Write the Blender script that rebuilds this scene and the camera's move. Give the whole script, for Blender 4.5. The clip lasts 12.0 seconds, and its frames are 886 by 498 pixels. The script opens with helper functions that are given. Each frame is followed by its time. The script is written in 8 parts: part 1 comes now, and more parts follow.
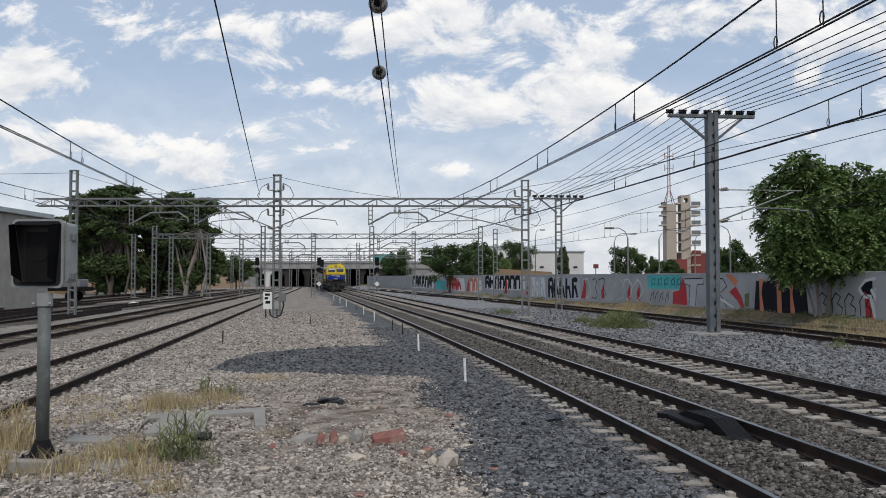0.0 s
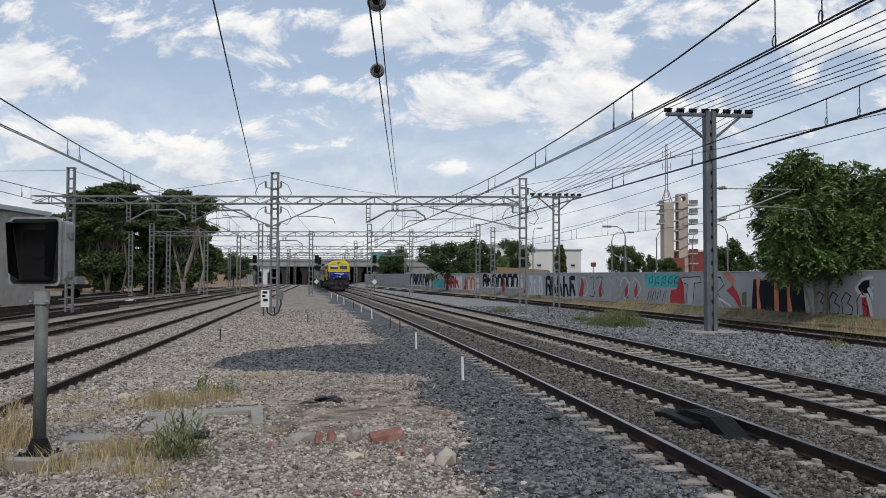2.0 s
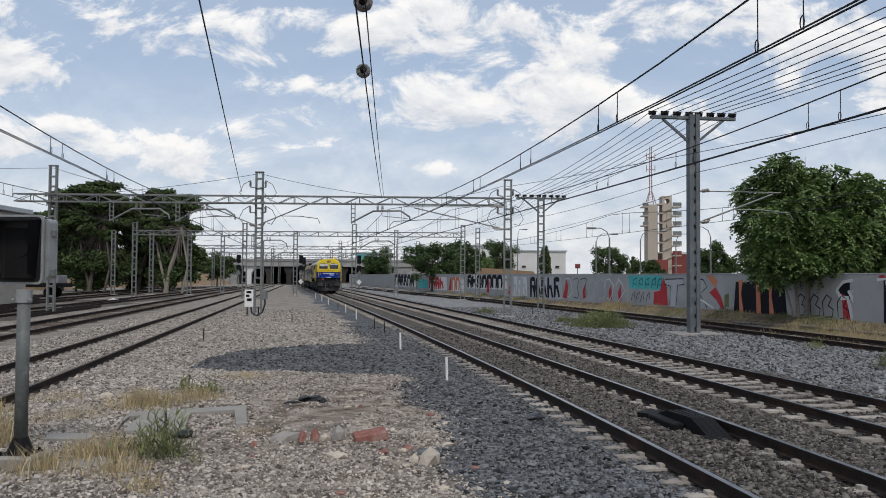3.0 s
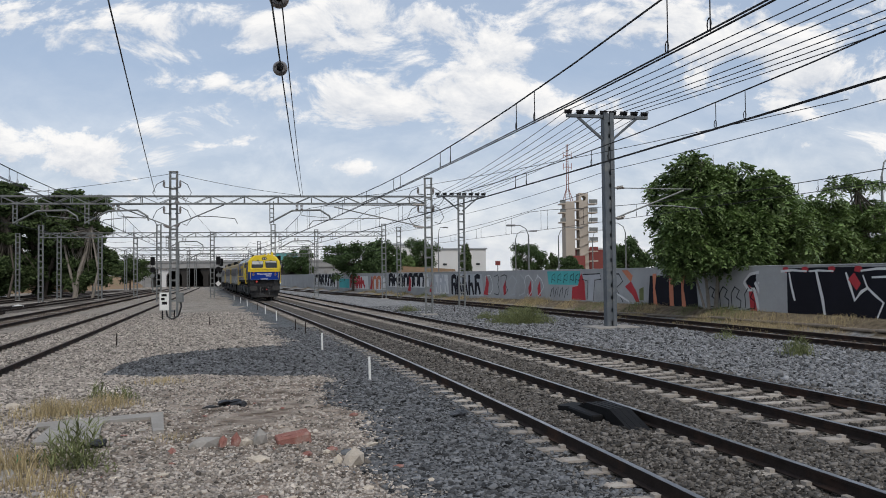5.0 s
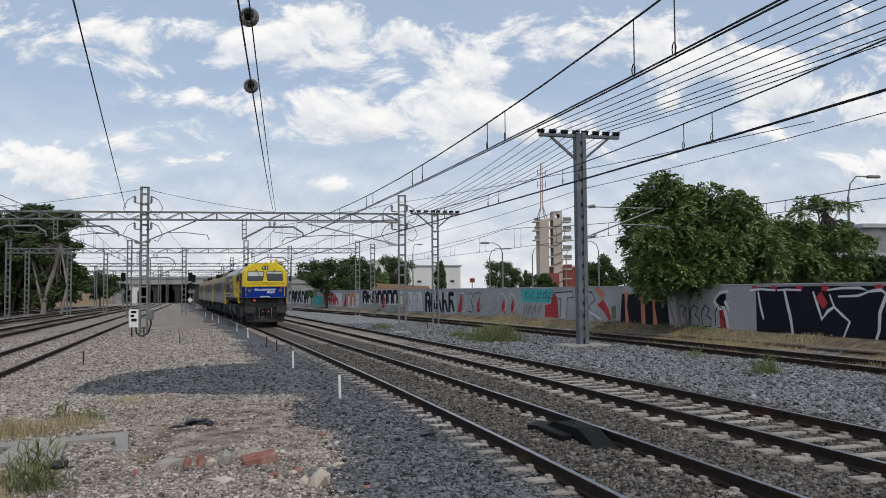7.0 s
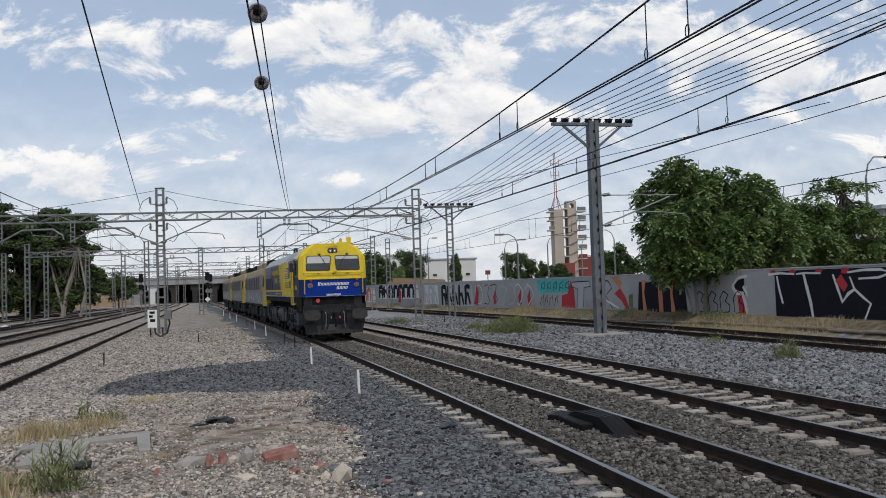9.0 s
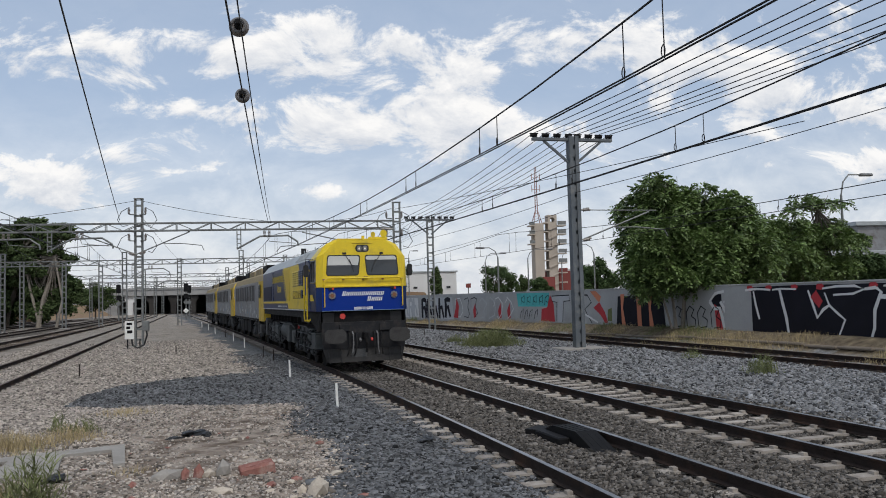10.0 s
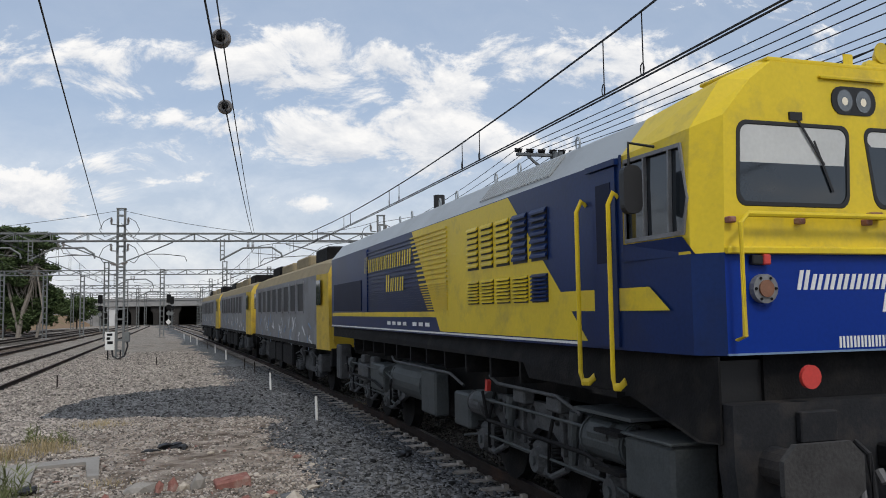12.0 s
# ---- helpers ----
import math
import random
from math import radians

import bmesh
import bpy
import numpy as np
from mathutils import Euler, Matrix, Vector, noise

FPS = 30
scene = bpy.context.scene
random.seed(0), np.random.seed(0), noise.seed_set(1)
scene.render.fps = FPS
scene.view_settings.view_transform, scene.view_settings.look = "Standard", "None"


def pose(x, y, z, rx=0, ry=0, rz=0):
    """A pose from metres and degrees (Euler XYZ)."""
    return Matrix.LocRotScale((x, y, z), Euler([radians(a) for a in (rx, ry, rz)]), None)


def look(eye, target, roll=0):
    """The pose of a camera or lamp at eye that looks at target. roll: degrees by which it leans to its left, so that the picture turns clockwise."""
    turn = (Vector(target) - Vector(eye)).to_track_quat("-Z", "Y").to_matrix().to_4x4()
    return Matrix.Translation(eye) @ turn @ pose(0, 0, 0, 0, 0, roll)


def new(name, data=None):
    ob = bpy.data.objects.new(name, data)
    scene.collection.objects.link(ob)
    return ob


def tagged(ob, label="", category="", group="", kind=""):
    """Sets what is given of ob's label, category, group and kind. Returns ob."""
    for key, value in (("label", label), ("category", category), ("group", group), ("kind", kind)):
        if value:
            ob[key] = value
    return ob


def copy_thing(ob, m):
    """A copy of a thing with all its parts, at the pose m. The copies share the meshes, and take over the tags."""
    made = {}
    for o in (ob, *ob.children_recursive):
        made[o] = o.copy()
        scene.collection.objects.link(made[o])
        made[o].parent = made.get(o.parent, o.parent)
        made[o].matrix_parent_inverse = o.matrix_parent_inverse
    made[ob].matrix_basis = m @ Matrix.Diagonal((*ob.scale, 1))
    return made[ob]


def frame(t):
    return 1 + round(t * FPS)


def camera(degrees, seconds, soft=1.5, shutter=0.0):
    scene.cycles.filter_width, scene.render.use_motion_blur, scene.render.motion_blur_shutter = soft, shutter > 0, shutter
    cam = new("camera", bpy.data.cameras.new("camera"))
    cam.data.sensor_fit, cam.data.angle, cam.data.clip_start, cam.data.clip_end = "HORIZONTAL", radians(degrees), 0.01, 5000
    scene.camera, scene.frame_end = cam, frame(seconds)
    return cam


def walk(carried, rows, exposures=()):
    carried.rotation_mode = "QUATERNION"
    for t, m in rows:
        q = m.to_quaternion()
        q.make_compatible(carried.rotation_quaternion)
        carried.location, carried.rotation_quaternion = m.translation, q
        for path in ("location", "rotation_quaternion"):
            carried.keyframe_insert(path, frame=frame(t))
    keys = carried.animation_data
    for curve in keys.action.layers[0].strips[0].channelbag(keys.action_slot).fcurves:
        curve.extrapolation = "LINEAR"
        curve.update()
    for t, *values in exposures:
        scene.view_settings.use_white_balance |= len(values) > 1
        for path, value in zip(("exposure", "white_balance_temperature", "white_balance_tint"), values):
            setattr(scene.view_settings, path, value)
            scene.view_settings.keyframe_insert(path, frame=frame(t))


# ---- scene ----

cam = camera(57.0, 12.0, soft=0.95)
PATH = [
    (0, (0.0, 0.0, 2.08), (0.0, 1.999, 2.149), -0.0),
    (0.5, (0.0, 0.0, 2.08), (0.0, 1.999, 2.149), 0.0),
    (1, (0.003, -0.003, 2.08), (0.005, 1.996, 2.148), -0.0),
    (1.5, (-0.01, 0.024, 2.086), (-0.008, 2.023, 2.151), 0.0),
    (2, (-0.007, 0.009, 2.088), (-0.001, 2.008, 2.152), 0.1),
    (2.5, (-0.008, 0.001, 2.085), (0.008, 2.0, 2.151), 0.3),
    (3, (-0.007, -0.025, 2.083), (0.036, 1.973, 2.149), 0.4),
    (4.8, (-0.016, -0.043, 2.082), (0.176, 1.947, 2.145), -0.5),
    (5, (-0.012, -0.024, 2.082), (0.224, 1.961, 2.144), -0.6),
    (5.5, (0.014, -0.027, 2.094), (0.352, 1.944, 2.157), -1.0),
    (6, (0.058, -0.046, 2.099), (0.401, 1.922, 2.192), -0.3),
    (6.5, (0.064, -0.033, 2.102), (0.399, 1.936, 2.195), -0.2),
    (7, (0.064, -0.045, 2.11), (0.361, 1.93, 2.213), -0.4),
    (9, (0.061, 0.01, 2.095), (0.322, 1.991, 2.182), -1.9),
    (9.5, (0.068, -0.032, 2.096), (0.334, 1.948, 2.2), -1.1),
    (10, (0.082, -0.054, 2.11), (0.39, 1.919, 2.227), -1.5),
    (10.5, (0.112, -0.098, 2.116), (0.452, 1.869, 2.242), -0.8),
    (11, (0.115, -0.071, 2.121), (0.456, 1.894, 2.282), 0.6),
    (11.5, (0.121, -0.063, 2.121), (0.466, 1.896, 2.326), -0.0),
    (12, (0.158, -0.071, 2.111), (0.501, 1.894, 2.261), -0.9),
]
walk(cam, [(t, look(eye, target, roll)) for t, eye, target, roll in PATH], exposures=[(0, 0.0), (12, 0.0)])

# ---------- world and light ----------
SUN_EL, SUN_AZ = 50, 164          # degrees; azimuth clockwise from +y
world = bpy.data.worlds.new("sky")
scene.world = world
world.use_nodes = True


# the larger clouds ahead: heading, height, half width, half height, weight
CLOUDS = [
    (-0.501, 0.243, 0.066, 0.033, 1.00), (-0.501, 0.274, 0.048, 0.015, 0.80), (-0.384, 0.307, 0.125, 0.026, 0.90), (-0.155, 0.309, 0.229, 0.022, 0.95),
    (-0.311, 0.279, 0.073, 0.017, 0.90), (-0.003, 0.311, 0.180, 0.029, 1.00), (0.184, 0.281, 0.125, 0.028, 1.00), (0.323, 0.305, 0.118, 0.032, 1.00),
    (0.350, 0.265, 0.038, 0.018, 0.90), (0.026, 0.246, 0.017, 0.006, 0.90), (-0.152, 0.232, 0.033, 0.010, 0.90), (-0.065, 0.226, 0.062, 0.011, 0.75),
    (0.084, 0.215, 0.142, 0.032, 1.10), (-0.013, 0.205, 0.076, 0.021, 0.90), (0.184, 0.229, 0.090, 0.026, 1.00), (0.281, 0.208, 0.090, 0.022, 0.90),
    (-0.463, 0.182, 0.059, 0.018, 1.05), (-0.404, 0.158, 0.104, 0.017, 0.95), (-0.276, 0.149, 0.073, 0.017, 1.00), (-0.231, 0.175, 0.042, 0.015, 0.90),
    (-0.148, 0.158, 0.073, 0.010, 0.75), (0.008, 0.132, 0.033, 0.012, 0.85), (0.496, 0.212, 0.076, 0.012, 0.70), (0.524, 0.174, 0.059, 0.014, 0.95),
    (0.482, 0.298, 0.180, 0.046, 1.00), (0.648, 0.257, 0.152, 0.042, 0.95), (-0.529, 0.323, 0.042, 0.015, 0.70), (0.704, 0.160, 0.111, 0.021, 0.70),
]


def build_sky():
    nt = world.node_tree
    N, L = nt.nodes, nt.links
    N.clear()
    out = N.new("ShaderNodeOutputWorld")
    bg = N.new("ShaderNodeBackground")
    sky = N.new("ShaderNodeTexSky")
    sky.sky_type = "NISHITA"
    sky.sun_disc = False
    sky.sun_elevation, sky.sun_rotation = radians(SUN_EL), radians(SUN_AZ)
    sky.dust_density, sky.altitude = 2.0, 600
    co = N.new("ShaderNodeTexCoord")
    sep = N.new("ShaderNodeSeparateXYZ")
    L.new(co.outputs["Generated"], sep.inputs[0])
    zz = N.new("ShaderNodeMath"); zz.operation = "ADD"; zz.inputs[1].default_value = 0.20
    zc = N.new("ShaderNodeMath"); zc.operation = "MAXIMUM"; zc.inputs[1].default_value = 0.0
    L.new(sep.outputs["Z"], zc.inputs[0]); L.new(zc.outputs[0], zz.inputs[0])
    dx = N.new("ShaderNodeMath"); dx.operation = "DIVIDE"
    dy = N.new("ShaderNodeMath"); dy.operation = "DIVIDE"
    L.new(sep.outputs["X"], dx.inputs[0]); L.new(zz.outputs[0], dx.inputs[1])
    L.new(sep.outputs["Y"], dy.inputs[0]); L.new(zz.outputs[0], dy.inputs[1])
    com = N.new("ShaderNodeCombineXYZ")
    L.new(dx.outputs[0], com.inputs[0]); L.new(dy.outputs[0], com.inputs[1])
    com.inputs[2].default_value = 3.7

    def math_node(op, a, c, clamp=False):
        n = N.new("ShaderNodeMath"); n.operation = op; n.use_clamp = clamp
        for k, v in enumerate((a, c)):
            if isinstance(v, (int, float)):
                n.inputs[k].default_value = v
            else:
                L.new(v, n.inputs[k])
        return n.outputs[0]

    def fbm(vec, scale, detail, rough=0.6, warp=0.0):
        n = N.new("ShaderNodeTexNoise")
        n.inputs["Scale"].default_value, n.inputs["Detail"].default_value = scale, detail
        n.inputs["Roughness"].default_value, n.inputs["Distortion"].default_value = rough, warp
        L.new(vec, n.inputs["Vector"])
        return n.outputs["Fac"]

    # ahead of the yard: heading and height of a direction on the plane y = 1
    ahead = math_node("MAXIMUM", sep.outputs["Y"], 0.12)
    flat = N.new("ShaderNodeCombineXYZ")
    L.new(math_node("DIVIDE", sep.outputs["X"], ahead), flat.inputs[0])
    L.new(math_node("DIVIDE", sep.outputs["Z"], ahead), flat.inputs[1])
    stretch = N.new("ShaderNodeVectorMath"); stretch.operation = "MULTIPLY"
    stretch.inputs[1].default_value = (1.0, 1.7, 1.0)
    L.new(flat.outputs[0], stretch.inputs[0])

    def cover(lift):
        """Cloud cover at a direction, lift: how far above it to look."""
        p = N.new("ShaderNodeVectorMath"); p.operation = "ADD"
        p.inputs[1].default_value = (0, lift, 0)
        L.new(flat.outputs[0], p.inputs[0])
        q = N.new("ShaderNodeVectorMath"); q.operation = "MULTIPLY"
        q.inputs[1].default_value = (1.0, 1.7, 1.0)
        L.new(p.outputs[0], q.inputs[0])
        total = None
        for u, w, ru, rw, k in CLOUDS:
            a = N.new("ShaderNodeVectorMath"); a.operation = "SUBTRACT"
            a.inputs[1].default_value = (u, w, 0)
            L.new(p.outputs[0], a.inputs[0])
            m = N.new("ShaderNodeVectorMath"); m.operation = "MULTIPLY"
            m.inputs[1].default_value = (1 / ru, 1 / rw, 0)
            L.new(a.outputs[0], m.inputs[0])
            d = N.new("ShaderNodeVectorMath"); d.operation = "LENGTH"
            L.new(m.outputs[0], d.inputs[0])
            r = N.new("ShaderNodeMapRange")
            r.inputs["From Min"].default_value, r.inputs["From Max"].default_value = 2.1, 0.0
            r.inputs["To Max"].default_value = k * 1.12
            L.new(d.outputs["Value"], r.inputs["Value"])
            total = r.outputs[0] if total is None else math_node("MAXIMUM", total, r.outputs[0])
        rag = math_node("MULTIPLY", math_node("SUBTRACT", fbm(q.outputs[0], 8.0, 10, 0.66, 0.4), 0.5), 4.4)
        wide = math_node("MULTIPLY", math_node("SUBTRACT", fbm(q.outputs[0], 3.1, 3, 0.5), 0.5), 1.2)
        return math_node("ADD", math_node("ADD", total, rag), wide)

    here, over = cover(0.0), cover(0.016)
    front = N.new("ShaderNodeMapRange")
    front.inputs["From Min"].default_value, front.inputs["From Max"].default_value = 0.35, 0.62
    L.new(sep.outputs["Y"], front.inputs["Value"])
    ramp = N.new("ShaderNodeMapRange")
    ramp.interpolation_type = "SMOOTHSTEP"
    ramp.inputs["From Min"].default_value, ramp.inputs["From Max"].default_value = 0.30, 0.92
    L.new(here, ramp.inputs["Value"])
    rest = N.new("ShaderNodeMapRange")
    rest.inputs["From Min"].default_value, rest.inputs["From Max"].default_value = 0.44, 0.56
    L.new(fbm(com.outputs[0], 2.1, 9, 0.56, 0.35), rest.inputs["Value"])
    sheet = N.new("ShaderNodeMix"); sheet.data_type = "FLOAT"
    L.new(front.outputs[0], sheet.inputs["Factor"])
    L.new(rest.outputs[0], sheet.inputs["A"]); L.new(ramp.outputs[0], sheet.inputs["B"])
    # more haze towards the horizon
    hz = N.new("ShaderNodeMapRange")
    hz.inputs["From Min"].default_value, hz.inputs["From Max"].default_value = 0.02, 0.24
    hz.inputs["To Min"].default_value, hz.inputs["To Max"].default_value = 0.80, 0.08
    L.new(sep.outputs["Z"], hz.inputs["Value"])
    mx = N.new("ShaderNodeMath"); mx.operation = "MAXIMUM"
    L.new(sheet.outputs["Result"], mx.inputs[0]); L.new(hz.outputs[0], mx.inputs[1])
    # lit heads and greyer bases
    rise = math_node("MULTIPLY", math_node("SUBTRACT", here, over), 0.42)
    body = math_node("MULTIPLY", math_node("SUBTRACT", fbm(stretch.outputs[0], 12.0, 6), 0.5), 0.9)
    lit = math_node("ADD", math_node("ADD", rise, body), 0.55)
    shade = N.new("ShaderNodeValToRGB")
    shade.color_ramp.elements[0].color = (6.3, 6.7, 7.4, 1)
    shade.color_ramp.elements[1].color = (9.7, 9.6, 9.5, 1)
    shade.color_ramp.elements[0].position, shade.color_ramp.elements[1].position = 0.25, 0.85
    L.new(lit, shade.inputs["Fac"])
    pale = N.new("ShaderNodeMix"); pale.data_type = "RGBA"
    pale.inputs["Factor"].default_value = 0.55
    pale.inputs["B"].default_value = (5.0, 6.2, 8.1, 1)
    L.new(sky.outputs[0], pale.inputs["A"])
    mix = N.new("ShaderNodeMix"); mix.data_type = "RGBA"
    L.new(mx.outputs[0], mix.inputs["Factor"])
    L.new(pale.outputs["Result"], mix.inputs["A"]); L.new(shade.outputs[0], mix.inputs["B"])
    L.new(mix.outputs["Result"], bg.inputs["Color"])
    bg.inputs["Strength"].default_value = 0.1
    L.new(bg.outputs[0], out.inputs["Surface"])


build_sky()
sun_data = bpy.data.lights.new("sun", "SUN")
sun_data.energy, sun_data.angle, sun_data.color = 1.5, radians(14), (1.0, 0.95, 0.87)
sun = new("sun", sun_data)
_az, _el = radians(SUN_AZ), radians(SUN_EL)
sun.matrix_world = look((0, 0, 60), (-math.sin(_az) * math.cos(_el), -math.cos(_az) * math.cos(_el), 60 - math.sin(_el)))


# ---------- materials ----------
def mat(name, col, rough=0.7, metal=0.0, var=0.2, scale=3.0, fine=40.0, bump=0.15, col2=None, world_space=False,
        stain=None, stain_amt=0.0, stain_scale=1.2, rand=0.0, spec=0.5, island=False):
    m = bpy.data.materials.new(name)
    m.use_nodes = True
    nt = m.node_tree
    N, L = nt.nodes, nt.links
    b = N["Principled BSDF"]
    b.inputs["Roughness"].default_value, b.inputs["Metallic"].default_value = rough, metal
    b.inputs["Specular IOR Level"].default_value = spec if rough < 0.6 else min(spec, 0.12)
    if world_space:
        vec = N.new("ShaderNodeNewGeometry").outputs["Position"]
    else:
        vec = N.new("ShaderNodeTexCoord").outputs["Object"]
    big, small = N.new("ShaderNodeTexNoise"), N.new("ShaderNodeTexNoise")
    for n, s, d in ((big, scale, 5), (small, fine, 4)):
        n.inputs["Scale"].default_value, n.inputs["Detail"].default_value = s, d
        L.new(vec, n.inputs["Vector"])
    c = Vector(col)
    c2 = Vector(col2) if col2 else c * (1 + var)
    ramp = N.new("ShaderNodeValToRGB")
    ramp.color_ramp.elements[0].color = (*(c * (1 - var)), 1)
    ramp.color_ramp.elements[1].color = (*c2, 1)
    ramp.color_ramp.elements[0].position, ramp.color_ramp.elements[1].position = 0.3, 0.7
    add = N.new("ShaderNodeMath"); add.operation = "MULTIPLY_ADD"
    add.inputs[1].default_value, add.inputs[2].default_value = 0.4, 0.0
    L.new(small.outputs["Fac"], add.inputs[0])
    add2 = N.new("ShaderNodeMath"); add2.operation = "MULTIPLY_ADD"
    add2.inputs[1].default_value = 0.6
    L.new(big.outputs["Fac"], add2.inputs[0]); L.new(add.outputs[0], add2.inputs[2])
    L.new(add2.outputs[0], ramp.inputs["Fac"])
    colour = ramp.outputs[0]
    if rand or island:
        if island:
            r = N.new("ShaderNodeNewGeometry").outputs["Random Per Island"]
        else:
            r = N.new("ShaderNodeObjectInfo").outputs["Random"]
        mr = N.new("ShaderNodeMapRange")
        mr.inputs["To Min"].default_value, mr.inputs["To Max"].default_value = 1 - rand, 1 + rand
        L.new(r, mr.inputs["Value"])
        hsv = N.new("ShaderNodeHueSaturation")
        L.new(mr.outputs[0], hsv.inputs["Value"]); L.new(colour, hsv.inputs["Color"])
        colour = hsv.outputs[0]
    if stain:
        sn = N.new("ShaderNodeTexNoise")
        sn.inputs["Scale"].default_value, sn.inputs["Detail"].default_value = stain_scale, 8
        sn.inputs["Roughness"].default_value = 0.65
        L.new(vec, sn.inputs["Vector"])
        sr = N.new("ShaderNodeMapRange")
        sr.inputs["From Min"].default_value, sr.inputs["From Max"].default_value = 0.5, 0.72
        sr.inputs["To Max"].default_value = stain_amt
        L.new(sn.outputs["Fac"], sr.inputs["Value"])
        mx = N.new("ShaderNodeMix"); mx.data_type = "RGBA"
        mx.inputs["B"].default_value = (*stain, 1)
        L.new(sr.outputs[0], mx.inputs["Factor"]); L.new(colour, mx.inputs["A"])
        colour = mx.outputs["Result"]
    L.new(colour, b.inputs["Base Color"])
    if bump:
        bp = N.new("ShaderNodeBump")
        bp.inputs["Strength"].default_value, bp.inputs["Distance"].default_value = bump, 0.02
        L.new(small.outputs["Fac"], bp.inputs["Height"]); L.new(bp.outputs[0], b.inputs["Normal"])
    return m


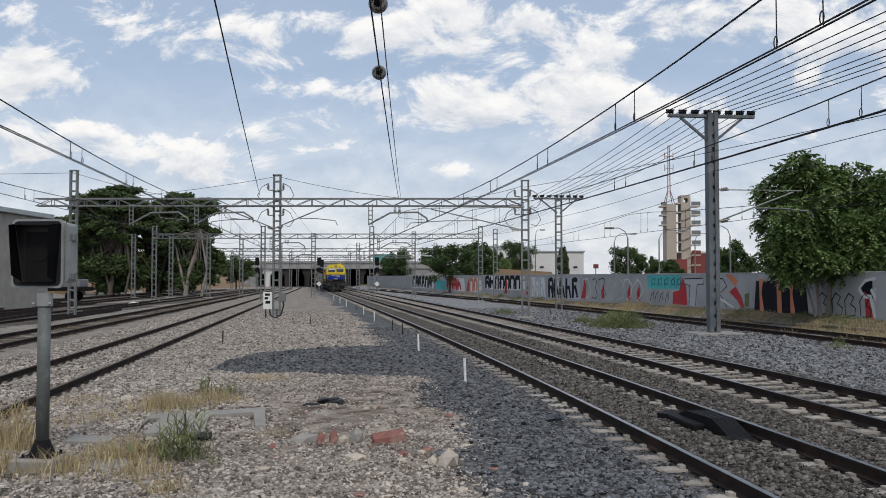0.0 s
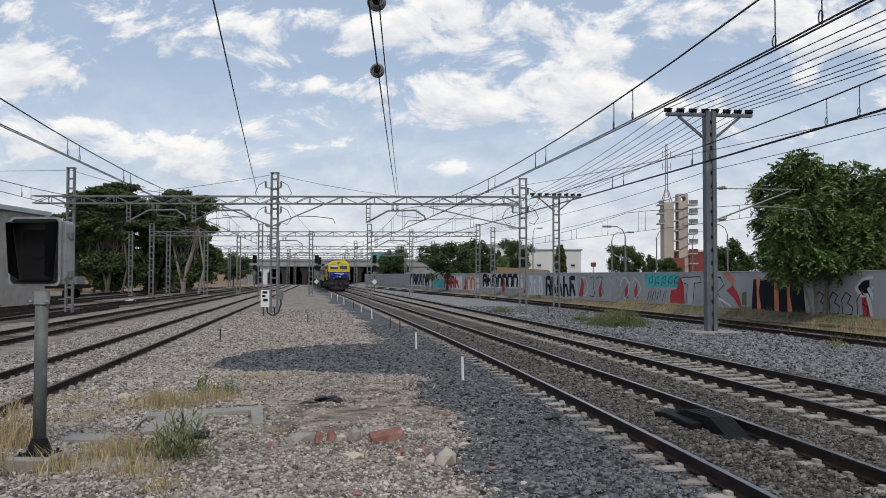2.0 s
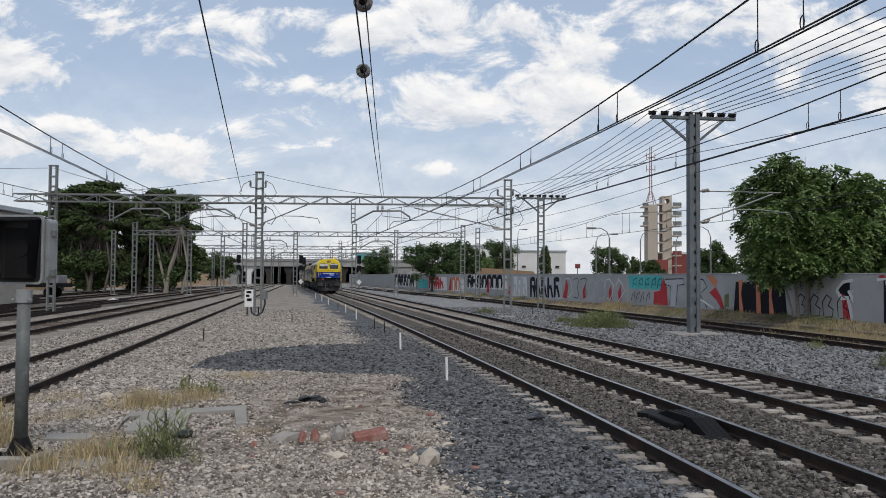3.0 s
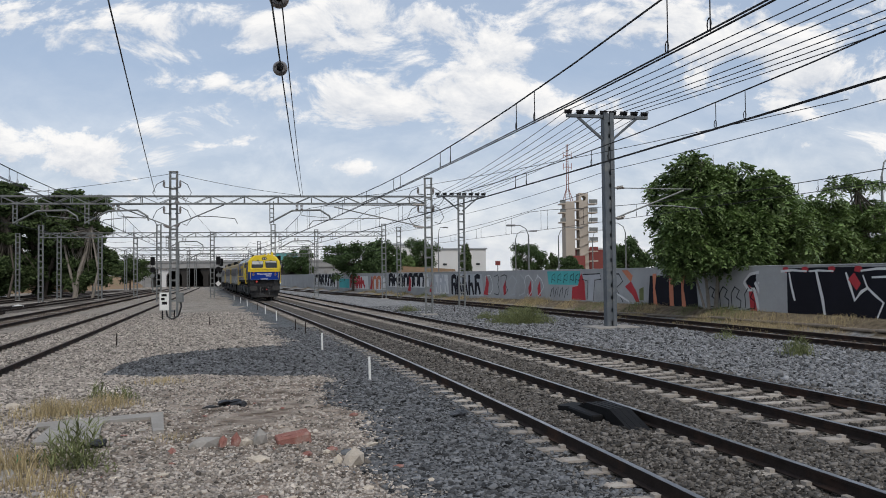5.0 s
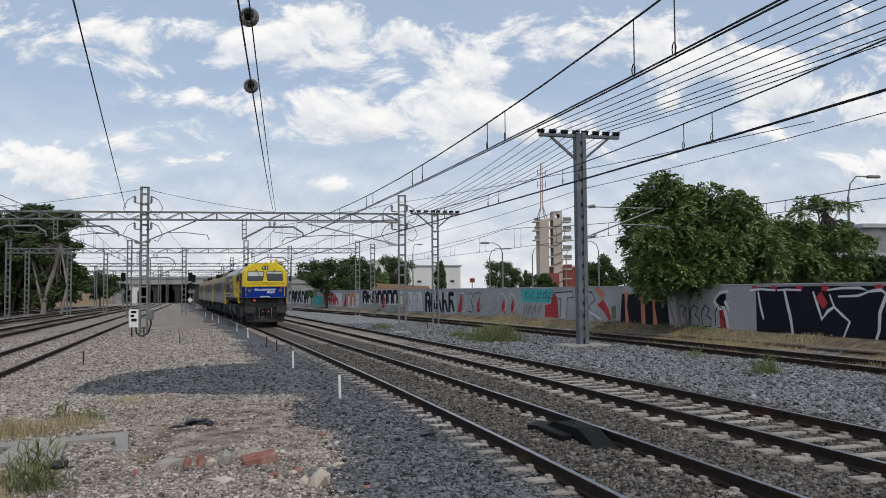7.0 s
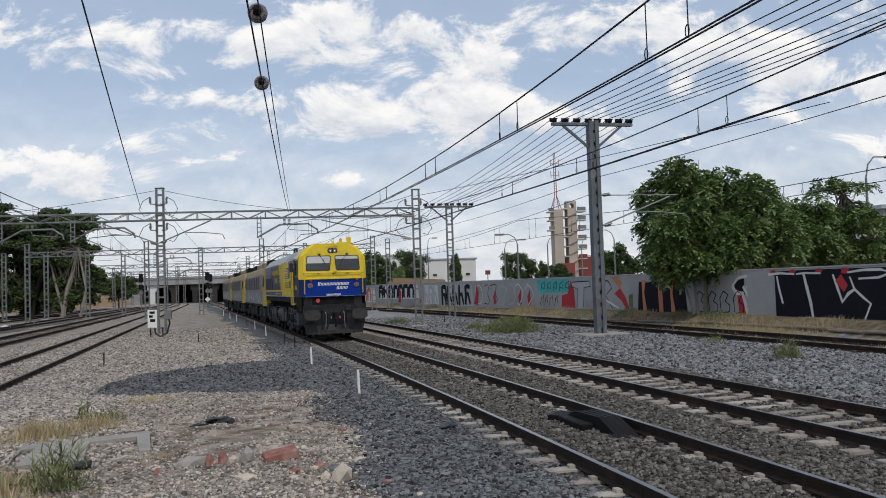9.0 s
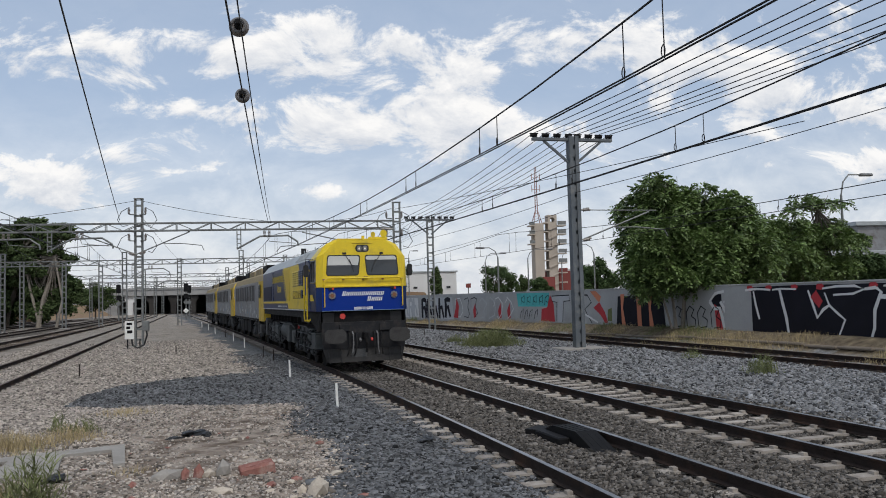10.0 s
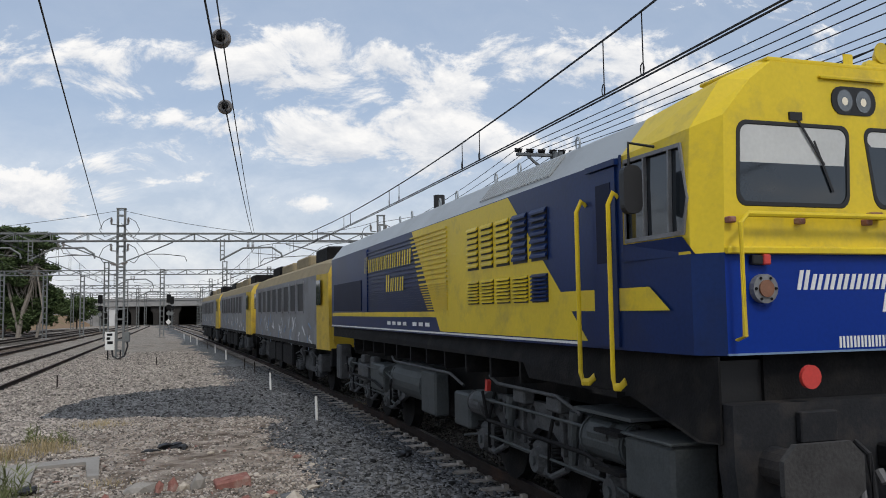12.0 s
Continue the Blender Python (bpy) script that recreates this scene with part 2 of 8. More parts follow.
M = dict(
    rail_side=mat("rust_rail", (0.026, 0.020, 0.018), 0.8, 0.0, 0.35, 6, 60, 0.2, stain=(0.10, 0.05, 0.03), stain_amt=0.5),
    rail_top=mat("rail_head", (0.30, 0.29, 0.29), 0.32, 1.0, 0.25, 3, 50, 0.05),
    rail_dull=mat("rail_head_dull", (0.13, 0.10, 0.085), 0.6, 0.4, 0.3, 3, 50, 0.05),
    sleeper=mat("sleeper_concrete", (0.34, 0.31, 0.28), 0.9, 0, 0.25, 5, 60, 0.4, stain=(0.10, 0.075, 0.055), stain_amt=0.7, stain_scale=3, rand=0.25),
    wood_sleeper=mat("sleeper_timber", (0.10, 0.08, 0.065), 0.9, 0, 0.35, 5, 60, 0.4, rand=0.3),
    galv=mat("galvanised_steel", (0.20, 0.21, 0.21), 0.6, 0.5, 0.2, 4, 40, 0.08, stain=(0.12, 0.09, 0.07), stain_amt=0.3),
    pole=mat("painted_pole", (0.13, 0.145, 0.16), 0.6, 0.3, 0.2, 1.2, 30, 0.1, stain=(0.30, 0.29, 0.27), stain_amt=0.45, stain_scale=2.5),
    wire=mat("wire_copper", (0.035, 0.035, 0.037), 0.6, 0.3, 0.2, 3, 30, 0),
    insul=mat("brown_glass_insulator", (0.16, 0.14, 0.13), 0.3, 0, 0.2, 5, 30, 0),
    concrete=mat("concrete", (0.30, 0.285, 0.265), 0.9, 0, 0.2, 1.5, 30, 0.3, stain=(0.2, 0.18, 0.16), stain_amt=0.5),
    wall=mat("wall_concrete", (0.36, 0.37, 0.38), 0.9, 0, 0.15, 0.6, 25, 0.2, world_space=True, stain=(0.24, 0.24, 0.24), stain_amt=0.5, stain_scale=0.7),
    black=mat("black_rubber", (0.007, 0.007, 0.008), 0.5, 0, 0.2, 5, 40, 0.05),
    white=mat("white_paint", (0.72, 0.72, 0.70), 0.5, 0, 0.1, 5, 40, 0.03),
    yellow=mat("yellow_paint", (0.70, 0.52, 0.022), 0.4, 0, 0.10, 0.9, 30, 0.02, stain=(0.33, 0.25, 0.06), stain_amt=0.7, stain_scale=2.2, spec=0.35),
    blue=mat("blue_paint", (0.004, 0.030, 0.24), 0.35, 0, 0.12, 0.9, 30, 0.02, stain=(0.006, 0.03, 0.17), stain_amt=0.5, stain_scale=1.4, spec=0.15),
    navy=mat("dark_blue_paint", (0.006, 0.022, 0.098), 0.32, 0, 0.25, 0.9, 30, 0.03, stain=(0.016, 0.022, 0.055), stain_amt=0.6, stain_scale=1.1, spec=0.2),
    grey=mat("grey_roof_paint", (0.33, 0.36, 0.38), 0.5, 0, 0.12, 1, 30, 0.03, stain=(0.2, 0.2, 0.2), stain_amt=0.4),
    under=mat("underframe_grime", (0.011, 0.011, 0.012), 0.75, 0.1, 0.4, 4, 40, 0.3, stain=(0.045, 0.040, 0.034), stain_amt=0.4, stain_scale=3),
    beam=mat("buffer_grey", (0.024, 0.025, 0.028), 0.7, 0.1, 0.3, 3, 40, 0.2, stain=(0.075, 0.062, 0.052), stain_amt=0.5, stain_scale=3),
    red=mat("red_paint", (0.55, 0.05, 0.04), 0.45, 0, 0.15, 5, 40, 0.03),
    glass=mat("window_glass", (0.02, 0.025, 0.03), 0.06, 0, 0.1, 3, 30, 0, spec=0.8),
    blind=mat("white_blind", (0.55, 0.56, 0.55), 0.8, 0, 0.1, 3, 30, 0.02),
    silver=mat("dirty_grey_paint", (0.19, 0.195, 0.205), 0.5, 0, 0.25, 1.2, 30, 0.05, stain=(0.085, 0.066, 0.055), stain_amt=0.75, stain_scale=1.6),
    oldyellow=mat("old_yellow_paint", (0.55, 0.38, 0.03), 0.5, 0, 0.2, 1.5, 30, 0.05, stain=(0.18, 0.12, 0.05), stain_amt=0.6, stain_scale=2.2),
    rooftan=mat("dusty_roof", (0.27, 0.225, 0.145), 0.85, 0, 0.25, 1.5, 30, 0.1),
    bark=mat("bark", (0.11, 0.095, 0.08), 0.9, 0, 0.35, 6, 50, 0.6),
    bark_pale=mat("pale_bark", (0.24, 0.215, 0.185), 0.9, 0, 0.3, 6, 50, 0.4),
    leaf=mat("leaf_green", (0.112, 0.172, 0.052), 0.55, 0, 0.35, 0.8, 8, 0, rand=0.45, island=True),
    leaf_dark=mat("pine_green", (0.068, 0.098, 0.040), 0.7, 0, 0.3, 0.5, 8, 0, rand=0.45, island=True),
    leaf_mid=mat("far_green", (0.062, 0.098, 0.040), 0.7, 0, 0.3, 0.4, 8, 0, rand=0.4, island=True),
    dry=mat("dry_grass", (0.40, 0.325, 0.19), 0.9, 0, 0.2, 2, 20, 0, rand=0.35, island=True),
    weed=mat("weed_green", (0.165, 0.185, 0.085), 0.8, 0, 0.25, 2, 20, 0, rand=0.4, island=True),
    brick=mat("red_brick", (0.27, 0.125, 0.105), 0.9, 0, 0.25, 8, 60, 0.5, stain=(0.45, 0.4, 0.35), stain_amt=0.6, stain_scale=5),
    rubble=mat("pale_rubble", (0.50, 0.44, 0.37), 0.95, 0, 0.2, 8, 60, 0.5),
    stone_dark=mat("ballast_dark", (0.112, 0.116, 0.123), 0.85, 0, 0.3, 3, 50, 0.3, rand=0.9, island=True, world_space=True),
    stone_pale=mat("gravel_pale", (0.335, 0.300, 0.268), 0.9, 0, 0.25, 0.8, 50, 0.3, rand=0.75, island=True, world_space=True),
    stone_grey=mat("ballast_grey", (0.180, 0.184, 0.192), 0.9, 0, 0.25, 0.8, 50, 0.3, rand=0.85, island=True, world_space=True),
    plough=mat("dusty_plough", (0.055, 0.054, 0.054), 0.85, 0, 0.4, 2.5, 40, 0.3, stain=(0.025, 0.024, 0.024), stain_amt=0.8, stain_scale=2.5),
    gear_box=mat("grey_green_box_paint", (0.072, 0.080, 0.083), 0.6, 0.1, 0.3, 4, 40, 0.15, stain=(0.045, 0.045, 0.045), stain_amt=0.6, stain_scale=4),
    hose=mat("pale_hose", (0.16, 0.16, 0.165), 0.7, 0, 0.2, 5, 40, 0.05),
    bogie=mat("bogie_dust", (0.084, 0.087, 0.091), 0.7, 0.1, 0.35, 5, 40, 0.3, stain=(0.03, 0.03, 0.03), stain_amt=0.6, stain_scale=3.5),
    asphalt=mat("black_metal", (0.011, 0.011, 0.012), 0.65, 0.1, 0.3, 4, 40, 0.1),
)


# ---------- mesh helpers ----------
def part(name, bm, material, parent=None, label="", smooth=False):
    me = bpy.data.meshes.new(name)
    bm.normal_update()
    bm.to_mesh(me)
    bm.free()
    for m in (material if isinstance(material, (list, tuple)) else [material]):
        me.materials.append(m)
    if smooth:
        for p in me.polygons:
            p.use_smooth = True
    ob = new(name, me)
    if parent:
        ob.parent = parent
    if label:
        ob["label"] = label
    return ob


def shared(name, me, parent, m):
    ob = new(name, me)
    ob.parent = parent
    ob.matrix_basis = m
    return ob


def empty(name, m, label, category, group="", kind=""):
    ob = new(name)
    ob.empty_display_size = 0.2
    ob.matrix_basis = m
    return tagged(ob, label, category, group, kind)


def box(bm, x0, y0, z0, x1, y1, z1, bev=0.0, m=None, mi=0):
    vs = [bm.verts.new(p) for p in ((x0, y0, z0), (x1, y0, z0), (x1, y1, z0), (x0, y1, z0), (x0, y0, z1), (x1, y0, z1), (x1, y1, z1), (x0, y1, z1))]
    fs = [bm.faces.new([vs[i] for i in f]) for f in ((3, 2, 1, 0), (4, 5, 6, 7), (0, 1, 5, 4), (1, 2, 6, 5), (2, 3, 7, 6), (3, 0, 4, 7))]
    for f in fs:
        f.material_index = mi
    if m is not None:
        bmesh.ops.transform(bm, matrix=m, verts=vs)
    if bev:
        bmesh.ops.bevel(bm, geom=list({e for f in fs for e in f.edges}), offset=bev, segments=1, affect="EDGES")
    return bm


def rod(bm, a, b, r, n=6, r2=None, mi=0):
    a, b = Vector(a), Vector(b)
    d = b - a
    q = d.to_track_quat("Z", "Y").to_matrix()
    r2 = r if r2 is None else r2
    ring = [[bm.verts.new(p + q @ Vector((math.cos(t) * rr, math.sin(t) * rr, 0))) for t in (2 * math.pi * i / n for i in range(n))] for p, rr in ((a, r), (b, r2))]
    for i in range(n):
        bm.faces.new((ring[0][i], ring[0][(i + 1) % n], ring[1][(i + 1) % n], ring[1][i])).material_index = mi
    bm.faces.new(ring[0][::-1]).material_index = mi
    bm.faces.new(ring[1]).material_index = mi
    return bm


def bar(bm, a, b, w, h=None, up=(0, 0, 1)):
    """A rectangular bar from a to b."""
    a, b, h = Vector(a), Vector(b), h or w
    d = (b - a).normalized()
    s = d.cross(Vector(up))
    if s.length < 1e-4:
        s = d.cross(Vector((1, 0, 0)))
    s.normalize()
    u = s.cross(d)
    vs = [bm.verts.new(p + s * w / 2 * i + u * h / 2 * j) for p in (a, b) for i, j in ((-1, -1), (1, -1), (1, 1), (-1, 1))]
    for f in ((0, 1, 2, 3), (7, 6, 5, 4), (0, 4, 5, 1), (1, 5, 6, 2), (2, 6, 7, 3), (3, 7, 4, 0)):
        bm.faces.new([vs[i] for i in f])
    return bm


def tube(bm, pts, r, n=6):
    """One unbroken bent tube along pts."""
    pts = [Vector(p) for p in pts]
    rings = []
    for i, p in enumerate(pts):
        d = (pts[min(i + 1, len(pts) - 1)] - pts[max(i - 1, 0)]).normalized()
        s = d.cross(Vector((0, 0, 1)))
        if s.length < 0.05:
            s = d.cross(Vector((0, 1, 0)))
            if s.length < 0.05:
                s = d.cross(Vector((1, 0, 0)))
        s.normalize()
        if rings and s.dot(side) < 0:
            s = -s
        side = s
        u = s.cross(d)
        rings.append([bm.verts.new(p + s * (r * math.cos(a)) + u * (r * math.sin(a))) for a in (2 * math.pi * k / n for k in range(n))])
    for a, c in zip(rings, rings[1:]):
        for k in range(n):
            bm.faces.new((a[k], a[(k + 1) % n], c[(k + 1) % n], c[k]))
    bm.faces.new(rings[0][::-1]); bm.faces.new(rings[-1])
    return bm


def prism(bm, pts, axis, lo, hi, mi=0):
    """A polygon (2D) extruded along an axis from lo to hi."""
    def at(p, v):
        return {"x": (v, p[0], p[1]), "y": (p[0], v, p[1]), "z": (p[0], p[1], v)}[axis]
    a, b = [bm.verts.new(at(p, lo)) for p in pts], [bm.verts.new(at(p, hi)) for p in pts]
    fs = [bm.faces.new(a), bm.faces.new(b[::-1])]
    n = len(pts)
    fs += [bm.faces.new((a[(i + 1) % n], a[i], b[i], b[(i + 1) % n])) for i in range(n)]
    for f in fs:
        f.material_index = mi
    return bm


def mesh_np(name, verts, faces, material, parent=None):
    me = bpy.data.meshes.new(name)
    k = faces.shape[1]
    me.vertices.add(len(verts)); me.vertices.foreach_set("co", verts.astype(np.float32).ravel())
    me.loops.add(faces.size); me.loops.foreach_set("vertex_index", faces.astype(np.int32).ravel())
    me.polygons.add(len(faces)); me.polygons.foreach_set("loop_start", np.arange(0, faces.size, k, dtype=np.int32))
    me.update(calc_edges=True)
    me.validate()
    me.materials.append(material)
    ob = new(name, me)
    if parent:
        ob.parent = parent
    return ob


B = bmesh.new

# ---------- plan of the tracks: centre lines x(y), rail head at z = 0 ----------
def line_a(y):
    y = np.asarray(y, float) / 1.085
    yy = np.maximum(y, 5.0)
    return 6.49 - 0.2 * y - 1.6 * np.exp(-yy / 16) + np.where(y < 5, 0.073 * (y - 5), 0)


def offset(line, d):
    def f(y):
        y = np.asarray(y, float)
        s = (line(y + 0.5) - line(y - 0.5))
        return line(y) + d * np.sqrt(1 + s * s)
    return f


line_b = offset(line_a, 3.8)


def line_c(y):
    y = np.asarray(y, float) / 1.085
    yy = np.clip(y, 0, 90)
    return 15.3 - 0.1017 * (yy - 20) - 0.0012 * (yy ** 2 - 400) - 0.25 * np.maximum(y - 90, 0) - 0.10 * np.minimum(y, 0)


def line_d(y):
    return -6.0 - 0.143 * np.asarray(y, float)


def line_e(y):
    return -11.4 - 0.129 * np.asarray(y, float)


def line_f(y):
    return -17.6 - 0.106 * np.asarray(y, float)


def line_g(y):
    return -23.5 - 0.101 * np.asarray(y, float)


def line_h(y):
    return -29.0 - 0.092 * np.asarray(y, float)


def edge_dark(y):
    """Ragged edge between the dirt and the dark ballast."""
    y = np.asarray(y, float)
    return line_a(y) - 3.0 + 0.22 * np.sin(1.15 * y) + 0.13 * np.sin(2.9 * y + 1) - 0.25 * np.exp(-((y - 9.5) / 2.0) ** 2)


PATCH = [(-5.5, 19.3), (-5.7, 21.3), (-5.3, 23.9), (-3.9, 25.4), (-2.0, 26.3), (-0.5, 23.9), (-0.3, 18.4), (-1.8, 18.4), (-3.4, 19.1), (-4.5, 18.9)]


def inside(px, py, poly):
    res = np.zeros(px.shape, bool)
    n = len(poly)
    for i in range(n):
        (x1, y1), (x2, y2) = poly[i], poly[(i + 1) % n]
        c = ((y1 > py) != (y2 > py)) & (px < (x2 - x1) * (py - y1) / (y2 - y1 + 1e-9) + x1)
        res ^= c
    return res


def lumps(x, y, s=1.0, seed=0.0):
    return (np.sin(x * 1.7 * s + seed) * np.cos(y * 1.3 * s + 1.3 * seed) + 0.6 * np.sin(x * 3.9 * s - y * 2.7 * s + seed) + 0.4 * np.cos(x * 7.1 * s + y * 6.3 * s)) / 2


def ground_z(x, y):
    """Height of the ground."""
    z = np.full(np.shape(x), -0.13)
    near = np.exp(-((x - 0.5 * (line_a(y) + line_b(y))) / 4.2) ** 4)
    z = z - 0.075 * near
    z = z + 0.04 * np.exp(-((x - line_a(y)) / 0.72) ** 8) + 0.022 * -np.exp(-((x - line_b(y)) / 0.72) ** 8)
    for f in (line_c, line_d, line_e):
        z = z - 0.05 * np.exp(-((x - f(y)) / 1.6) ** 4)
    rise = np.clip((x - line_c(y) - 1.6) / 1.6, 0, 1)
    z = z + 0.53 * rise * rise * (3 - 2 * rise)
    z = z + 0.02 * lumps(x, y, 0.6) * (1 - near) + 0.012 * lumps(x, y, 2.2, 2.0)
    return z


# ---------- ground ----------
def ground():
    def axis(lo, hi, step, far_lo, far_hi):
        core = list(np.arange(lo, hi, step))
        s, v = step, hi
        while v < far_hi:
            core.append(v); s *= 1.12; v += s
        core.append(far_hi)
        s, v, low = step, lo, []
        while v > far_lo:
            s *= 1.12; v -= s; low.append(v)
        return np.array(low[::-1] + core)
    xs, ys = axis(-12, 20, 0.16, -2500, 2500), axis(3, 34, 0.16, -400, 4000)
    X, Y = np.meshgrid(xs, ys)
    Z = ground_z(X, np.clip(Y, -60, 260))
    near = (np.abs(X) < 60) & (Y < 230)
    Z = np.where(near, Z, -0.15)
    ny, nx = X.shape
    V = np.stack([X, Y, Z], -1).reshape(-1, 3)
    I = np.arange(ny * nx).reshape(ny, nx)
    F = np.stack([I[:-1, :-1], I[:-1, 1:], I[1:, 1:], I[1:, :-1]], -1).reshape(-1, 4)
    m = ground_material()
    ob = mesh_np("ground", V, F, m)
    me = ob.data
    for p in me.polygons:
        p.use_smooth = True
    x, y = V[:, 0], V[:, 1]
    wob = 0.35 * lumps(x, y, 1.0, 4.0) + 0.1 * lumps(x, y, 4.0)
    sm = lambda v, w: np.clip(v / w + 0.5, 0, 1)
    dark = sm(x - edge_dark(y) + wob, 0.5) * sm(line_b(y) + 2.0 - x + wob, 0.8)
    pt = inside(x + wob * 0.7, y + wob * 0.7, PATCH)
    dark = np.maximum(dark, pt * 1.0)
    bed = sm(x - line_a(y) + 1.5, 0.5) * sm(line_b(y) + 1.7 - x, 0.5)
    for f in (line_f, line_g, line_h):
        bed = np.maximum(bed, sm(x - f(y) + 2.3 + wob * 2, 0.8) * sm(f(y) + 2.3 - x + wob * 2, 0.8) * (y > 20) * (y < 150))
    grey = sm(x - line_b(y) - 1.6 + wob, 0.8) * sm(line_c(y) + 1.9 - x + wob, 0.8)
    verge = sm(x - line_c(y) - 1.9 + wob, 0.8)
    verge = np.maximum(verge, (y > 230) | (np.abs(x) > 60))
    dirt = sm(20.0 - y + 6 * wob, 5) * sm(x + 4.8 + wob * 2 - 0.05 * y, 1.5) * (1 - dark)
    for nm, val in (("dark", dark), ("grey", grey), ("verge", verge), ("dirt", dirt), ("bed", bed)):
        at = me.attributes.new(nm, "FLOAT", "POINT")
        at.data.foreach_set("value", np.asarray(val, np.float32))
    tagged(ob, "gravelly railway yard ground with tan dirt, pale gravel and dark ballast", "ground", kind="structure")


def ground_material():
    m = bpy.data.materials.new("yard_ground")
    m.use_nodes = True
    N, L = m.node_tree.nodes, m.node_tree.links
    b = N["Principled BSDF"]
    b.inputs["Roughness"].default_value = 0.95
    b.inputs["Specular IOR Level"].default_value = 0.08
    pos = N.new("ShaderNodeNewGeometry").outputs["Position"]

    def tex(kind, scale, detail=4):
        n = N.new(kind)
        n.inputs["Scale"].default_value = scale
        if "Detail" in n.inputs:
            n.inputs["Detail"].default_value = detail
        L.new(pos, n.inputs["Vector"])
        return n

    def ramp(src, stops):
        r = N.new("ShaderNodeValToRGB")
        while len(r.color_ramp.elements) < len(stops):
            r.color_ramp.elements.new(0.5)
        for e, (p, c) in zip(r.color_ramp.elements, stops):
            e.position, e.color = p, (*c, 1)
        L.new(src, r.inputs["Fac"])
        return r.outputs[0]

    def mix(f, a, c):
        x = N.new("ShaderNodeMix"); x.data_type = "RGBA"
        L.new(f, x.inputs["Factor"]); L.new(a, x.inputs["A"]); L.new(c, x.inputs["B"])
        return x.outputs["Result"]

    vor = tex("ShaderNodeTexVoronoi", 22)
    sep = N.new("ShaderNodeSeparateColor"); L.new(vor.outputs["Color"], sep.inputs[0])
    cell = sep.outputs[0]
    big, mid = tex("ShaderNodeTexNoise", 0.35, 6), tex("ShaderNodeTexNoise", 3.0, 8)
    pale = ramp(cell, [(0.0, (0.085, 0.074, 0.063)), (0.5, (0.200, 0.177, 0.152)), (1.0, (0.350, 0.320, 0.282))])
    dark = ramp(cell, [(0.0, (0.032, 0.036, 0.042)), (0.6, (0.076, 0.083, 0.094)), (1.0, (0.144, 0.151, 0.158))])
    brown = ramp(cell, [(0.0, (0.043, 0.036, 0.032)), (0.6, (0.079, 0.068, 0.058)), (1.0, (0.137, 0.122, 0.108))])
    grey = ramp(cell, [(0.0, (0.101, 0.104, 0.108)), (0.5, (0.173, 0.176, 0.180)), (1.0, (0.288, 0.288, 0.288))])
    dirt = ramp(mid.outputs["Fac"], [(0.32, (0.125, 0.095, 0.075)), (0.48, (0.275, 0.228, 0.190)), (0.64, (0.43, 0.375, 0.322))])
    verge = ramp(mid.outputs["Fac"], [(0.3, (0.108, 0.086, 0.061)), (0.55, (0.194, 0.158, 0.112)), (0.75, (0.259, 0.223, 0.144))])
    tint = ramp(big.outputs["Fac"], [(0.35, (0.194, 0.158, 0.133)), (0.65, (0.302, 0.277, 0.245))])
    half = N.new("ShaderNodeValue"); half.outputs[0].default_value = 0.35
    pale = mix(half.outputs[0], pale, tint)
    bm_ = N.new("ShaderNodeMapRange")
    bm_.inputs["From Min"].default_value, bm_.inputs["From Max"].default_value = 0.45, 0.65
    L.new(big.outputs["Fac"], bm_.inputs["Value"])

    def mask(name):
        a = N.new("ShaderNodeAttribute"); a.attribute_name = name
        j = N.new("ShaderNodeMath"); j.operation = "MULTIPLY_ADD"
        j.inputs[1].default_value, j.inputs[2].default_value = 0.7, -0.35
        L.new(mid.outputs["Fac"], j.inputs[0])
        s = N.new("ShaderNodeMath"); s.operation = "ADD"
        L.new(a.outputs["Fac"], s.inputs[0]); L.new(j.outputs[0], s.inputs[1])
        r = N.new("ShaderNodeMapRange")
        r.inputs["From Min"].default_value, r.inputs["From Max"].default_value = 0.35, 0.65
        L.new(s.outputs[0], r.inputs["Value"])
        return r.outputs[0]

    col = mix(mask("dirt"), pale, dirt)
    col = mix(mask("verge"), col, verge)
    col = mix(mask("grey"), col, grey)
    col = mix(mask("dark"), col, dark)
    col = mix(mask("bed"), col, brown)
    var = tex("ShaderNodeTexNoise", 1.6, 10)
    var.inputs["Roughness"].default_value = 0.75
    vr = N.new("ShaderNodeMapRange")
    vr.inputs["From Min"].default_value, vr.inputs["From Max"].default_value = 0.3, 0.7
    vr.inputs["To Min"].default_value, vr.inputs["To Max"].default_value = 0.62, 1.5
    L.new(var.outputs["Fac"], vr.inputs["Value"])
    hs = N.new("ShaderNodeHueSaturation")
    L.new(vr.outputs[0], hs.inputs["Value"]); L.new(col, hs.inputs["Color"])
    col = hs.outputs[0]
    L.new(col, b.inputs["Base Color"])
    bp = N.new("ShaderNodeBump")
    bp.inputs["Strength"].default_value, bp.inputs["Distance"].default_value = 0.9, 0.04
    L.new(vor.outputs["Distance"], bp.inputs["Height"]); bp.invert = True
    L.new(bp.outputs[0], b.inputs["Normal"])
    return m


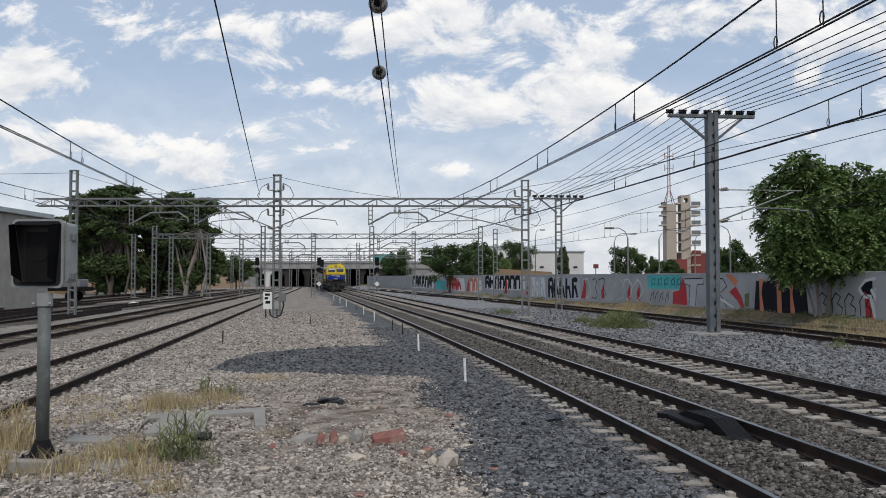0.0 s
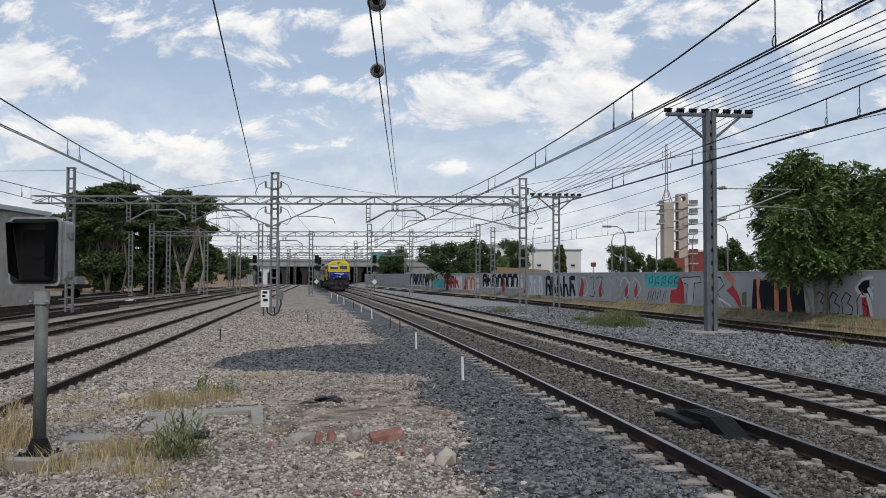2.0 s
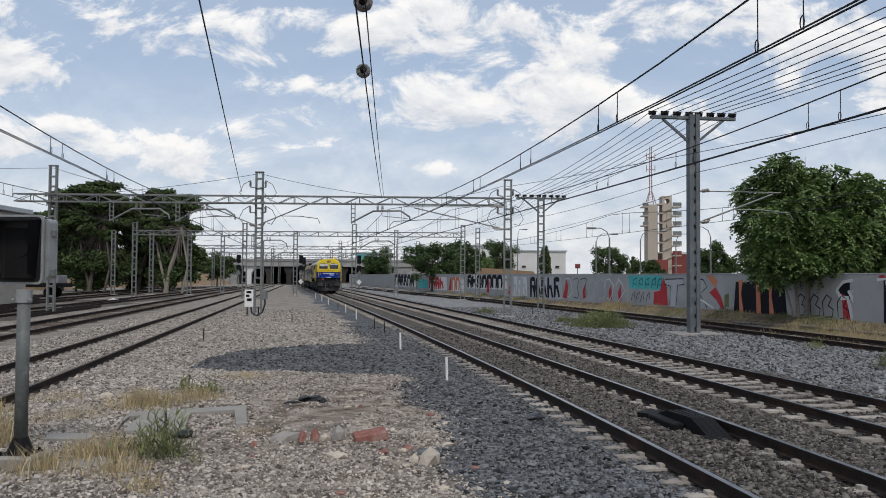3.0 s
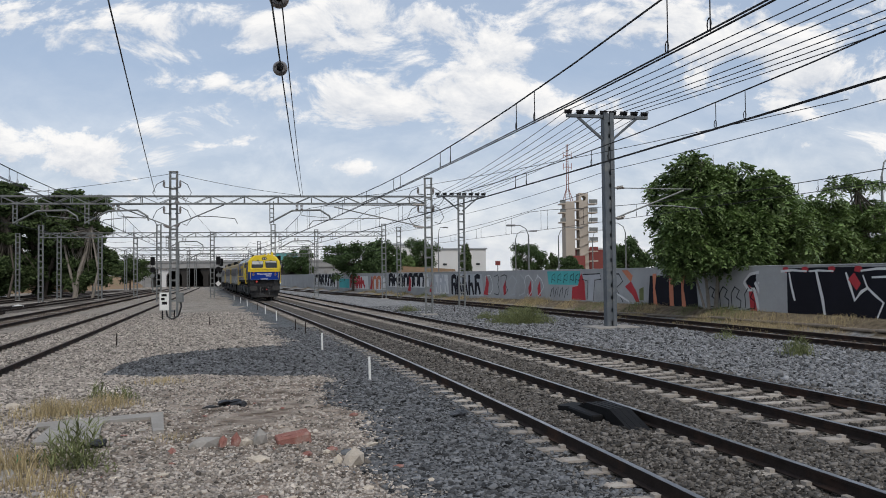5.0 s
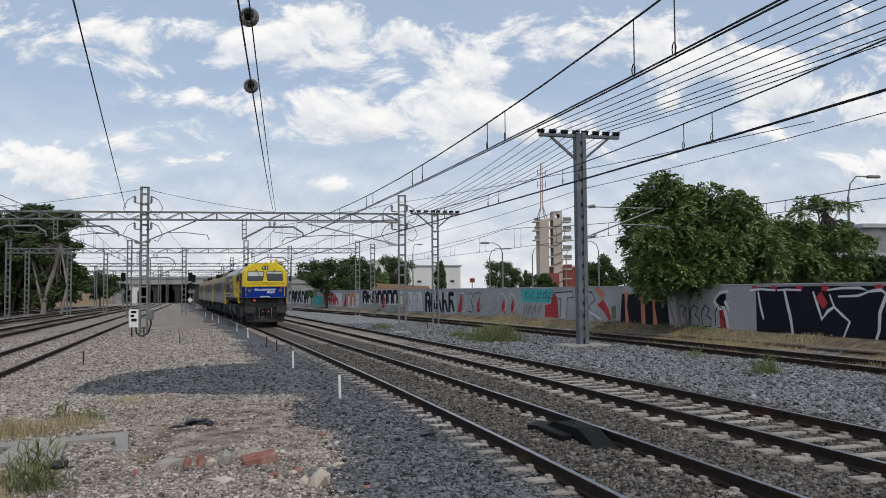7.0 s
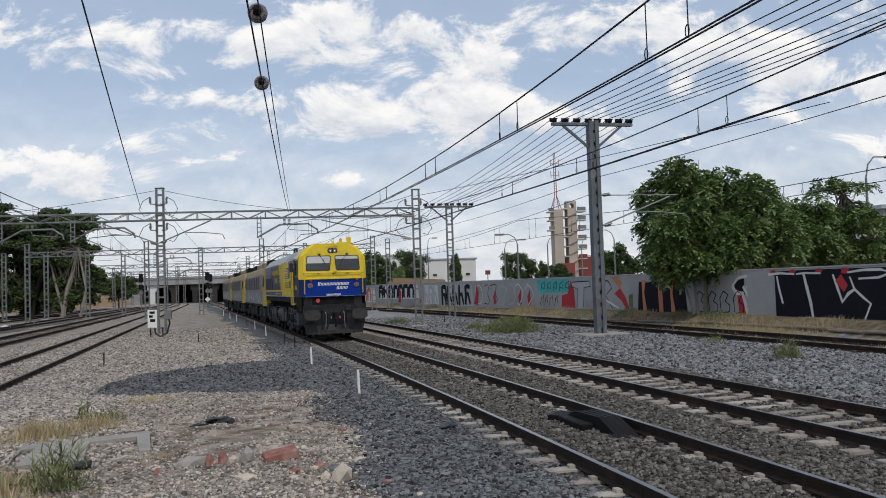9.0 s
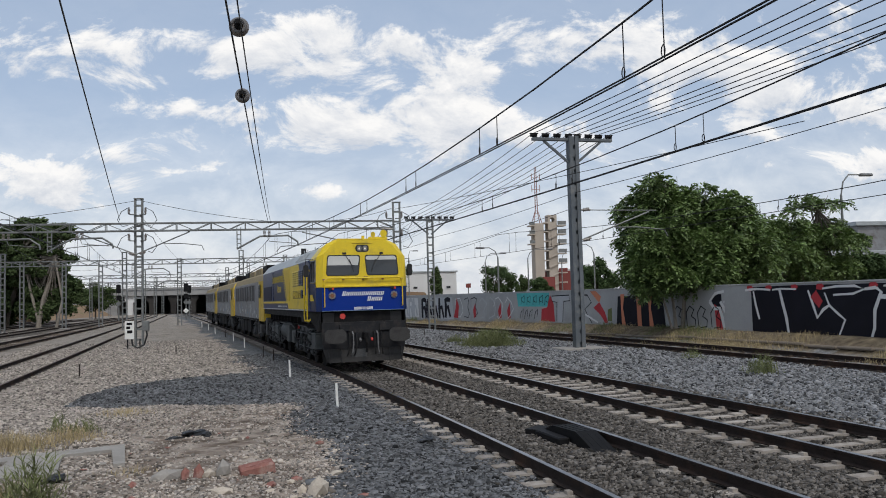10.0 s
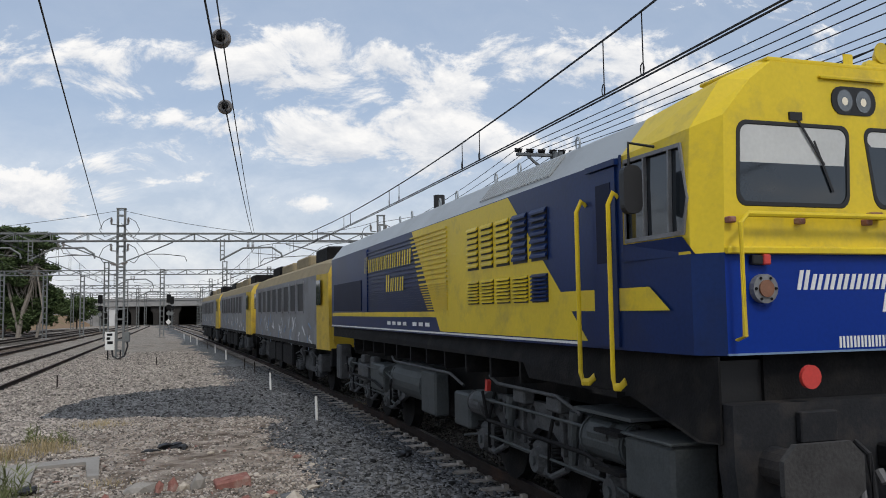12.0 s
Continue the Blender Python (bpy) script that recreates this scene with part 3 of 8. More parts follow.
def stones(name, n, size, material, pick, label, seed):
    """Loose angular stones lying on the ground, as one heap of real pieces. pick(rng, n) gives x, y."""
    rng = np.random.default_rng(seed)
    x, y = pick(rng, n)
    k = len(x)
    s = size * rng.lognormal(0, 0.35, k)
    base = np.array([(i, j, l) for i in (-1, 1) for j in (-1, 1) for l in (-1, 1)], float) * 0.5
    faces = np.array([(0, 1, 3, 2), (4, 6, 7, 5), (0, 4, 5, 1), (2, 3, 7, 6), (0, 2, 6, 4), (1, 5, 7, 3)])
    V = base[None] * (1 + rng.uniform(-0.42, 0.25, (k, 8, 3))) * np.stack([s, s * rng.uniform(0.6, 1, k), s * rng.uniform(0.4, 0.8, k)], -1)[:, None]
    a, c = rng.uniform(0, 6.283, k), rng.uniform(-0.6, 0.6, k)
    X = V[..., 0] * np.cos(c)[:, None] - V[..., 2] * np.sin(c)[:, None]
    Z = V[..., 0] * np.sin(c)[:, None] + V[..., 2] * np.cos(c)[:, None]
    X, Y = X * np.cos(a)[:, None] - V[..., 1] * np.sin(a)[:, None], X * np.sin(a)[:, None] + V[..., 1] * np.cos(a)[:, None]
    P = np.stack([X + x[:, None], Y + y[:, None], Z + (ground_z(x, y) + s * 0.12)[:, None]], -1).reshape(-1, 3)
    F = (faces[None] + 8 * np.arange(k)[:, None, None]).reshape(-1, 4)
    return tagged(mesh_np(name, P, F, material), label, "gravel", kind="stuff")


# ---------- tracks ----------
def sweep(bm, line, d, prof, ys):
    rings = []
    for y in ys:
        x = float(line(y))
        s = float(line(y + 0.5) - line(y - 0.5))
        n = 1 / math.hypot(1, s)
        rings.append([bm.verts.new((x + (d + p[0]) * n, y - (d + p[0]) * n * s, p[1])) for p in prof])
    k = len(prof)
    for a, c in zip(rings, rings[1:]):
        for i in range(k):
            f = bm.faces.new((a[i], a[(i + 1) % k], c[(i + 1) % k], c[i]))
            f.material_index = 1 if (prof[i][1] >= -0.004 and prof[(i + 1) % k][1] >= -0.004) else 0
    bm.faces.new(rings[0][::-1]); bm.faces.new(rings[-1])
    return bm


RAIL = [(-0.07, -0.16), (0.07, -0.16), (0.07, -0.145), (0.012, -0.125), (0.012, -0.045), (0.036, -0.035), (0.036, -0.003), (0.03, 0.0), (-0.03, 0.0), (-0.036, -0.003), (-0.036, -0.035), (-0.012, -0.045), (-0.012, -0.125), (-0.07, -0.145)]


def sleeper_mesh(material, wooden):
    bm = B()
    if wooden:
        box(bm, -1.3, -0.12, -0.30, 1.3, 0.12, -0.165, 0.012)
    else:
        for s in (-1, 1):   # raised shoulders and a lower middle
            prism(bm, [(-0.13, -0.36), (0.13, -0.36), (0.10, -0.165), (-0.10, -0.165)], "x", s * 0.52, s * 1.3)
        prism(bm, [(-0.12, -0.36), (0.12, -0.36), (0.09, -0.195), (-0.09, -0.195)], "x", -0.52, 0.52)
    for s in (-1, 1):
        for o in (-0.11, 0.11):
            box(bm, s * 0.87 + o - 0.035, -0.05, -0.166, s * 0.87 + o + 0.035, 0.05, -0.125)
    me = bpy.data.meshes.new("sleeper")
    bm.to_mesh(me); bm.free()
    me.materials.append(material)
    return me


SLEEPER, TIMBER = sleeper_mesh(M["sleeper"], False), sleeper_mesh(M["wood_sleeper"], True)


def track(line, y0, y1, label, mesh, pieces, head="rail_top", step=0.6, pieces_from=None):
    t = empty("railway_track", pose(0, 0, 0), label, "railway track", "railway tracks", kind="structure")
    ys = np.concatenate([np.arange(y0, min(45, y1), 1.0), np.arange(min(45, y1), y1 + 0.1, 4.0)])
    for s in (-1, 1):
        part("rail", sweep(B(), line, s * 0.87, RAIL, ys), [M["rail_side"], M[head]], t)
    rng = random.Random(3)
    lo = pieces_from if pieces_from is not None else y0
    rest = B()
    y, made = y0 + 0.2, 0
    while y < y1:
        s = float(line(y + 0.5) - line(y - 0.5))
        m = Matrix.Translation((float(line(y)), y, rng.uniform(-0.006, 0.006))) @ Matrix.Rotation(-math.atan(s), 4, "Z")
        if y >= lo and made < pieces:
            shared("sleeper", mesh, t, m)
            made += 1
        elif y < 140:
            n0 = len(rest.verts)
            rest.from_mesh(mesh)
            rest.verts.ensure_lookup_table()
            for v in rest.verts[n0:]:
                v.co = m @ v.co
        y += step
    if len(rest.verts):
        tagged(part("far_sleepers", rest, mesh.materials[0], t), kind="stuff")
    else:
        rest.free()
    return t


# ---------- masts, portals and overhead wires ----------
def lattice(bm, x, y, z0, z1, w=0.42, d=0.2, step=0.55):
    """Two channel uprights tied by flat battens."""
    for s in (-1, 1):
        bar(bm, (x + s * w / 2, y, z0), (x + s * w / 2, y, z1), 0.09, d, (0, 1, 0))
    z = z0 + 0.5
    while z < z1 - 0.1:
        for o in (-d / 2, d / 2):
            bar(bm, (x - w / 2, y + o, z), (x + w / 2, y + o, z), 0.01, 0.09)
        z += step
    return bm


def mast(x, y, z1, label, w=0.36):
    z0 = float(ground_z(np.array(x), np.array(y)))
    t = empty("catenary_mast", pose(0, 0, 0), label, "catenary mast", "catenary masts")
    part("upright", lattice(B(), x, y, z0 - 0.1, z1, w), M["galv"], t)
    part("cap", box(B(), x - w / 2 - 0.06, y - 0.14, z1, x + w / 2 + 0.06, y + 0.14, z1 + 0.06, 0.01), M["galv"], t)
    part("footing", box(B(), x - 0.45, y - 0.4, z0 - 0.3, x + 0.45, y + 0.4, z0 + 0.07, 0.03), M["concrete"], t)
    return t


def gantry(y, x0, x1, z, label):
    """A lattice beam: two chords, zigzag web."""
    t = empty("catenary_gantry", pose(0, 0, 0), label, "catenary gantry", "catenary gantries")
    for o in (-0.17, 0.17):
        part("top_chord", bar(B(), (x0, y + o, z + 0.2), (x1, y + o, z + 0.2), 0.07, 0.07), M["galv"], t)
        part("bottom_chord", bar(B(), (x0, y + o, z - 0.2), (x1, y + o, z - 0.2), 0.07, 0.07), M["galv"], t)
        n = max(4, int((x1 - x0) / 0.9))
        n += n % 2
        for i in range(n):
            a, c = x0 + (x1 - x0) * i / n, x0 + (x1 - x0) * (i + 1) / n
            part("diagonal", bar(B(), (a, y + o, z + (0.2 if i % 2 else -0.2)), (c, y + o, z + (-0.2 if i % 2 else 0.2)), 0.035, 0.035, (0, 1, 0)), M["galv"], t)
            if i % 2:
                part("strut", bar(B(), (a, y + o, z - 0.2), (a, y + o, z + 0.2), 0.04, 0.04, (0, 1, 0)), M["galv"], t)
    return t


def cantilever(x, y, z, reach, name_label):
    """Sloping tube, stay, registration arm and insulators, reaching from x to x + reach."""
    t = empty("catenary_bracket", pose(0, 0, 0), name_label, "catenary bracket", "catenary brackets")
    e = x + reach
    part("tube", tube(B(), [(x, y, z - 0.1), (e - reach * 0.1, y, z + 1.05)], 0.035), M["galv"], t)
    part("stay", tube(B(), [(x, y, z + 1.15), (e, y, z + 1.1)], 0.022), M["galv"], t)
    part("registration_arm", tube(B(), [(x + reach * 0.45, y, z + 0.42), (e - reach * 0.25, y, z + 0.42), (e + reach * 0.1, y, z + 0.3), (e + reach * 0.14, y, z + 0.03)], 0.025), M["galv"], t)
    for za in (z - 0.08, z + 1.15):
        ins = B()
        rod(ins, (x + reach * 0.03, y, za), (x + reach * 0.14, y, za + (0.08 if za < z else 0)), 0.04, 8)
        for k in range(4):
            rod(ins, (x + reach * (0.05 + 0.02 * k), y, za + 0.01 * k), (x + reach * (0.06 + 0.02 * k), y, za + 0.01 * k), 0.075, 8)
        part("insulator", ins, M["insul"], t)
    return t


def wire(bm, pts, r):
    return tube(bm, pts, r, 5)


def drop_len(y):
    k = (y - 23.9 + 23.3) % 46.6 - 23.3
    return 0.36 + 0.0016 * k * k


def overhead(line, z, y0, y1, label, twin=True):
    t = empty("overhead_line", pose(0, 0, 0), label, "overhead line", "overhead lines")
    ys = np.arange(y0, y1 + 0.1, 3.0)
    part("contact_wire", wire(B(), [(float(line(y)) + 0.035, y, z) for y in ys], 0.012), M["wire"], t)
    if twin:
        part("contact_wire", wire(B(), [(float(line(y)) - 0.035, y, z) for y in ys], 0.012), M["wire"], t)
    part("messenger_wire", wire(B(), [(float(line(y)), y, z + drop_len(y)) for y in ys], 0.014), M["wire"], t)
    y = 8.4
    k = 0
    while y < min(y1, 75):
        b = B()
        x, l = float(line(y)), drop_len(y)
        tube(b, [(x, y, z), (x, y, z + l)], 0.008, 4)
        ring = [(x, y + 0.05 * math.sin(a) + 0.03, z + 0.09 + 0.07 * math.cos(a)) for a in np.linspace(0, 6.283, 9)]
        tube(b, ring, 0.008, 4)
        part("dropper", b, M["wire"], t)
        y += 0.9 if k % 2 == 0 else 4.4
        k += 1
    return t


def single_wire(name, a, b_, sag, label, r=0.014, n=14):
    a, b_ = Vector(a), Vector(b_)
    pts = [a.lerp(b_, i / n) - Vector((0, 0, sag * 4 * (i / n) * (1 - i / n))) for i in range(n + 1)]
    return tagged(part(name, wire(B(), pts, r), M["wire"]), label, "overhead wire", "feeder wires")


def feeder_pole(x, y, z1, width, label, yaw, tall=True):
    z0 = float(ground_z(np.array(x), np.array(y)))
    t = empty("feeder_pole", pose(x, y, 0, 0, 0, yaw), label, "feeder pole", "feeder poles")
    if tall:
        b = B()
        for s in (-1, 1):
            prism(b, [(s * 0.05, -0.17), (s * 0.21, -0.17), (s * 0.21, 0.17), (s * 0.05, 0.17)], "z", z0 - 0.2, z1)
        part("shaft", b, M["pole"], t)
        web = B()
        z = z0 + 0.3
        while z < z1 - 0.1:
            box(web, -0.052, -0.12, z, 0.052, -0.08, z + 0.35)
            z += 0.5
        box(web, -0.052, -0.02, z0, 0.052, 0.02, z1 - 0.03)
        part("web", web, M["pole"], t)
        part("footing", box(B(), -0.95, -0.7, z0 - 0.2, 0.95, 0.7, z0 + 0.09, 0.03), M["concrete"], t)
    else:
        part("shaft", lattice(B(), 0, 0, z0 - 0.1, z1, 0.4), M["galv"], t)
    h = width / 2
    part("crossarm", box(B(), -h, -0.09, z1 - 0.20, h, 0.09, z1 - 0.08, 0.01), M["pole"], t)
    for s in (-1, 1):
        part("brace", bar(B(), (s * h * 0.72, 0, z1 - 0.2), (s * 0.1, 0, z1 - 1.15), 0.09, 0.09, (0, 1, 0)), M["pole"], t)
    for i in range(8):
        o = (-0.95, -0.66, -0.37, -0.08, 0.14, 0.42, 0.68, 0.94)[i] * h
        b = B()
        rod(b, (o, 0, z1 - 0.08), (o, 0, z1 + 0.0), 0.03, 8)
        for k in range(3):
            rod(b, (o - 0.15 + 0.1 * k, 0, z1 + 0.01), (o - 0.08 + 0.1 * k, 0, z1 + 0.01), 0.075, 8)
        box(b, o - 0.17, -0.03, z1 + 0.07, o + 0.17, 0.03, z1 + 0.1)
        part("insulator", b, M["asphalt"], t)
    return t


# ---------- graffiti wall ----------
def wall_x(y):
    return float(line_c(y)) + 3.5 - 0.03 * min(max(y - 32, 0), 32)


def wall_at(y, o=0.0):
    """Point on the wall's near face, o metres towards the tracks."""
    s = (wall_x(y + 0.5) - wall_x(y - 0.5))
    n = math.hypot(1, s)
    return wall_x(y) - o / n, y + o * s / n


WALL_TOP = 2.25


def boundary_wall():
    w = empty("wall_boundary", pose(0, 0, 0), "grey concrete trackside wall covered with graffiti", "wall", kind="structure")
    ys = np.arange(-20, 175, 2.4)
    for a, c in zip(ys, ys[1:]):
        (x0, y0), (x1, y1) = wall_at(a), wall_at(c)
        d = Vector((x1 - x0, y1 - y0, 0)); l = d.length
        b = B()
        box(b, 0.006, 0, 0.0, l - 0.006, 0.2, WALL_TOP, 0.006)
        box(b, 0, -0.03, WALL_TOP + 0.003, l, 0.23, WALL_TOP + 0.06, 0.01)
        o = part("panel", b, M["wall"], w)
        # local y must point away from the tracks
        o.matrix_basis = Matrix.Translation((x0, y0, 0)) @ Matrix.Rotation(math.atan2(d.y, d.x), 4, "Z") @ Matrix.Scale(-1, 4, (0, 1, 0))
    return w


def painted(name, w, pts, material, o=0.004):
    """A flat painted shape that follows the wall: pts are (distance along y, height)."""
    b = B()
    f = b.faces.new([b.verts.new((p[0], 0, p[1])) for p in pts])
    lo, hi = min(p[0] for p in pts), max(p[0] for p in pts)
    y = math.ceil(lo / 0.6) * 0.6
    while y < hi:
        bmesh.ops.bisect_plane(b, geom=b.verts[:] + b.edges[:] + b.faces[:], plane_co=(y, 0, 0), plane_no=(1, 0, 0))
        y += 0.6
    bmesh.ops.triangulate(b, faces=b.faces[:])
    for v in b.verts:
        v.co = Vector((*wall_at(v.co.x, o), v.co.z))
    return part(name, b, material, w)


def stroke(name, w, pts, width, material, o=0.008):
    """A brush stroke of varying width along pts (y, z)."""
    b = B()
    rows = []
    n = len(pts)
    for i, p in enumerate(pts):
        q, r = pts[max(i - 1, 0)], pts[min(i + 1, n - 1)]
        d = Vector((r[0] - q[0], r[1] - q[1])).normalized()
        k = width * (0.55 + 0.45 * math.sin(math.pi * (i + 0.5) / n))
        rows.append([b.verts.new((*wall_at(p[0] - d.y * k * s, o), p[1] + d.x * k * s)) for s in (-0.5, 0.5)])
    for a, c in zip(rows, rows[1:]):
        b.faces.new((a[0], a[1], c[1], c[0]))
    return part(name, b, material, w)


# ---------- trees ----------
def leaves(blobs, n, size, rng, shell=0.55):
    """Small bent leaf quads, denser towards the skin of each blob. blobs: (centre, radii)."""
    V, w = [], np.array([b[1][0] * b[1][1] * b[1][2] for b in blobs]) ** 0.75
    pick = rng.choice(len(blobs), n, p=w / w.sum())
    c = np.array([b[0] for b in blobs])[pick]
    r = np.array([b[1] for b in blobs])[pick]
    d = rng.normal(size=(n, 3)); d /= np.linalg.norm(d, axis=1)[:, None]
    # clumps: pull leaves towards twigs
    q = (shell + (1 - shell) * rng.random(n) ** 0.6) * rng.uniform(0.75, 1.25, n)
    p = c + d * r * q[:, None] * (1 + 0.14 * np.sin(d[:, :1] * 9 + pick[:, None]) * np.cos(d[:, 2:] * 8))
    u = rng.normal(size=(n, 3)); u[:, 2] *= 0.5; u /= np.linalg.norm(u, axis=1)[:, None]
    v = np.cross(u, rng.normal(size=(n, 3)) * 0.6 + d); v /= np.linalg.norm(v, axis=1)[:, None] + 1e-9
    s = size * rng.uniform(0.6, 1.3, n)[:, None]
    quad = np.stack([p - u * s, p + v * s * 0.45, p + u * s, p - v * s * 0.45], 1)
    return quad.reshape(-1, 3), np.arange(n * 4).reshape(-1, 4)


def sprays(blobs, n, length, leaflet, rng, shell=0.5, pairs=5):
    """Drooping feathered leaves: leaflets in pairs along a bent stalk. blobs: (centre, radii)."""
    w = np.array([b[1][0] * b[1][1] * b[1][2] for b in blobs]) ** 0.7
    pick = rng.choice(len(blobs), n, p=w / w.sum())
    c, r = np.array([b[0] for b in blobs])[pick], np.array([b[1] for b in blobs])[pick]
    d = rng.normal(size=(n, 3)); d[:, 2] = d[:, 2] * 0.9 + 0.15
    d /= np.linalg.norm(d, axis=1)[:, None]
    p = c + d * r * (shell + (1 - shell) * rng.random(n) ** 0.5)[:, None]
    a = d * (1, 1, 0.5) + rng.normal(size=(n, 3)) * 0.45
    a[:, 2] = a[:, 2] * 0.6 + 0.12
    a /= np.linalg.norm(a, axis=1)[:, None]
    side = np.cross(a, np.array((0, 0, 1.0)) + rng.normal(size=(n, 3)) * 0.35)
    side /= np.linalg.norm(side, axis=1)[:, None] + 1e-9
    l = length * rng.uniform(0.6, 1.25, n)
    quads = []
    for i in range(pairs):
        t = 0.25 + 0.75 * (i + 0.5) / pairs
        q = p + a * (l * t)[:, None] - np.array((0, 0, 1.0)) * (l * 0.5 * t * t)[:, None]
        for s in (-1, 1):
            u = side * s + a * 0.55 + np.array((0, 0, -0.35 - 0.3 * t)) + rng.normal(size=(n, 3)) * 0.22
            u /= np.linalg.norm(u, axis=1)[:, None]
            v = np.cross(u, np.cross(a, side) + rng.normal(size=(n, 3)) * 0.3)
            v /= np.linalg.norm(v, axis=1)[:, None] + 1e-9
            k = (leaflet * rng.uniform(0.7, 1.2, n))[:, None]
            quads.append(np.stack([q, q + u * k * 0.45 + v * k * 0.24, q + u * k, q + u * k * 0.45 - v * k * 0.24], 1))
    V = np.concatenate(quads).reshape(-1, 3)
    return V, np.arange(len(V)).reshape(-1, 4)


def limb(bm, pts, r0, r1):
    for i, (a, c) in enumerate(zip(pts, pts[1:])):
        n = len(pts) - 1
        rod(bm, a, c, r0 + (r1 - r0) * i / n, 7, r0 + (r1 - r0) * (i + 1) / n)


def tree(x, y, blobs, trunks, n, size, label, leafm="leaf", barkm="bark", seed=1, category="tree", shell=0.55, feather=0.0):
    """trunks: lists of points relative to the foot; blobs: centres relative to the foot."""
    rng = np.random.default_rng(seed)
    z0 = float(ground_z(np.array(x), np.array(y)))
    t = empty("tree", pose(x, y, z0), label, category, "trees")
    b = B()
    for pts, r in trunks:
        limb(b, pts, r, r * 0.45)
        top = Vector(pts[-1])
        for c, rr in blobs:
            if rng.random() < 0.7:
                e = Vector(c) + Vector(rng.normal(size=3) * 0.2)
                mid = top.lerp(e, 0.5) + Vector((0, 0, -0.12 * (e - top).length))
                limb(b, [top, mid, e], r * 0.4, r * 0.08)
    part("trunk", b, M[barkm], t)
    V, F = sprays(blobs, n, feather, size, rng, shell) if feather else leaves(blobs, n, size, rng, shell)
    mesh_np("crown", V, F, M[leafm], t)
    return t


def random_blobs(rng, centre, radii, n, frac=0.38, reach=0.8):
    out = []
    for _ in range(n):
        d = rng.normal(size=3); d /= np.linalg.norm(d)
        q = reach * rng.uniform(0.4, 1.0)
        c = tuple(np.array(centre) + d * np.array(radii) * q)
        f = frac * rng.uniform(0.7, 1.2)
        out.append((c, tuple(np.array(radii) * f)))
    return out


def tuft(x, y, n, h, spread, material, label, seed, category="weeds", kind="stuff"):
    rng = np.random.default_rng(seed)
    n = n * 4 if category == "weeds" else n * 3 // 2
    r = rng.normal(size=(n, 2)) * spread * 0.45
    px, py = x + r[:, 0], y + r[:, 1]
    pz = ground_z(px, py) - 0.02
    hh = h * rng.uniform(0.4, 1.0, n) * np.exp(-(r ** 2).sum(1) / (spread ** 2))
    stem = rng.integers(0, max(n // 9, 1), n)
    leafy = category == "weeds"
    if leafy:
        # short leaves set along slender stems
        px, py, hh = px[stem], py[stem], hh[stem]
        up = rng.uniform(0.0, 0.85, n)
        tilt = rng.normal(size=(len(r), 2))[stem] * 0.12
        px, py, pz = px + tilt[:, 0] * hh * up, py + tilt[:, 1] * hh * up, pz[stem] + hh * up
        hh = hh * (0.18 + 0.2 * rng.random(n)) * (1.2 - 0.6 * up)
    lean = rng.normal(size=(n, 2)) * (0.9 if leafy else 0.35)
    a = rng.uniform(0, 6.283, n)
    w = (0.004 + 0.005 * rng.random(n)) if leafy else (0.003 + 0.004 * rng.random(n))
    V = np.zeros((n, 5, 3))
    for k, (t, ww) in enumerate(((0, 1), (0.55, 0.8), (1.0, 0.0))):
        cx, cy = px + lean[:, 0] * hh * t * t, py + lean[:, 1] * hh * t * t
        z = pz + hh * t
        if k < 2:
            V[:, 2 * k] = np.stack([cx - np.cos(a) * w * ww, cy - np.sin(a) * w * ww, z], -1)
            V[:, 2 * k + 1] = np.stack([cx + np.cos(a) * w * ww, cy + np.sin(a) * w * ww, z], -1)
        else:
            V[:, 4] = np.stack([cx, cy, z], -1)
    F = np.concatenate([np.array([[0, 1, 3], [0, 3, 2], [2, 3, 4]])[None] + 5 * np.arange(n)[:, None, None]]).reshape(-1, 3)
    return tagged(mesh_np("weed_tuft", V.reshape(-1, 3), F, material), label, category, "weeds", kind)


# ---------- lead locomotive; local +x is forward, its front at x = 0, rail head at z = 0 ----------
def ring_face(bm, outer, holes, mi=0):
    """A face with holes, filled flat."""
    edges = []
    for loop in (outer, *holes):
        vs = [bm.verts.new(p) for p in loop]
        edges += [bm.edges.new((a, c)) for a, c in zip(vs, vs[1:] + vs[:1])]
    r = bmesh.ops.triangle_fill(bm, use_beauty=True, use_dissolve=False, edges=edges)
    for f in r["geom"]:
        if isinstance(f, bmesh.types.BMFace):
            f.material_index = mi


def rounded(u0, v0, u1, v1, r, n=4):
    pts = []
    for cu, cv, a0 in ((u1 - r, v1 - r, 0), (u0 + r, v1 - r, 90), (u0 + r, v0 + r, 180), (u1 - r, v0 + r, 270)):
        for i in range(n + 1):
            a = radians(a0 + 90 * i / n)
            pts.append((cu + r * math.cos(a), cv + r * math.sin(a)))
    return pts


def frame_ring(bm, outer, inner, push):
    """A raised ring between two loops of equal length, thickness along push."""
    push = Vector(push)
    o0, i0 = [bm.verts.new(p) for p in outer], [bm.verts.new(p) for p in inner]
    o1, i1 = [bm.verts.new(Vector(p) + push) for p in outer], [bm.verts.new(Vector(p) + push) for p in inner]
    n = len(outer)
    for k in range(n):
        j = (k + 1) % n
        for q in ((o1[k], o1[j], i1[j], i1[k]), (o0[k], o0[j], o1[j], o1[k]), (i0[j], i0[k], i1[k], i1[j])):
            bm.faces.new(q)
    return bm


SIDE = 1.45


def loco_front_x(z):
    """The raked upper front."""
    return 0.0 if z < 2.62 else -0.30 * (z - 2.62) / 1.4


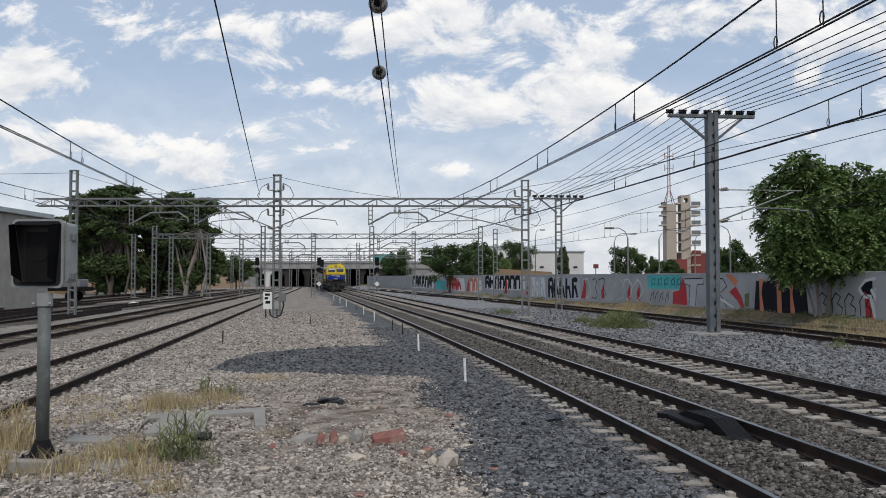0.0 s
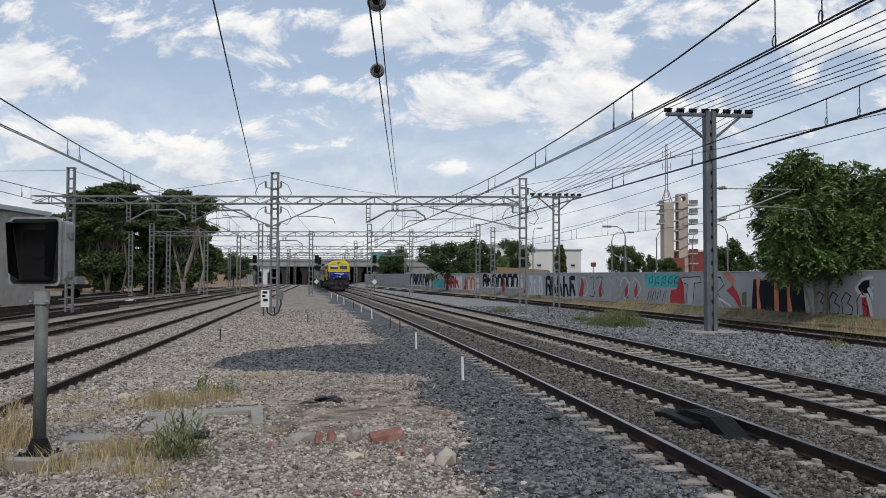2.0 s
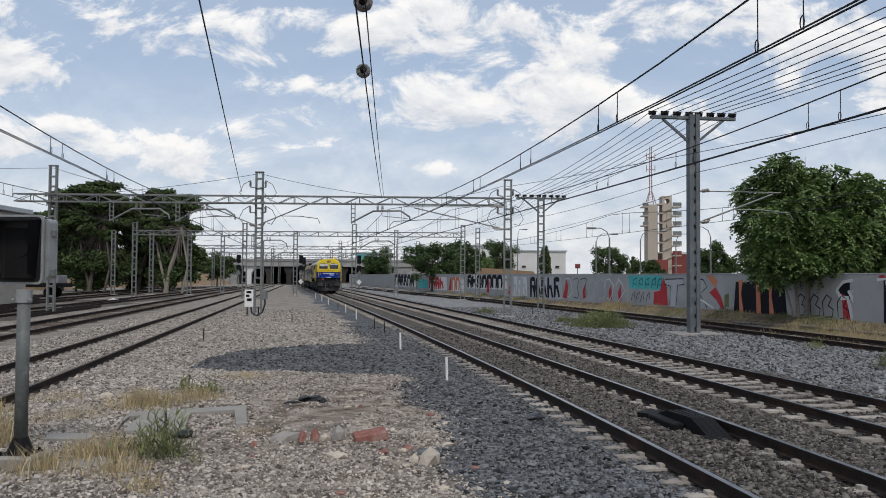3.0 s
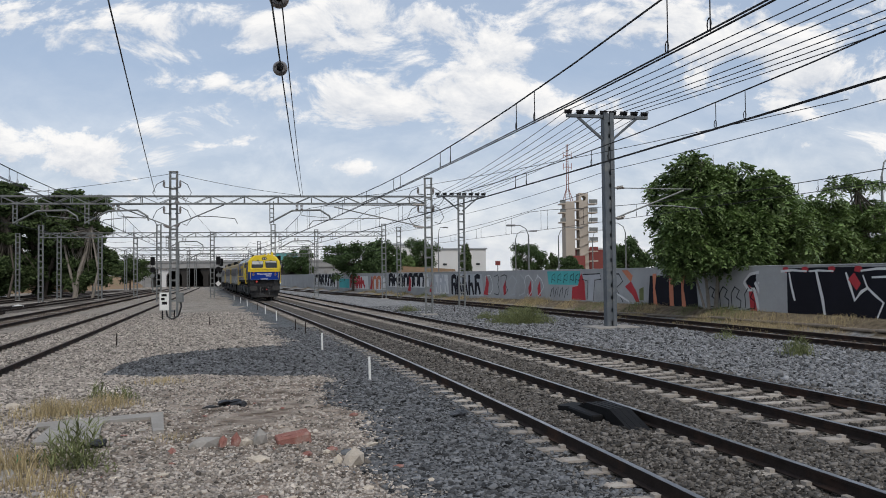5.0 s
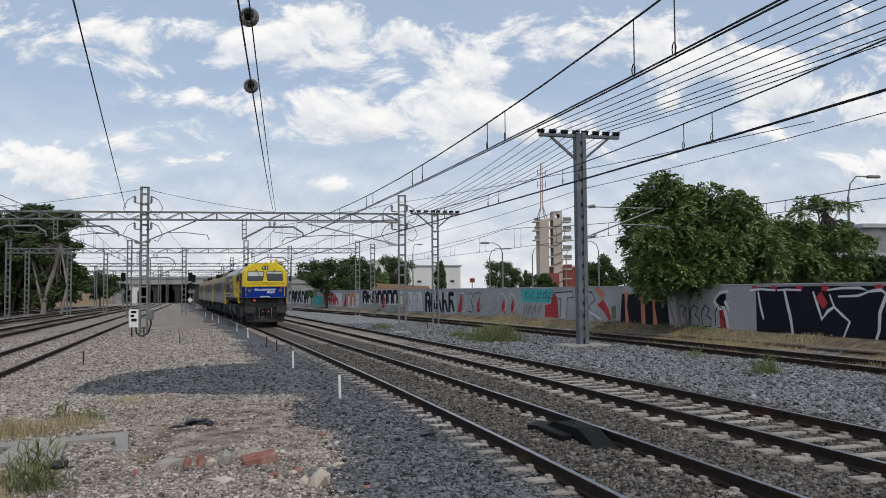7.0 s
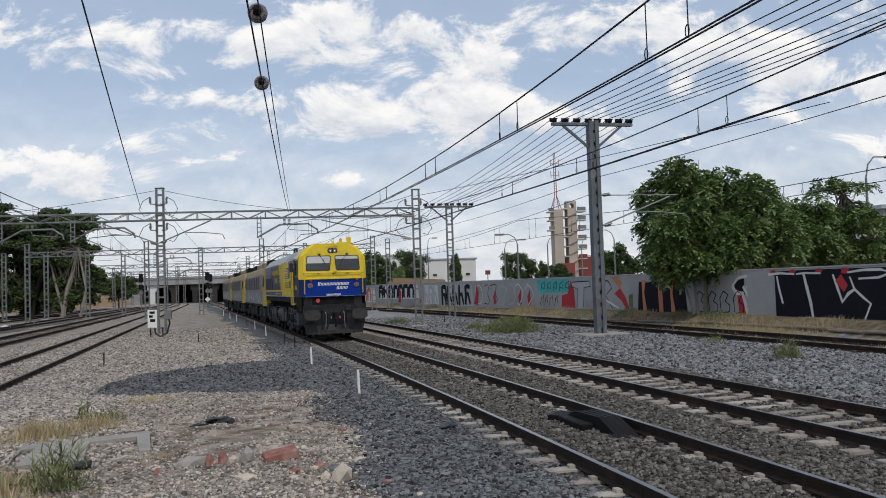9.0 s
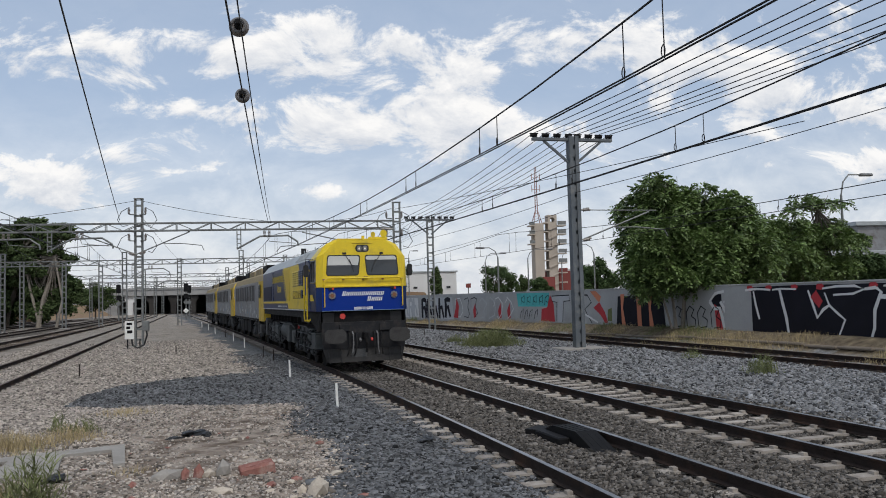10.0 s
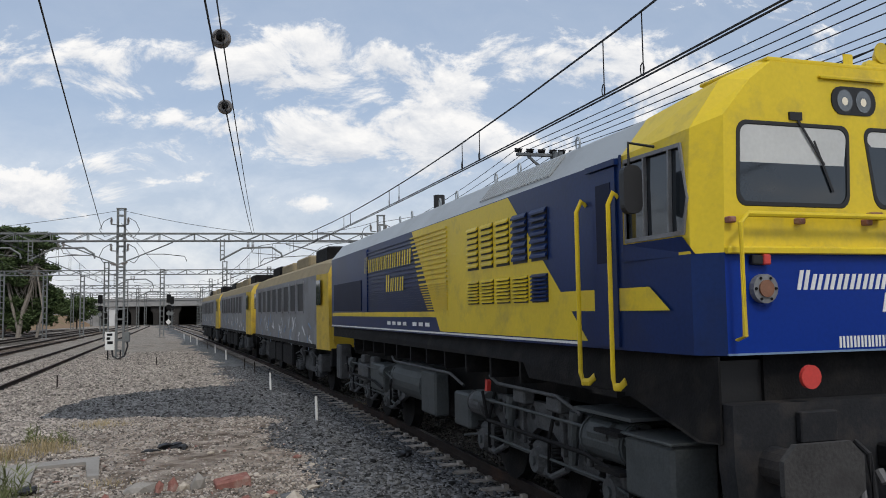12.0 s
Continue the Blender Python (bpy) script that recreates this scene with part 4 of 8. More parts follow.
def wheelset(parent, x, r=0.51):
    b = B()
    rod(b, (0, -1.0, 0), (0, 1.0, 0), 0.09, 8)
    for s in (-1, 1):
        rod(b, (0, s * 0.80, 0), (0, s * 0.94, 0), r, 20)
        rod(b, (0, s * 0.77, 0), (0, s * 0.80, 0), r + 0.03, 20)
    w = part("wheelset", b, M["under"], parent)
    w.location = (x, 0, r)
    return w


def bogie(parent, xc, axles, label):
    b = B()
    l = max(axles) - min(axles)
    for s in (-1, 1):
        y = s * 1.08
        prism(b, [(xc - l / 2 - 0.55, 0.78), (xc - l / 2 - 0.55, 0.60), (xc - l / 2 + 0.4, 0.42), (xc + l / 2 - 0.4, 0.42), (xc + l / 2 + 0.55, 0.60), (xc + l / 2 + 0.55, 0.78), (xc + l / 4, 0.92), (xc - l / 4, 0.92)], "y", y - 0.07, y + 0.07)
    box(b, xc - 0.4, -1.05, 0.45, xc + 0.4, 1.05, 0.8, 0.03)
    f = part("bogie_frame", b, M["bogie"], parent, label)
    for s in (-1, 1):
        for a in axles:
            k = B()
            box(k, a - 0.2, s * 1.14 if s > 0 else -1.32, 0.36, a + 0.2, 1.32 if s > 0 else -1.14, 0.68, 0.04)
            rod(k, (a, s * 1.3, 0.52), (a, s * 1.36, 0.52), 0.13, 12)
            ab = part("axle_box", k, M["bogie"], f)
            k = B()
            for i in range(5):
                q = 2 * math.pi * i / 5
                rod(k, (a + 0.09 * math.cos(q), s * 1.36, 0.52 + 0.09 * math.sin(q)), (a + 0.09 * math.cos(q), s * 1.375, 0.52 + 0.09 * math.sin(q)), 0.014, 6)
            tagged(part("cover_bolt", k, M["under"], ab), kind="stuff")
            for o in (-0.3, 0.3):
                k = B()
                tube(k, [(a + o + 0.085 * math.cos(q), s * 1.2 + 0.085 * math.sin(q), 0.46 + 0.34 * q / 31.4) for q in np.linspace(0, 31.4, 41)], 0.018, 5)
                part("coil_spring", k, M["bogie"], f)
        for u in (-l / 4, l / 4):
            k = B()
            rod(k, (xc + u, s * 1.26, 0.62), (xc + u + 0.12, s * 1.26, 1.12), 0.05, 8)
            rod(k, (xc + u + 0.06, s * 1.26, 0.86), (xc + u + 0.12, s * 1.26, 1.12), 0.07, 8)
            part("damper", k, M["bogie"], f)
            k = B(); rod(k, (xc + u - 0.35, s * 1.22, 0.95), (xc + u + 0.05, s * 1.22, 0.95), 0.12, 12)
            part("brake_cylinder", k, M["bogie"], f)
        k = B(); tube(k, [(xc - l / 2 - 0.5, s * 1.3, 0.85), (xc - l / 4, s * 1.3, 1.0), (xc + l / 4, s * 1.3, 1.0), (xc + l / 2 + 0.4, s * 1.3, 0.8)], 0.018, 6)
        part("air_pipe", k, M["bogie"], f)
        k = B(); box(k, xc + l / 2 + 0.45, s * 1.1 if s > 0 else -1.38, 0.55, xc + l / 2 + 0.85, 1.38 if s > 0 else -1.1, 1.0, 0.03)
        part("sand_box", k, M["bogie"], f)
    return f


def plated_bogie(parent, xc, axles, label):
    """Three-axle bogie: plate frames arched over the axle boxes, with holes, springs, links and pipes."""
    f = part("bogie_frame", box(B(), xc - 0.5, -1.1, 0.45, xc + 0.5, 1.1, 0.85, 0.03), M["under"], parent, label)
    for s in (-1, 1):
        y0, y1 = (1.13, 1.22) if s > 0 else (-1.22, -1.13)
        bottom = []
        for a in axles:
            bottom += [(a - 0.46, 0.50), (a - 0.34, 0.74), (a - 0.2, 0.82), (a + 0.2, 0.82), (a + 0.34, 0.74), (a + 0.46, 0.50)]
        outer = [(xc - 2.45, 0.62)] + bottom + [(xc + 2.45, 0.62), (xc + 2.5, 0.86), (xc + 1.9, 1.06), (xc + 0.5, 1.10), (xc - 0.5, 1.10), (xc - 1.9, 1.06), (xc - 2.5, 0.86)]
        holes = [rounded(c - 0.055, z - 0.075, c + 0.055, z + 0.075, 0.03, 2) for c, z in ((xc - 0.95, 0.70), (xc - 0.72, 0.70), (xc + 0.72, 0.70), (xc + 0.95, 0.70), (xc - 1.25, 0.95), (xc + 1.25, 0.95), (xc - 0.3, 0.97), (xc + 0.3, 0.97))]
        k = B()
        ring_face(k, [(u, y0, v) for u, v in outer], [[(u, y0, v) for u, v in h] for h in holes])
        r = bmesh.ops.extrude_face_region(k, geom=k.faces[:])
        bmesh.ops.translate(k, vec=(0, y1 - y0, 0), verts=[v for v in r["geom"] if isinstance(v, bmesh.types.BMVert)])
        bmesh.ops.recalc_face_normals(k, faces=k.faces[:])
        side = part("side_plate", k, M["bogie"], f)
        k = B()
        for u in (-2.2, -1.05, -0.5, 0.5, 1.05, 2.2):
            box(k, xc + u - 0.03, min(s * 1.22, s * 1.27), 0.62, xc + u + 0.03, max(s * 1.22, s * 1.27), 1.02, 0.008)
        tagged(part("stiffener", k, M["bogie"], side), kind="stuff")
        for a in axles:
            k = B()
            box(k, a - 0.19, min(s * 1.10, s * 1.30), 0.34, a + 0.19, max(s * 1.10, s * 1.30), 0.70, 0.04)
            rod(k, (a, s * 1.29, 0.51), (a, s * 1.36, 0.51), 0.15, 16, 0.12)
            ab = part("axle_box", k, M["bogie"], f)
            k = rod(B(), (a, s * 1.36, 0.51), (a, s * 1.385, 0.51), 0.05, 10)
            part("axle_cap", k, M["gear_box"], ab)
            k = tube(B(), [(a + 0.20, s * 1.28, 0.42), (a + 0.34, s * 1.30, 0.40), (a + 0.62, s * 1.27, 0.52)], 0.035, 7)
            part("radius_link", k, M["bogie"], f)
            for o in (-0.29, 0.29):
                k = tube(B(), [(a + o + 0.075 * math.cos(q), s * 1.2 + 0.075 * math.sin(q), 0.40 + 0.30 * q / 31.4) for q in np.linspace(0, 31.4, 41)], 0.017, 5)
                part("coil_spring", k, M["under"], f)
        for u in (-0.8, 0.8):
            k = rod(B(), (xc + u, s * 1.30, 0.60), (xc + u + 0.1, s * 1.30, 1.12), 0.045, 8)
            rod(k, (xc + u + 0.05, s * 1.30, 0.86), (xc + u + 0.1, s * 1.30, 1.12), 0.068, 10)
            part("damper", k, M["gear_box"], f)
            k = rod(B(), (xc + u * 1.9 - 0.2, s * 1.31, 1.0), (xc + u * 1.9 + 0.16, s * 1.31, 1.0), 0.11, 14)
            rod(k, (xc + u * 1.9 + 0.16, s * 1.31, 1.0), (xc + u * 1.9 + 0.3, s * 1.31, 1.0), 0.03, 8)
            part("brake_cylinder", k, M["gear_box"], f)
            k = box(B(), xc + u * 0.55 - 0.16, min(s * 1.2, s * 1.34), 1.06, xc + u * 0.55 + 0.16, max(s * 1.2, s * 1.34), 1.22, 0.02)
            part("spring_seat", k, M["bogie"], f)
        for zz, yy in ((1.02, 1.37), (0.58, 1.33)):
            k = tube(B(), [(xc - 2.3, s * yy, zz - 0.12), (xc - 1.6, s * yy, zz), (xc + 1.6, s * yy, zz), (xc + 2.2, s * yy, zz - 0.1)], 0.016, 6)
            part("air_pipe", k, M["gear_box"], f)
        for u in (-1.35, 0.35, 1.95):
            k = tube(B(), [(xc + u, s * 1.26, 1.1), (xc + u + 0.05, s * 1.36, 0.8), (xc + u - 0.04, s * 1.33, 0.45), (xc + u - 0.08, s * 1.1, 0.36)], 0.022, 6)
            part("brake_rigging", k, M["under"], f)
    return f


def lead_locomotive():
    t = empty("diesel_locomotive", pose(0, 0, 0), "yellow and blue diesel locomotive with grey roof, dusty underframe", "locomotive")
    L = -19.6
    # main hood: side walls in dark blue, grey roof
    b = B()
    sec = [(-SIDE, 1.36), (-SIDE, 3.45), (-1.18, 3.76), (-0.75, 3.93), (0, 3.98), (0.75, 3.93), (1.18, 3.76), (SIDE, 3.45), (SIDE, 1.36)]
    xs = [L + 0.25, -2.35]
    rings = [[b.verts.new((x, y, z)) for y, z in sec] for x in xs]
    for i in range(len(sec) - 1):
        f = b.faces.new((rings[0][i], rings[0][i + 1], rings[1][i + 1], rings[1][i]))
        f.material_index = 0 if i in (0, 7) else 1
    b.faces.new(rings[0][::-1])
    b.faces.new((rings[0][0], rings[1][0], rings[1][8], rings[0][8]))
    body = part("body", b, [M["navy"], M["grey"]], t)
    # cab shell
    b = B()
    back = [(-2.35, y, z) for y, z in sec]
    def fr(y, z, dx=0.0):
        return (loco_front_x(z) + dx, y, z)
    mid = [(-0.85, -1.43, 1.36), (-0.85, -1.43, 2.62), (-0.85, -1.40, 3.50), (-0.85, -1.12, 3.86), (-0.85, -0.80, 4.00), (-0.85, 0.80, 4.00), (-0.85, 1.12, 3.86), (-0.85, 1.40, 3.50), (-0.85, 1.43, 2.62), (-0.85, 1.43, 1.36)]
    bk = [(-2.35, -SIDE, 1.36), (-2.35, -SIDE, 2.62), (-2.35, -SIDE, 3.45), (-2.35, -1.18, 3.77), (-2.35, -0.75, 3.95), (-2.35, 0.75, 3.95), (-2.35, 1.18, 3.77), (-2.35, SIDE, 3.45), (-2.35, SIDE, 2.62), (-2.35, SIDE, 1.36)]
    ft = [fr(-1.36, 1.36), fr(-1.36, 2.62), fr(-1.27, 3.58), fr(-1.0, 3.84), fr(-0.78, 3.98), fr(0.78, 3.98), fr(1.0, 3.84), fr(1.27, 3.58), fr(1.36, 2.62), fr(1.36, 1.36)]
    R = [[b.verts.new(p) for p in q] for q in (bk, mid, ft)]
    for a, c in ((0, 1), (1, 2)):
        for i in range(9):
            if a == 0 and i in (1, 7):
                continue     # side window openings, filled below
            f = b.faces.new((R[a][i], R[a][i + 1], R[c][i + 1], R[c][i]))
            f.material_index = 1 if i in (0, 8) else 0
    b.faces.new((R[2][0], R[2][1], R[2][8], R[2][9])).material_index = 2
    for s in (-1, 1):
        o = [(-2.35, s * SIDE, 2.62), (-0.85, s * 1.43, 2.62), (-0.85, s * 1.40, 3.50), (-2.35, s * SIDE, 3.45)]
        h = [(-2.12, s * 1.447, 2.78), (-1.0, s * 1.4275, 2.78), (-0.92, s * 1.42, 3.0), (-1.05, s * 1.41, 3.38), (-2.12, s * 1.448, 3.38)]
        ring_face(b, o, [h], 0)
    # windscreen wall with two openings
    def up(u, v):
        return (loco_front_x(v), u, v)
    outer = [up(-1.36, 2.62), up(-1.27, 3.58), up(-1.0, 3.84), up(-0.78, 3.98), up(0.78, 3.98), up(1.0, 3.84), up(1.27, 3.58), up(1.36, 2.62)]
    holes, rims = [], []
    for s in (-1, 1):
        r = [(u * 1.0, v) for u, v in rounded(-0.53, 2.95, 0.5, 3.52, 0.08)]
        r = [(s * (0.66 - 0.06 * (v - 2.95) / 0.57) + (u if s < 0 else -u), v) for u, v in r]
        holes.append([up(u, v) for u, v in r])
        big = [(s * 0.64 + (u - s * 0.64) * 1.06, 3.235 + (v - 3.235) * 1.09) for u, v in r]
        rims.append((s, r, big))
    ring_face(b, outer, holes, 0)
    bmesh.ops.remove_doubles(b, verts=b.verts[:], dist=0.0005)
    bmesh.ops.recalc_face_normals(b, faces=b.faces[:])
    cab = part("cab", b, [M["yellow"], M["navy"], M["blue"]], t, "yellow cab with a blue nose")
    for s, r, big in rims:
        part("window_rubber", frame_ring(B(), [up(*p) for p in big], [up(*p) for p in r], (0.022, 0, 0.005)), M["black"], cab)
        b = B()
        b.faces.new([b.verts.new(Vector(up(*p)) + Vector((-0.012, 0, 0))) for p in r])
        g = part("windscreen", b, M["glass"], cab, "dark reflecting windscreen")
        b = B()
        lo = 3.24 if s < 0 else 3.40
        pts = [(u, max(v, lo)) for u, v in r]
        b.faces.new([b.verts.new(Vector(up(*p)) + Vector((-0.008, 0, 0))) for p in pts])
        bmesh.ops.remove_doubles(b, verts=b.verts[:], dist=0.0005)
        part("blind", b, M["blind"], cab, "pale sun blind pulled part way")
        k = B()
        top = up(s * 0.62 + 0.02, 3.60)
        tube(k, [(top[0] + 0.05, top[1], top[2]), (loco_front_x(3.2) + 0.05, s * 0.64 + 0.28 * (1 if s < 0 else -1), 3.24)], 0.012, 5)
        bar(k, (loco_front_x(3.4) + 0.045, s * 0.64 + 0.2 * (1 if s < 0 else -1), 3.42), (loco_front_x(3.05) + 0.045, s * 0.64 + 0.35 * (1 if s < 0 else -1), 3.04), 0.018, 0.018)
        box(k, top[0] - 0.01, top[1] - 0.06, top[2] - 0.03, top[0] + 0.07, top[1] + 0.06, top[2] + 0.03)
        part("wiper", k, M["black"], cab)
    # yellow band and ledge over the blue nose
    part("nose_ledge", box(B(), -0.02, -1.355, 2.60, 0.05, 1.355, 2.66, 0.012), M["yellow"], cab)
    rail = B()
    tube(rail, [(0.03, -1.3, 1.55), (0.12, -1.3, 1.6), (0.12, -1.3, 2.80), (0.10, -1.22, 2.86), (0.10, 1.22, 2.86), (0.12, 1.3, 2.80), (0.12, 1.3, 1.6), (0.03, 1.3, 1.55)], 0.02, 8)
    for u in (-0.6, 0.0, 0.6):
        tube(rail, [(0.10, u, 2.86), (-0.04, u, 2.86)], 0.014, 5)
    part("nose_handrail", rail, M["yellow"], cab)
    part("bottom_strip", box(B(), -0.015, -1.365, 1.36, 0.012, 1.365, 1.385), M["steelblue"], cab)
    # headlight
    hl = part("headlight_housing", prism(B(), rounded(-0.225, 3.64, 0.225, 3.84, 0.095), "x", -0.33, -0.19), M["black"], cab)
    for s in (-1, 1):
        k = B()
        rod(k, (-0.22, s * 0.095, 3.74), (-0.178, s * 0.095, 3.74), 0.078, 16)
        ln = part("lens", k, M["lens"], hl, "clear reflector lamp glass")
        k = B(); rod(k, (-0.18, s * 0.095, 3.735), (-0.174, s * 0.095, 3.735), 0.03, 10)
        part("bulb", k, M["lamp"], ln)
    part("headlight_visor", box(B(), -0.36, -0.34, 3.885, -0.15, 0.34, 3.91, 0.012), M["yellow"], cab)
    # horns on the roof
    k = B(); box(k, -0.85, 0.22, 3.99, -0.5, 0.86, 4.07, 0.03)
    part("horn_base", k, M["yellow"], cab)
    for u, zz, r in ((0.38, 4.13, 0.075), (0.73, 4.16, 0.115)):
        k = B()
        rod(k, (-0.85, u, zz - 0.02), (-0.50, u, zz), 0.03, 12, r)
        rod(k, (-0.50, u, zz), (-0.47, u, zz), r, 14)
        rod(k, (-0.72, u, 4.04), (-0.72, u, zz), 0.035, 8)
        part("horn", k, M["yellow"], cab)
    k = B(); rod(k, (-0.6, 0.05, 3.99), (-0.6, 0.05, 4.1), 0.05, 10)
    part("roof_lamp", k, M["yellow"], cab)
    part("roof_edge", box(B(), -1.9, -0.8, 3.985, -0.36, 0.8, 4.015, 0.01), M["yellow"], cab)
    # side details, both sides
    for s in (-1, 1):
        y = s * SIDE
        def flat(name, pts, m, parent=body, th=0.004, at=0.0):
            k = B()
            lo, hi = y + s * at, y + s * (at + th)
            prism(k, pts, "y", min(lo, hi), max(lo, hi))
            bmesh.ops.recalc_face_normals(k, faces=k.faces[:])
            return part(name, k, m, parent)
        flat("yellow_field", [(-10.6, 3.44), (-5.6, 3.44), (-3.55, 1.46), (-8.9, 1.46)], M["yellow"])
        flat("yellow_stripe", [(-19.2, 1.80), (-8.4, 1.80), (-8.4, 1.94), (-19.2, 1.94)], M["yellow"], th=0.006)
        flat("yellow_arrow", [(-5.0, 1.92), (-1.25, 1.92), (-1.65, 2.24), (-5.0, 2.24)], M["yellow"], th=0.0055)
        flat("white_line", [(-19.3, 1.40), (-3.7, 1.40), (-3.7, 1.44), (-19.3, 1.44)], M["white"], th=0.007)
        # ribbed panel
        for i in range(22):
            z = 1.98 + i * 0.064
            k = B()
            lo, hi = y, y + s * 0.022
            prism(k, [(-14.4, z), (-9.55 + (z - 1.98) * -0.83, z), (-9.55 + (z - 1.98) * -0.83, z + 0.026), (-14.4, z + 0.026)], "y", min(lo, hi), max(lo, hi))
            part("rib", k, M["navy"], body)
            k = B()
            prism(k, [(-9.55 + (z - 1.98) * -0.83, z), (-8.45, z), (-8.45, z + 0.026), (-9.55 + (z - 1.98) * -0.83, z + 0.026)], "y", min(lo, hi), max(lo, hi))
            part("rib", k, M["yellow"], body)
        # louvres, two rows of five
        for row in (2.08, 2.72):
            for c in range(5):
                x0 = -7.35 + c * 0.64
                k = B()
                lo, hi = y + s * 0.004, y + s * 0.010
                box(k, x0, min(lo, hi), row, x0 + 0.5, max(lo, hi), row + 0.5)
                lv = part("louvre", k, M["black"], body)
                for i in range(7):
                    k = B()
                    z = row + 0.02 + i * 0.07
                    prism(k, [(y + s * 0.008, z + 0.062), (y + s * 0.035, z + 0.026), (y + s * 0.035, z + 0.004), (y + s * 0.008, z + 0.03)], "x", x0, x0 + 0.5)
                    bmesh.ops.recalc_face_normals(k, faces=k.faces[:])
                    part("slat", k, M["yellow"] if c < 3 or (c == 3 and row < 2.5) else M["navy"], lv)
        # rear hatch, door, seams
        flat("rear_hatch", [(-18.9, 2.0), (-15.2, 2.0), (-15.2, 2.85), (-18.9, 2.85)], M["black_blue"], th=0.015)
        flat("panel_seam", [(-14.6, 1.96), (-14.45, 1.96), (-14.45, 3.4), (-14.6, 3.4)], M["navy"], th=0.03)
        door = flat("cab_door", [(-3.28, 1.40), (-2.62, 1.40), (-2.62, 3.38), (-3.28, 3.38)], M["navy"], th=0.02)
        flat("door_frame", [(-3.40, 3.39), (-2.50, 3.39), (-2.50, 3.44), (-3.40, 3.44)], M["navy"], door, 0.045)
        flat("door_window", [(-3.16, 2.62), (-2.74, 2.62), (-2.74, 3.26), (-3.16, 3.26)], M["black_blue"], door, 0.004, 0.0205)
        for u in (-3.52, -2.58):
            k = B()
            tube(k, [(u, y, 3.12), (u, y + s * 0.05, 3.16), (u, y + s * 0.10, 3.06), (u, y + s * 0.10, 1.22), (u + 0.03, y + s * 0.09, 1.17), (u + 0.10, y + s * 0.05, 1.17), (u + 0.12, y, 1.20)], 0.022, 8)
            part("door_handrail", k, M["yellow"], body, "bright yellow grab rail")
        for i in range(3):
            k = B(); box(k, -3.4, min(y - s * 0.1, y + s * 0.03), 0.55 + i * 0.28, -2.7, max(y - s * 0.1, y + s * 0.03), 0.58 + i * 0.28)
            part("step", k, M["under"], body)
        # side window and mirror
        def sp(u, v):
            f_ = (u + 2.35) / 1.5
            return (u, s * (SIDE - 0.02 * f_ - 0.03 * f_ * (v - 2.62) / 0.88), v)
        h = [(-2.12, 2.78), (-1.0, 2.78), (-0.92, 3.0), (-1.05, 3.38), (-2.12, 3.38)]
        k = B(); k.faces.new([k.verts.new((p[0], p[1] - s * 0.02, p[2])) for p in (sp(*q) for q in h)])
        part("side_glass", k, M["glass"], cab)
        k = B(); k.faces.new([k.verts.new((q[0], q[1] + s * 0.022, q[2])) for q in (sp(*w) for w in ((-2.34, 2.61), (-0.62, 2.61), (-0.98, 2.74), (-2.19, 2.74), (-2.19, 3.46), (-2.34, 3.46)))])
        bmesh.ops.triangulate(k, faces=k.faces[:])
        part("blue_field", k, M["navy"], cab)
        for z in (1.42,):
            flat("end_digit", [(-0.75, 1.47), (-0.70, 1.47), (-0.70, 1.66), (-0.75, 1.66)], M["white"], cab, 0.004, -0.05)
        cx, cz = -1.55, 3.08
        big = [(cx + (u - cx) * 1.06, cz + (v - cz) * 1.1) for u, v in h]
        part("side_window_frame", frame_ring(B(), [sp(*q) for q in big], [sp(*q) for q in h], (0, s * 0.015, 0)), M["silver"], cab)
        for u in (-1.72, -1.24):
            k = B(); bar(k, Vector(sp(u, 2.78)), Vector(sp(u, 3.38)), 0.03, 0.03)
            part("glazing_bar", k, M["silver"], cab)
        k = B()
        prism(k, [(s * u, v) for u, v in rounded(SIDE + 0.13, 2.92, SIDE + 0.29, 3.28, 0.06)], "x", -1.52, -1.42)
        bmesh.ops.recalc_face_normals(k, faces=k.faces[:])
        mir = part("wing_mirror", k, M["black"], cab)
        k = B(); tube(k, [(-1.5, y - s * 0.02, 3.44), (-1.5, y + s * 0.21, 3.46), (-1.5, y + s * 0.21, 3.28)], 0.012, 6)
        part("mirror_bracket", k, M["black"], mir)
        # plain bars where the side lettering stands
        for z, x0, n in ((2.95, -14.7, 11), (2.55, -12.6, 4)):
            for i in range(n):
                a = x0 + i * 0.38
                tall = 0.30 if i == 0 else 0.24
                for q in (0.0, 0.17):
                    flat("letter_bar", [(a + q, z), (a + q + 0.08, z), (a + q + 0.13, z + tall), (a + q + 0.05, z + tall)], M["yellow"], th=0.004, at=0.023)
        for i in range(7):
            a = -12.6 + i * 0.42 + (0.3 if i > 3 else 0.0)
            flat("letter_bar", [(a, 1.56), (a + 0.26, 1.56), (a + 0.26, 1.66), (a, 1.66)], M["white"], th=0.004, at=0.001)
        # solebar
        flat("solebar", [(-19.3, 1.22), (-5.3, 1.22), (-5.1, 1.12), (-2.4, 1.12), (-0.9, 0.92), (-0.2, 0.92), (-0.2, 1.355), (-19.3, 1.355)], M["under"], th=0.02, at=-0.06)
        for x0 in (-6.9, -17.3):
            k = B(); tube(k, [(x0 + 4, y - s * 0.03, 0.55), (x0 + 3.2, y - s * 0.03, 0.62), (x0 + 0.2, y - s * 0.03, 0.62), (x0, y - s * 0.03, 0.9)], 0.02, 6)
            part("brake_pipe", k, M["under"], t)
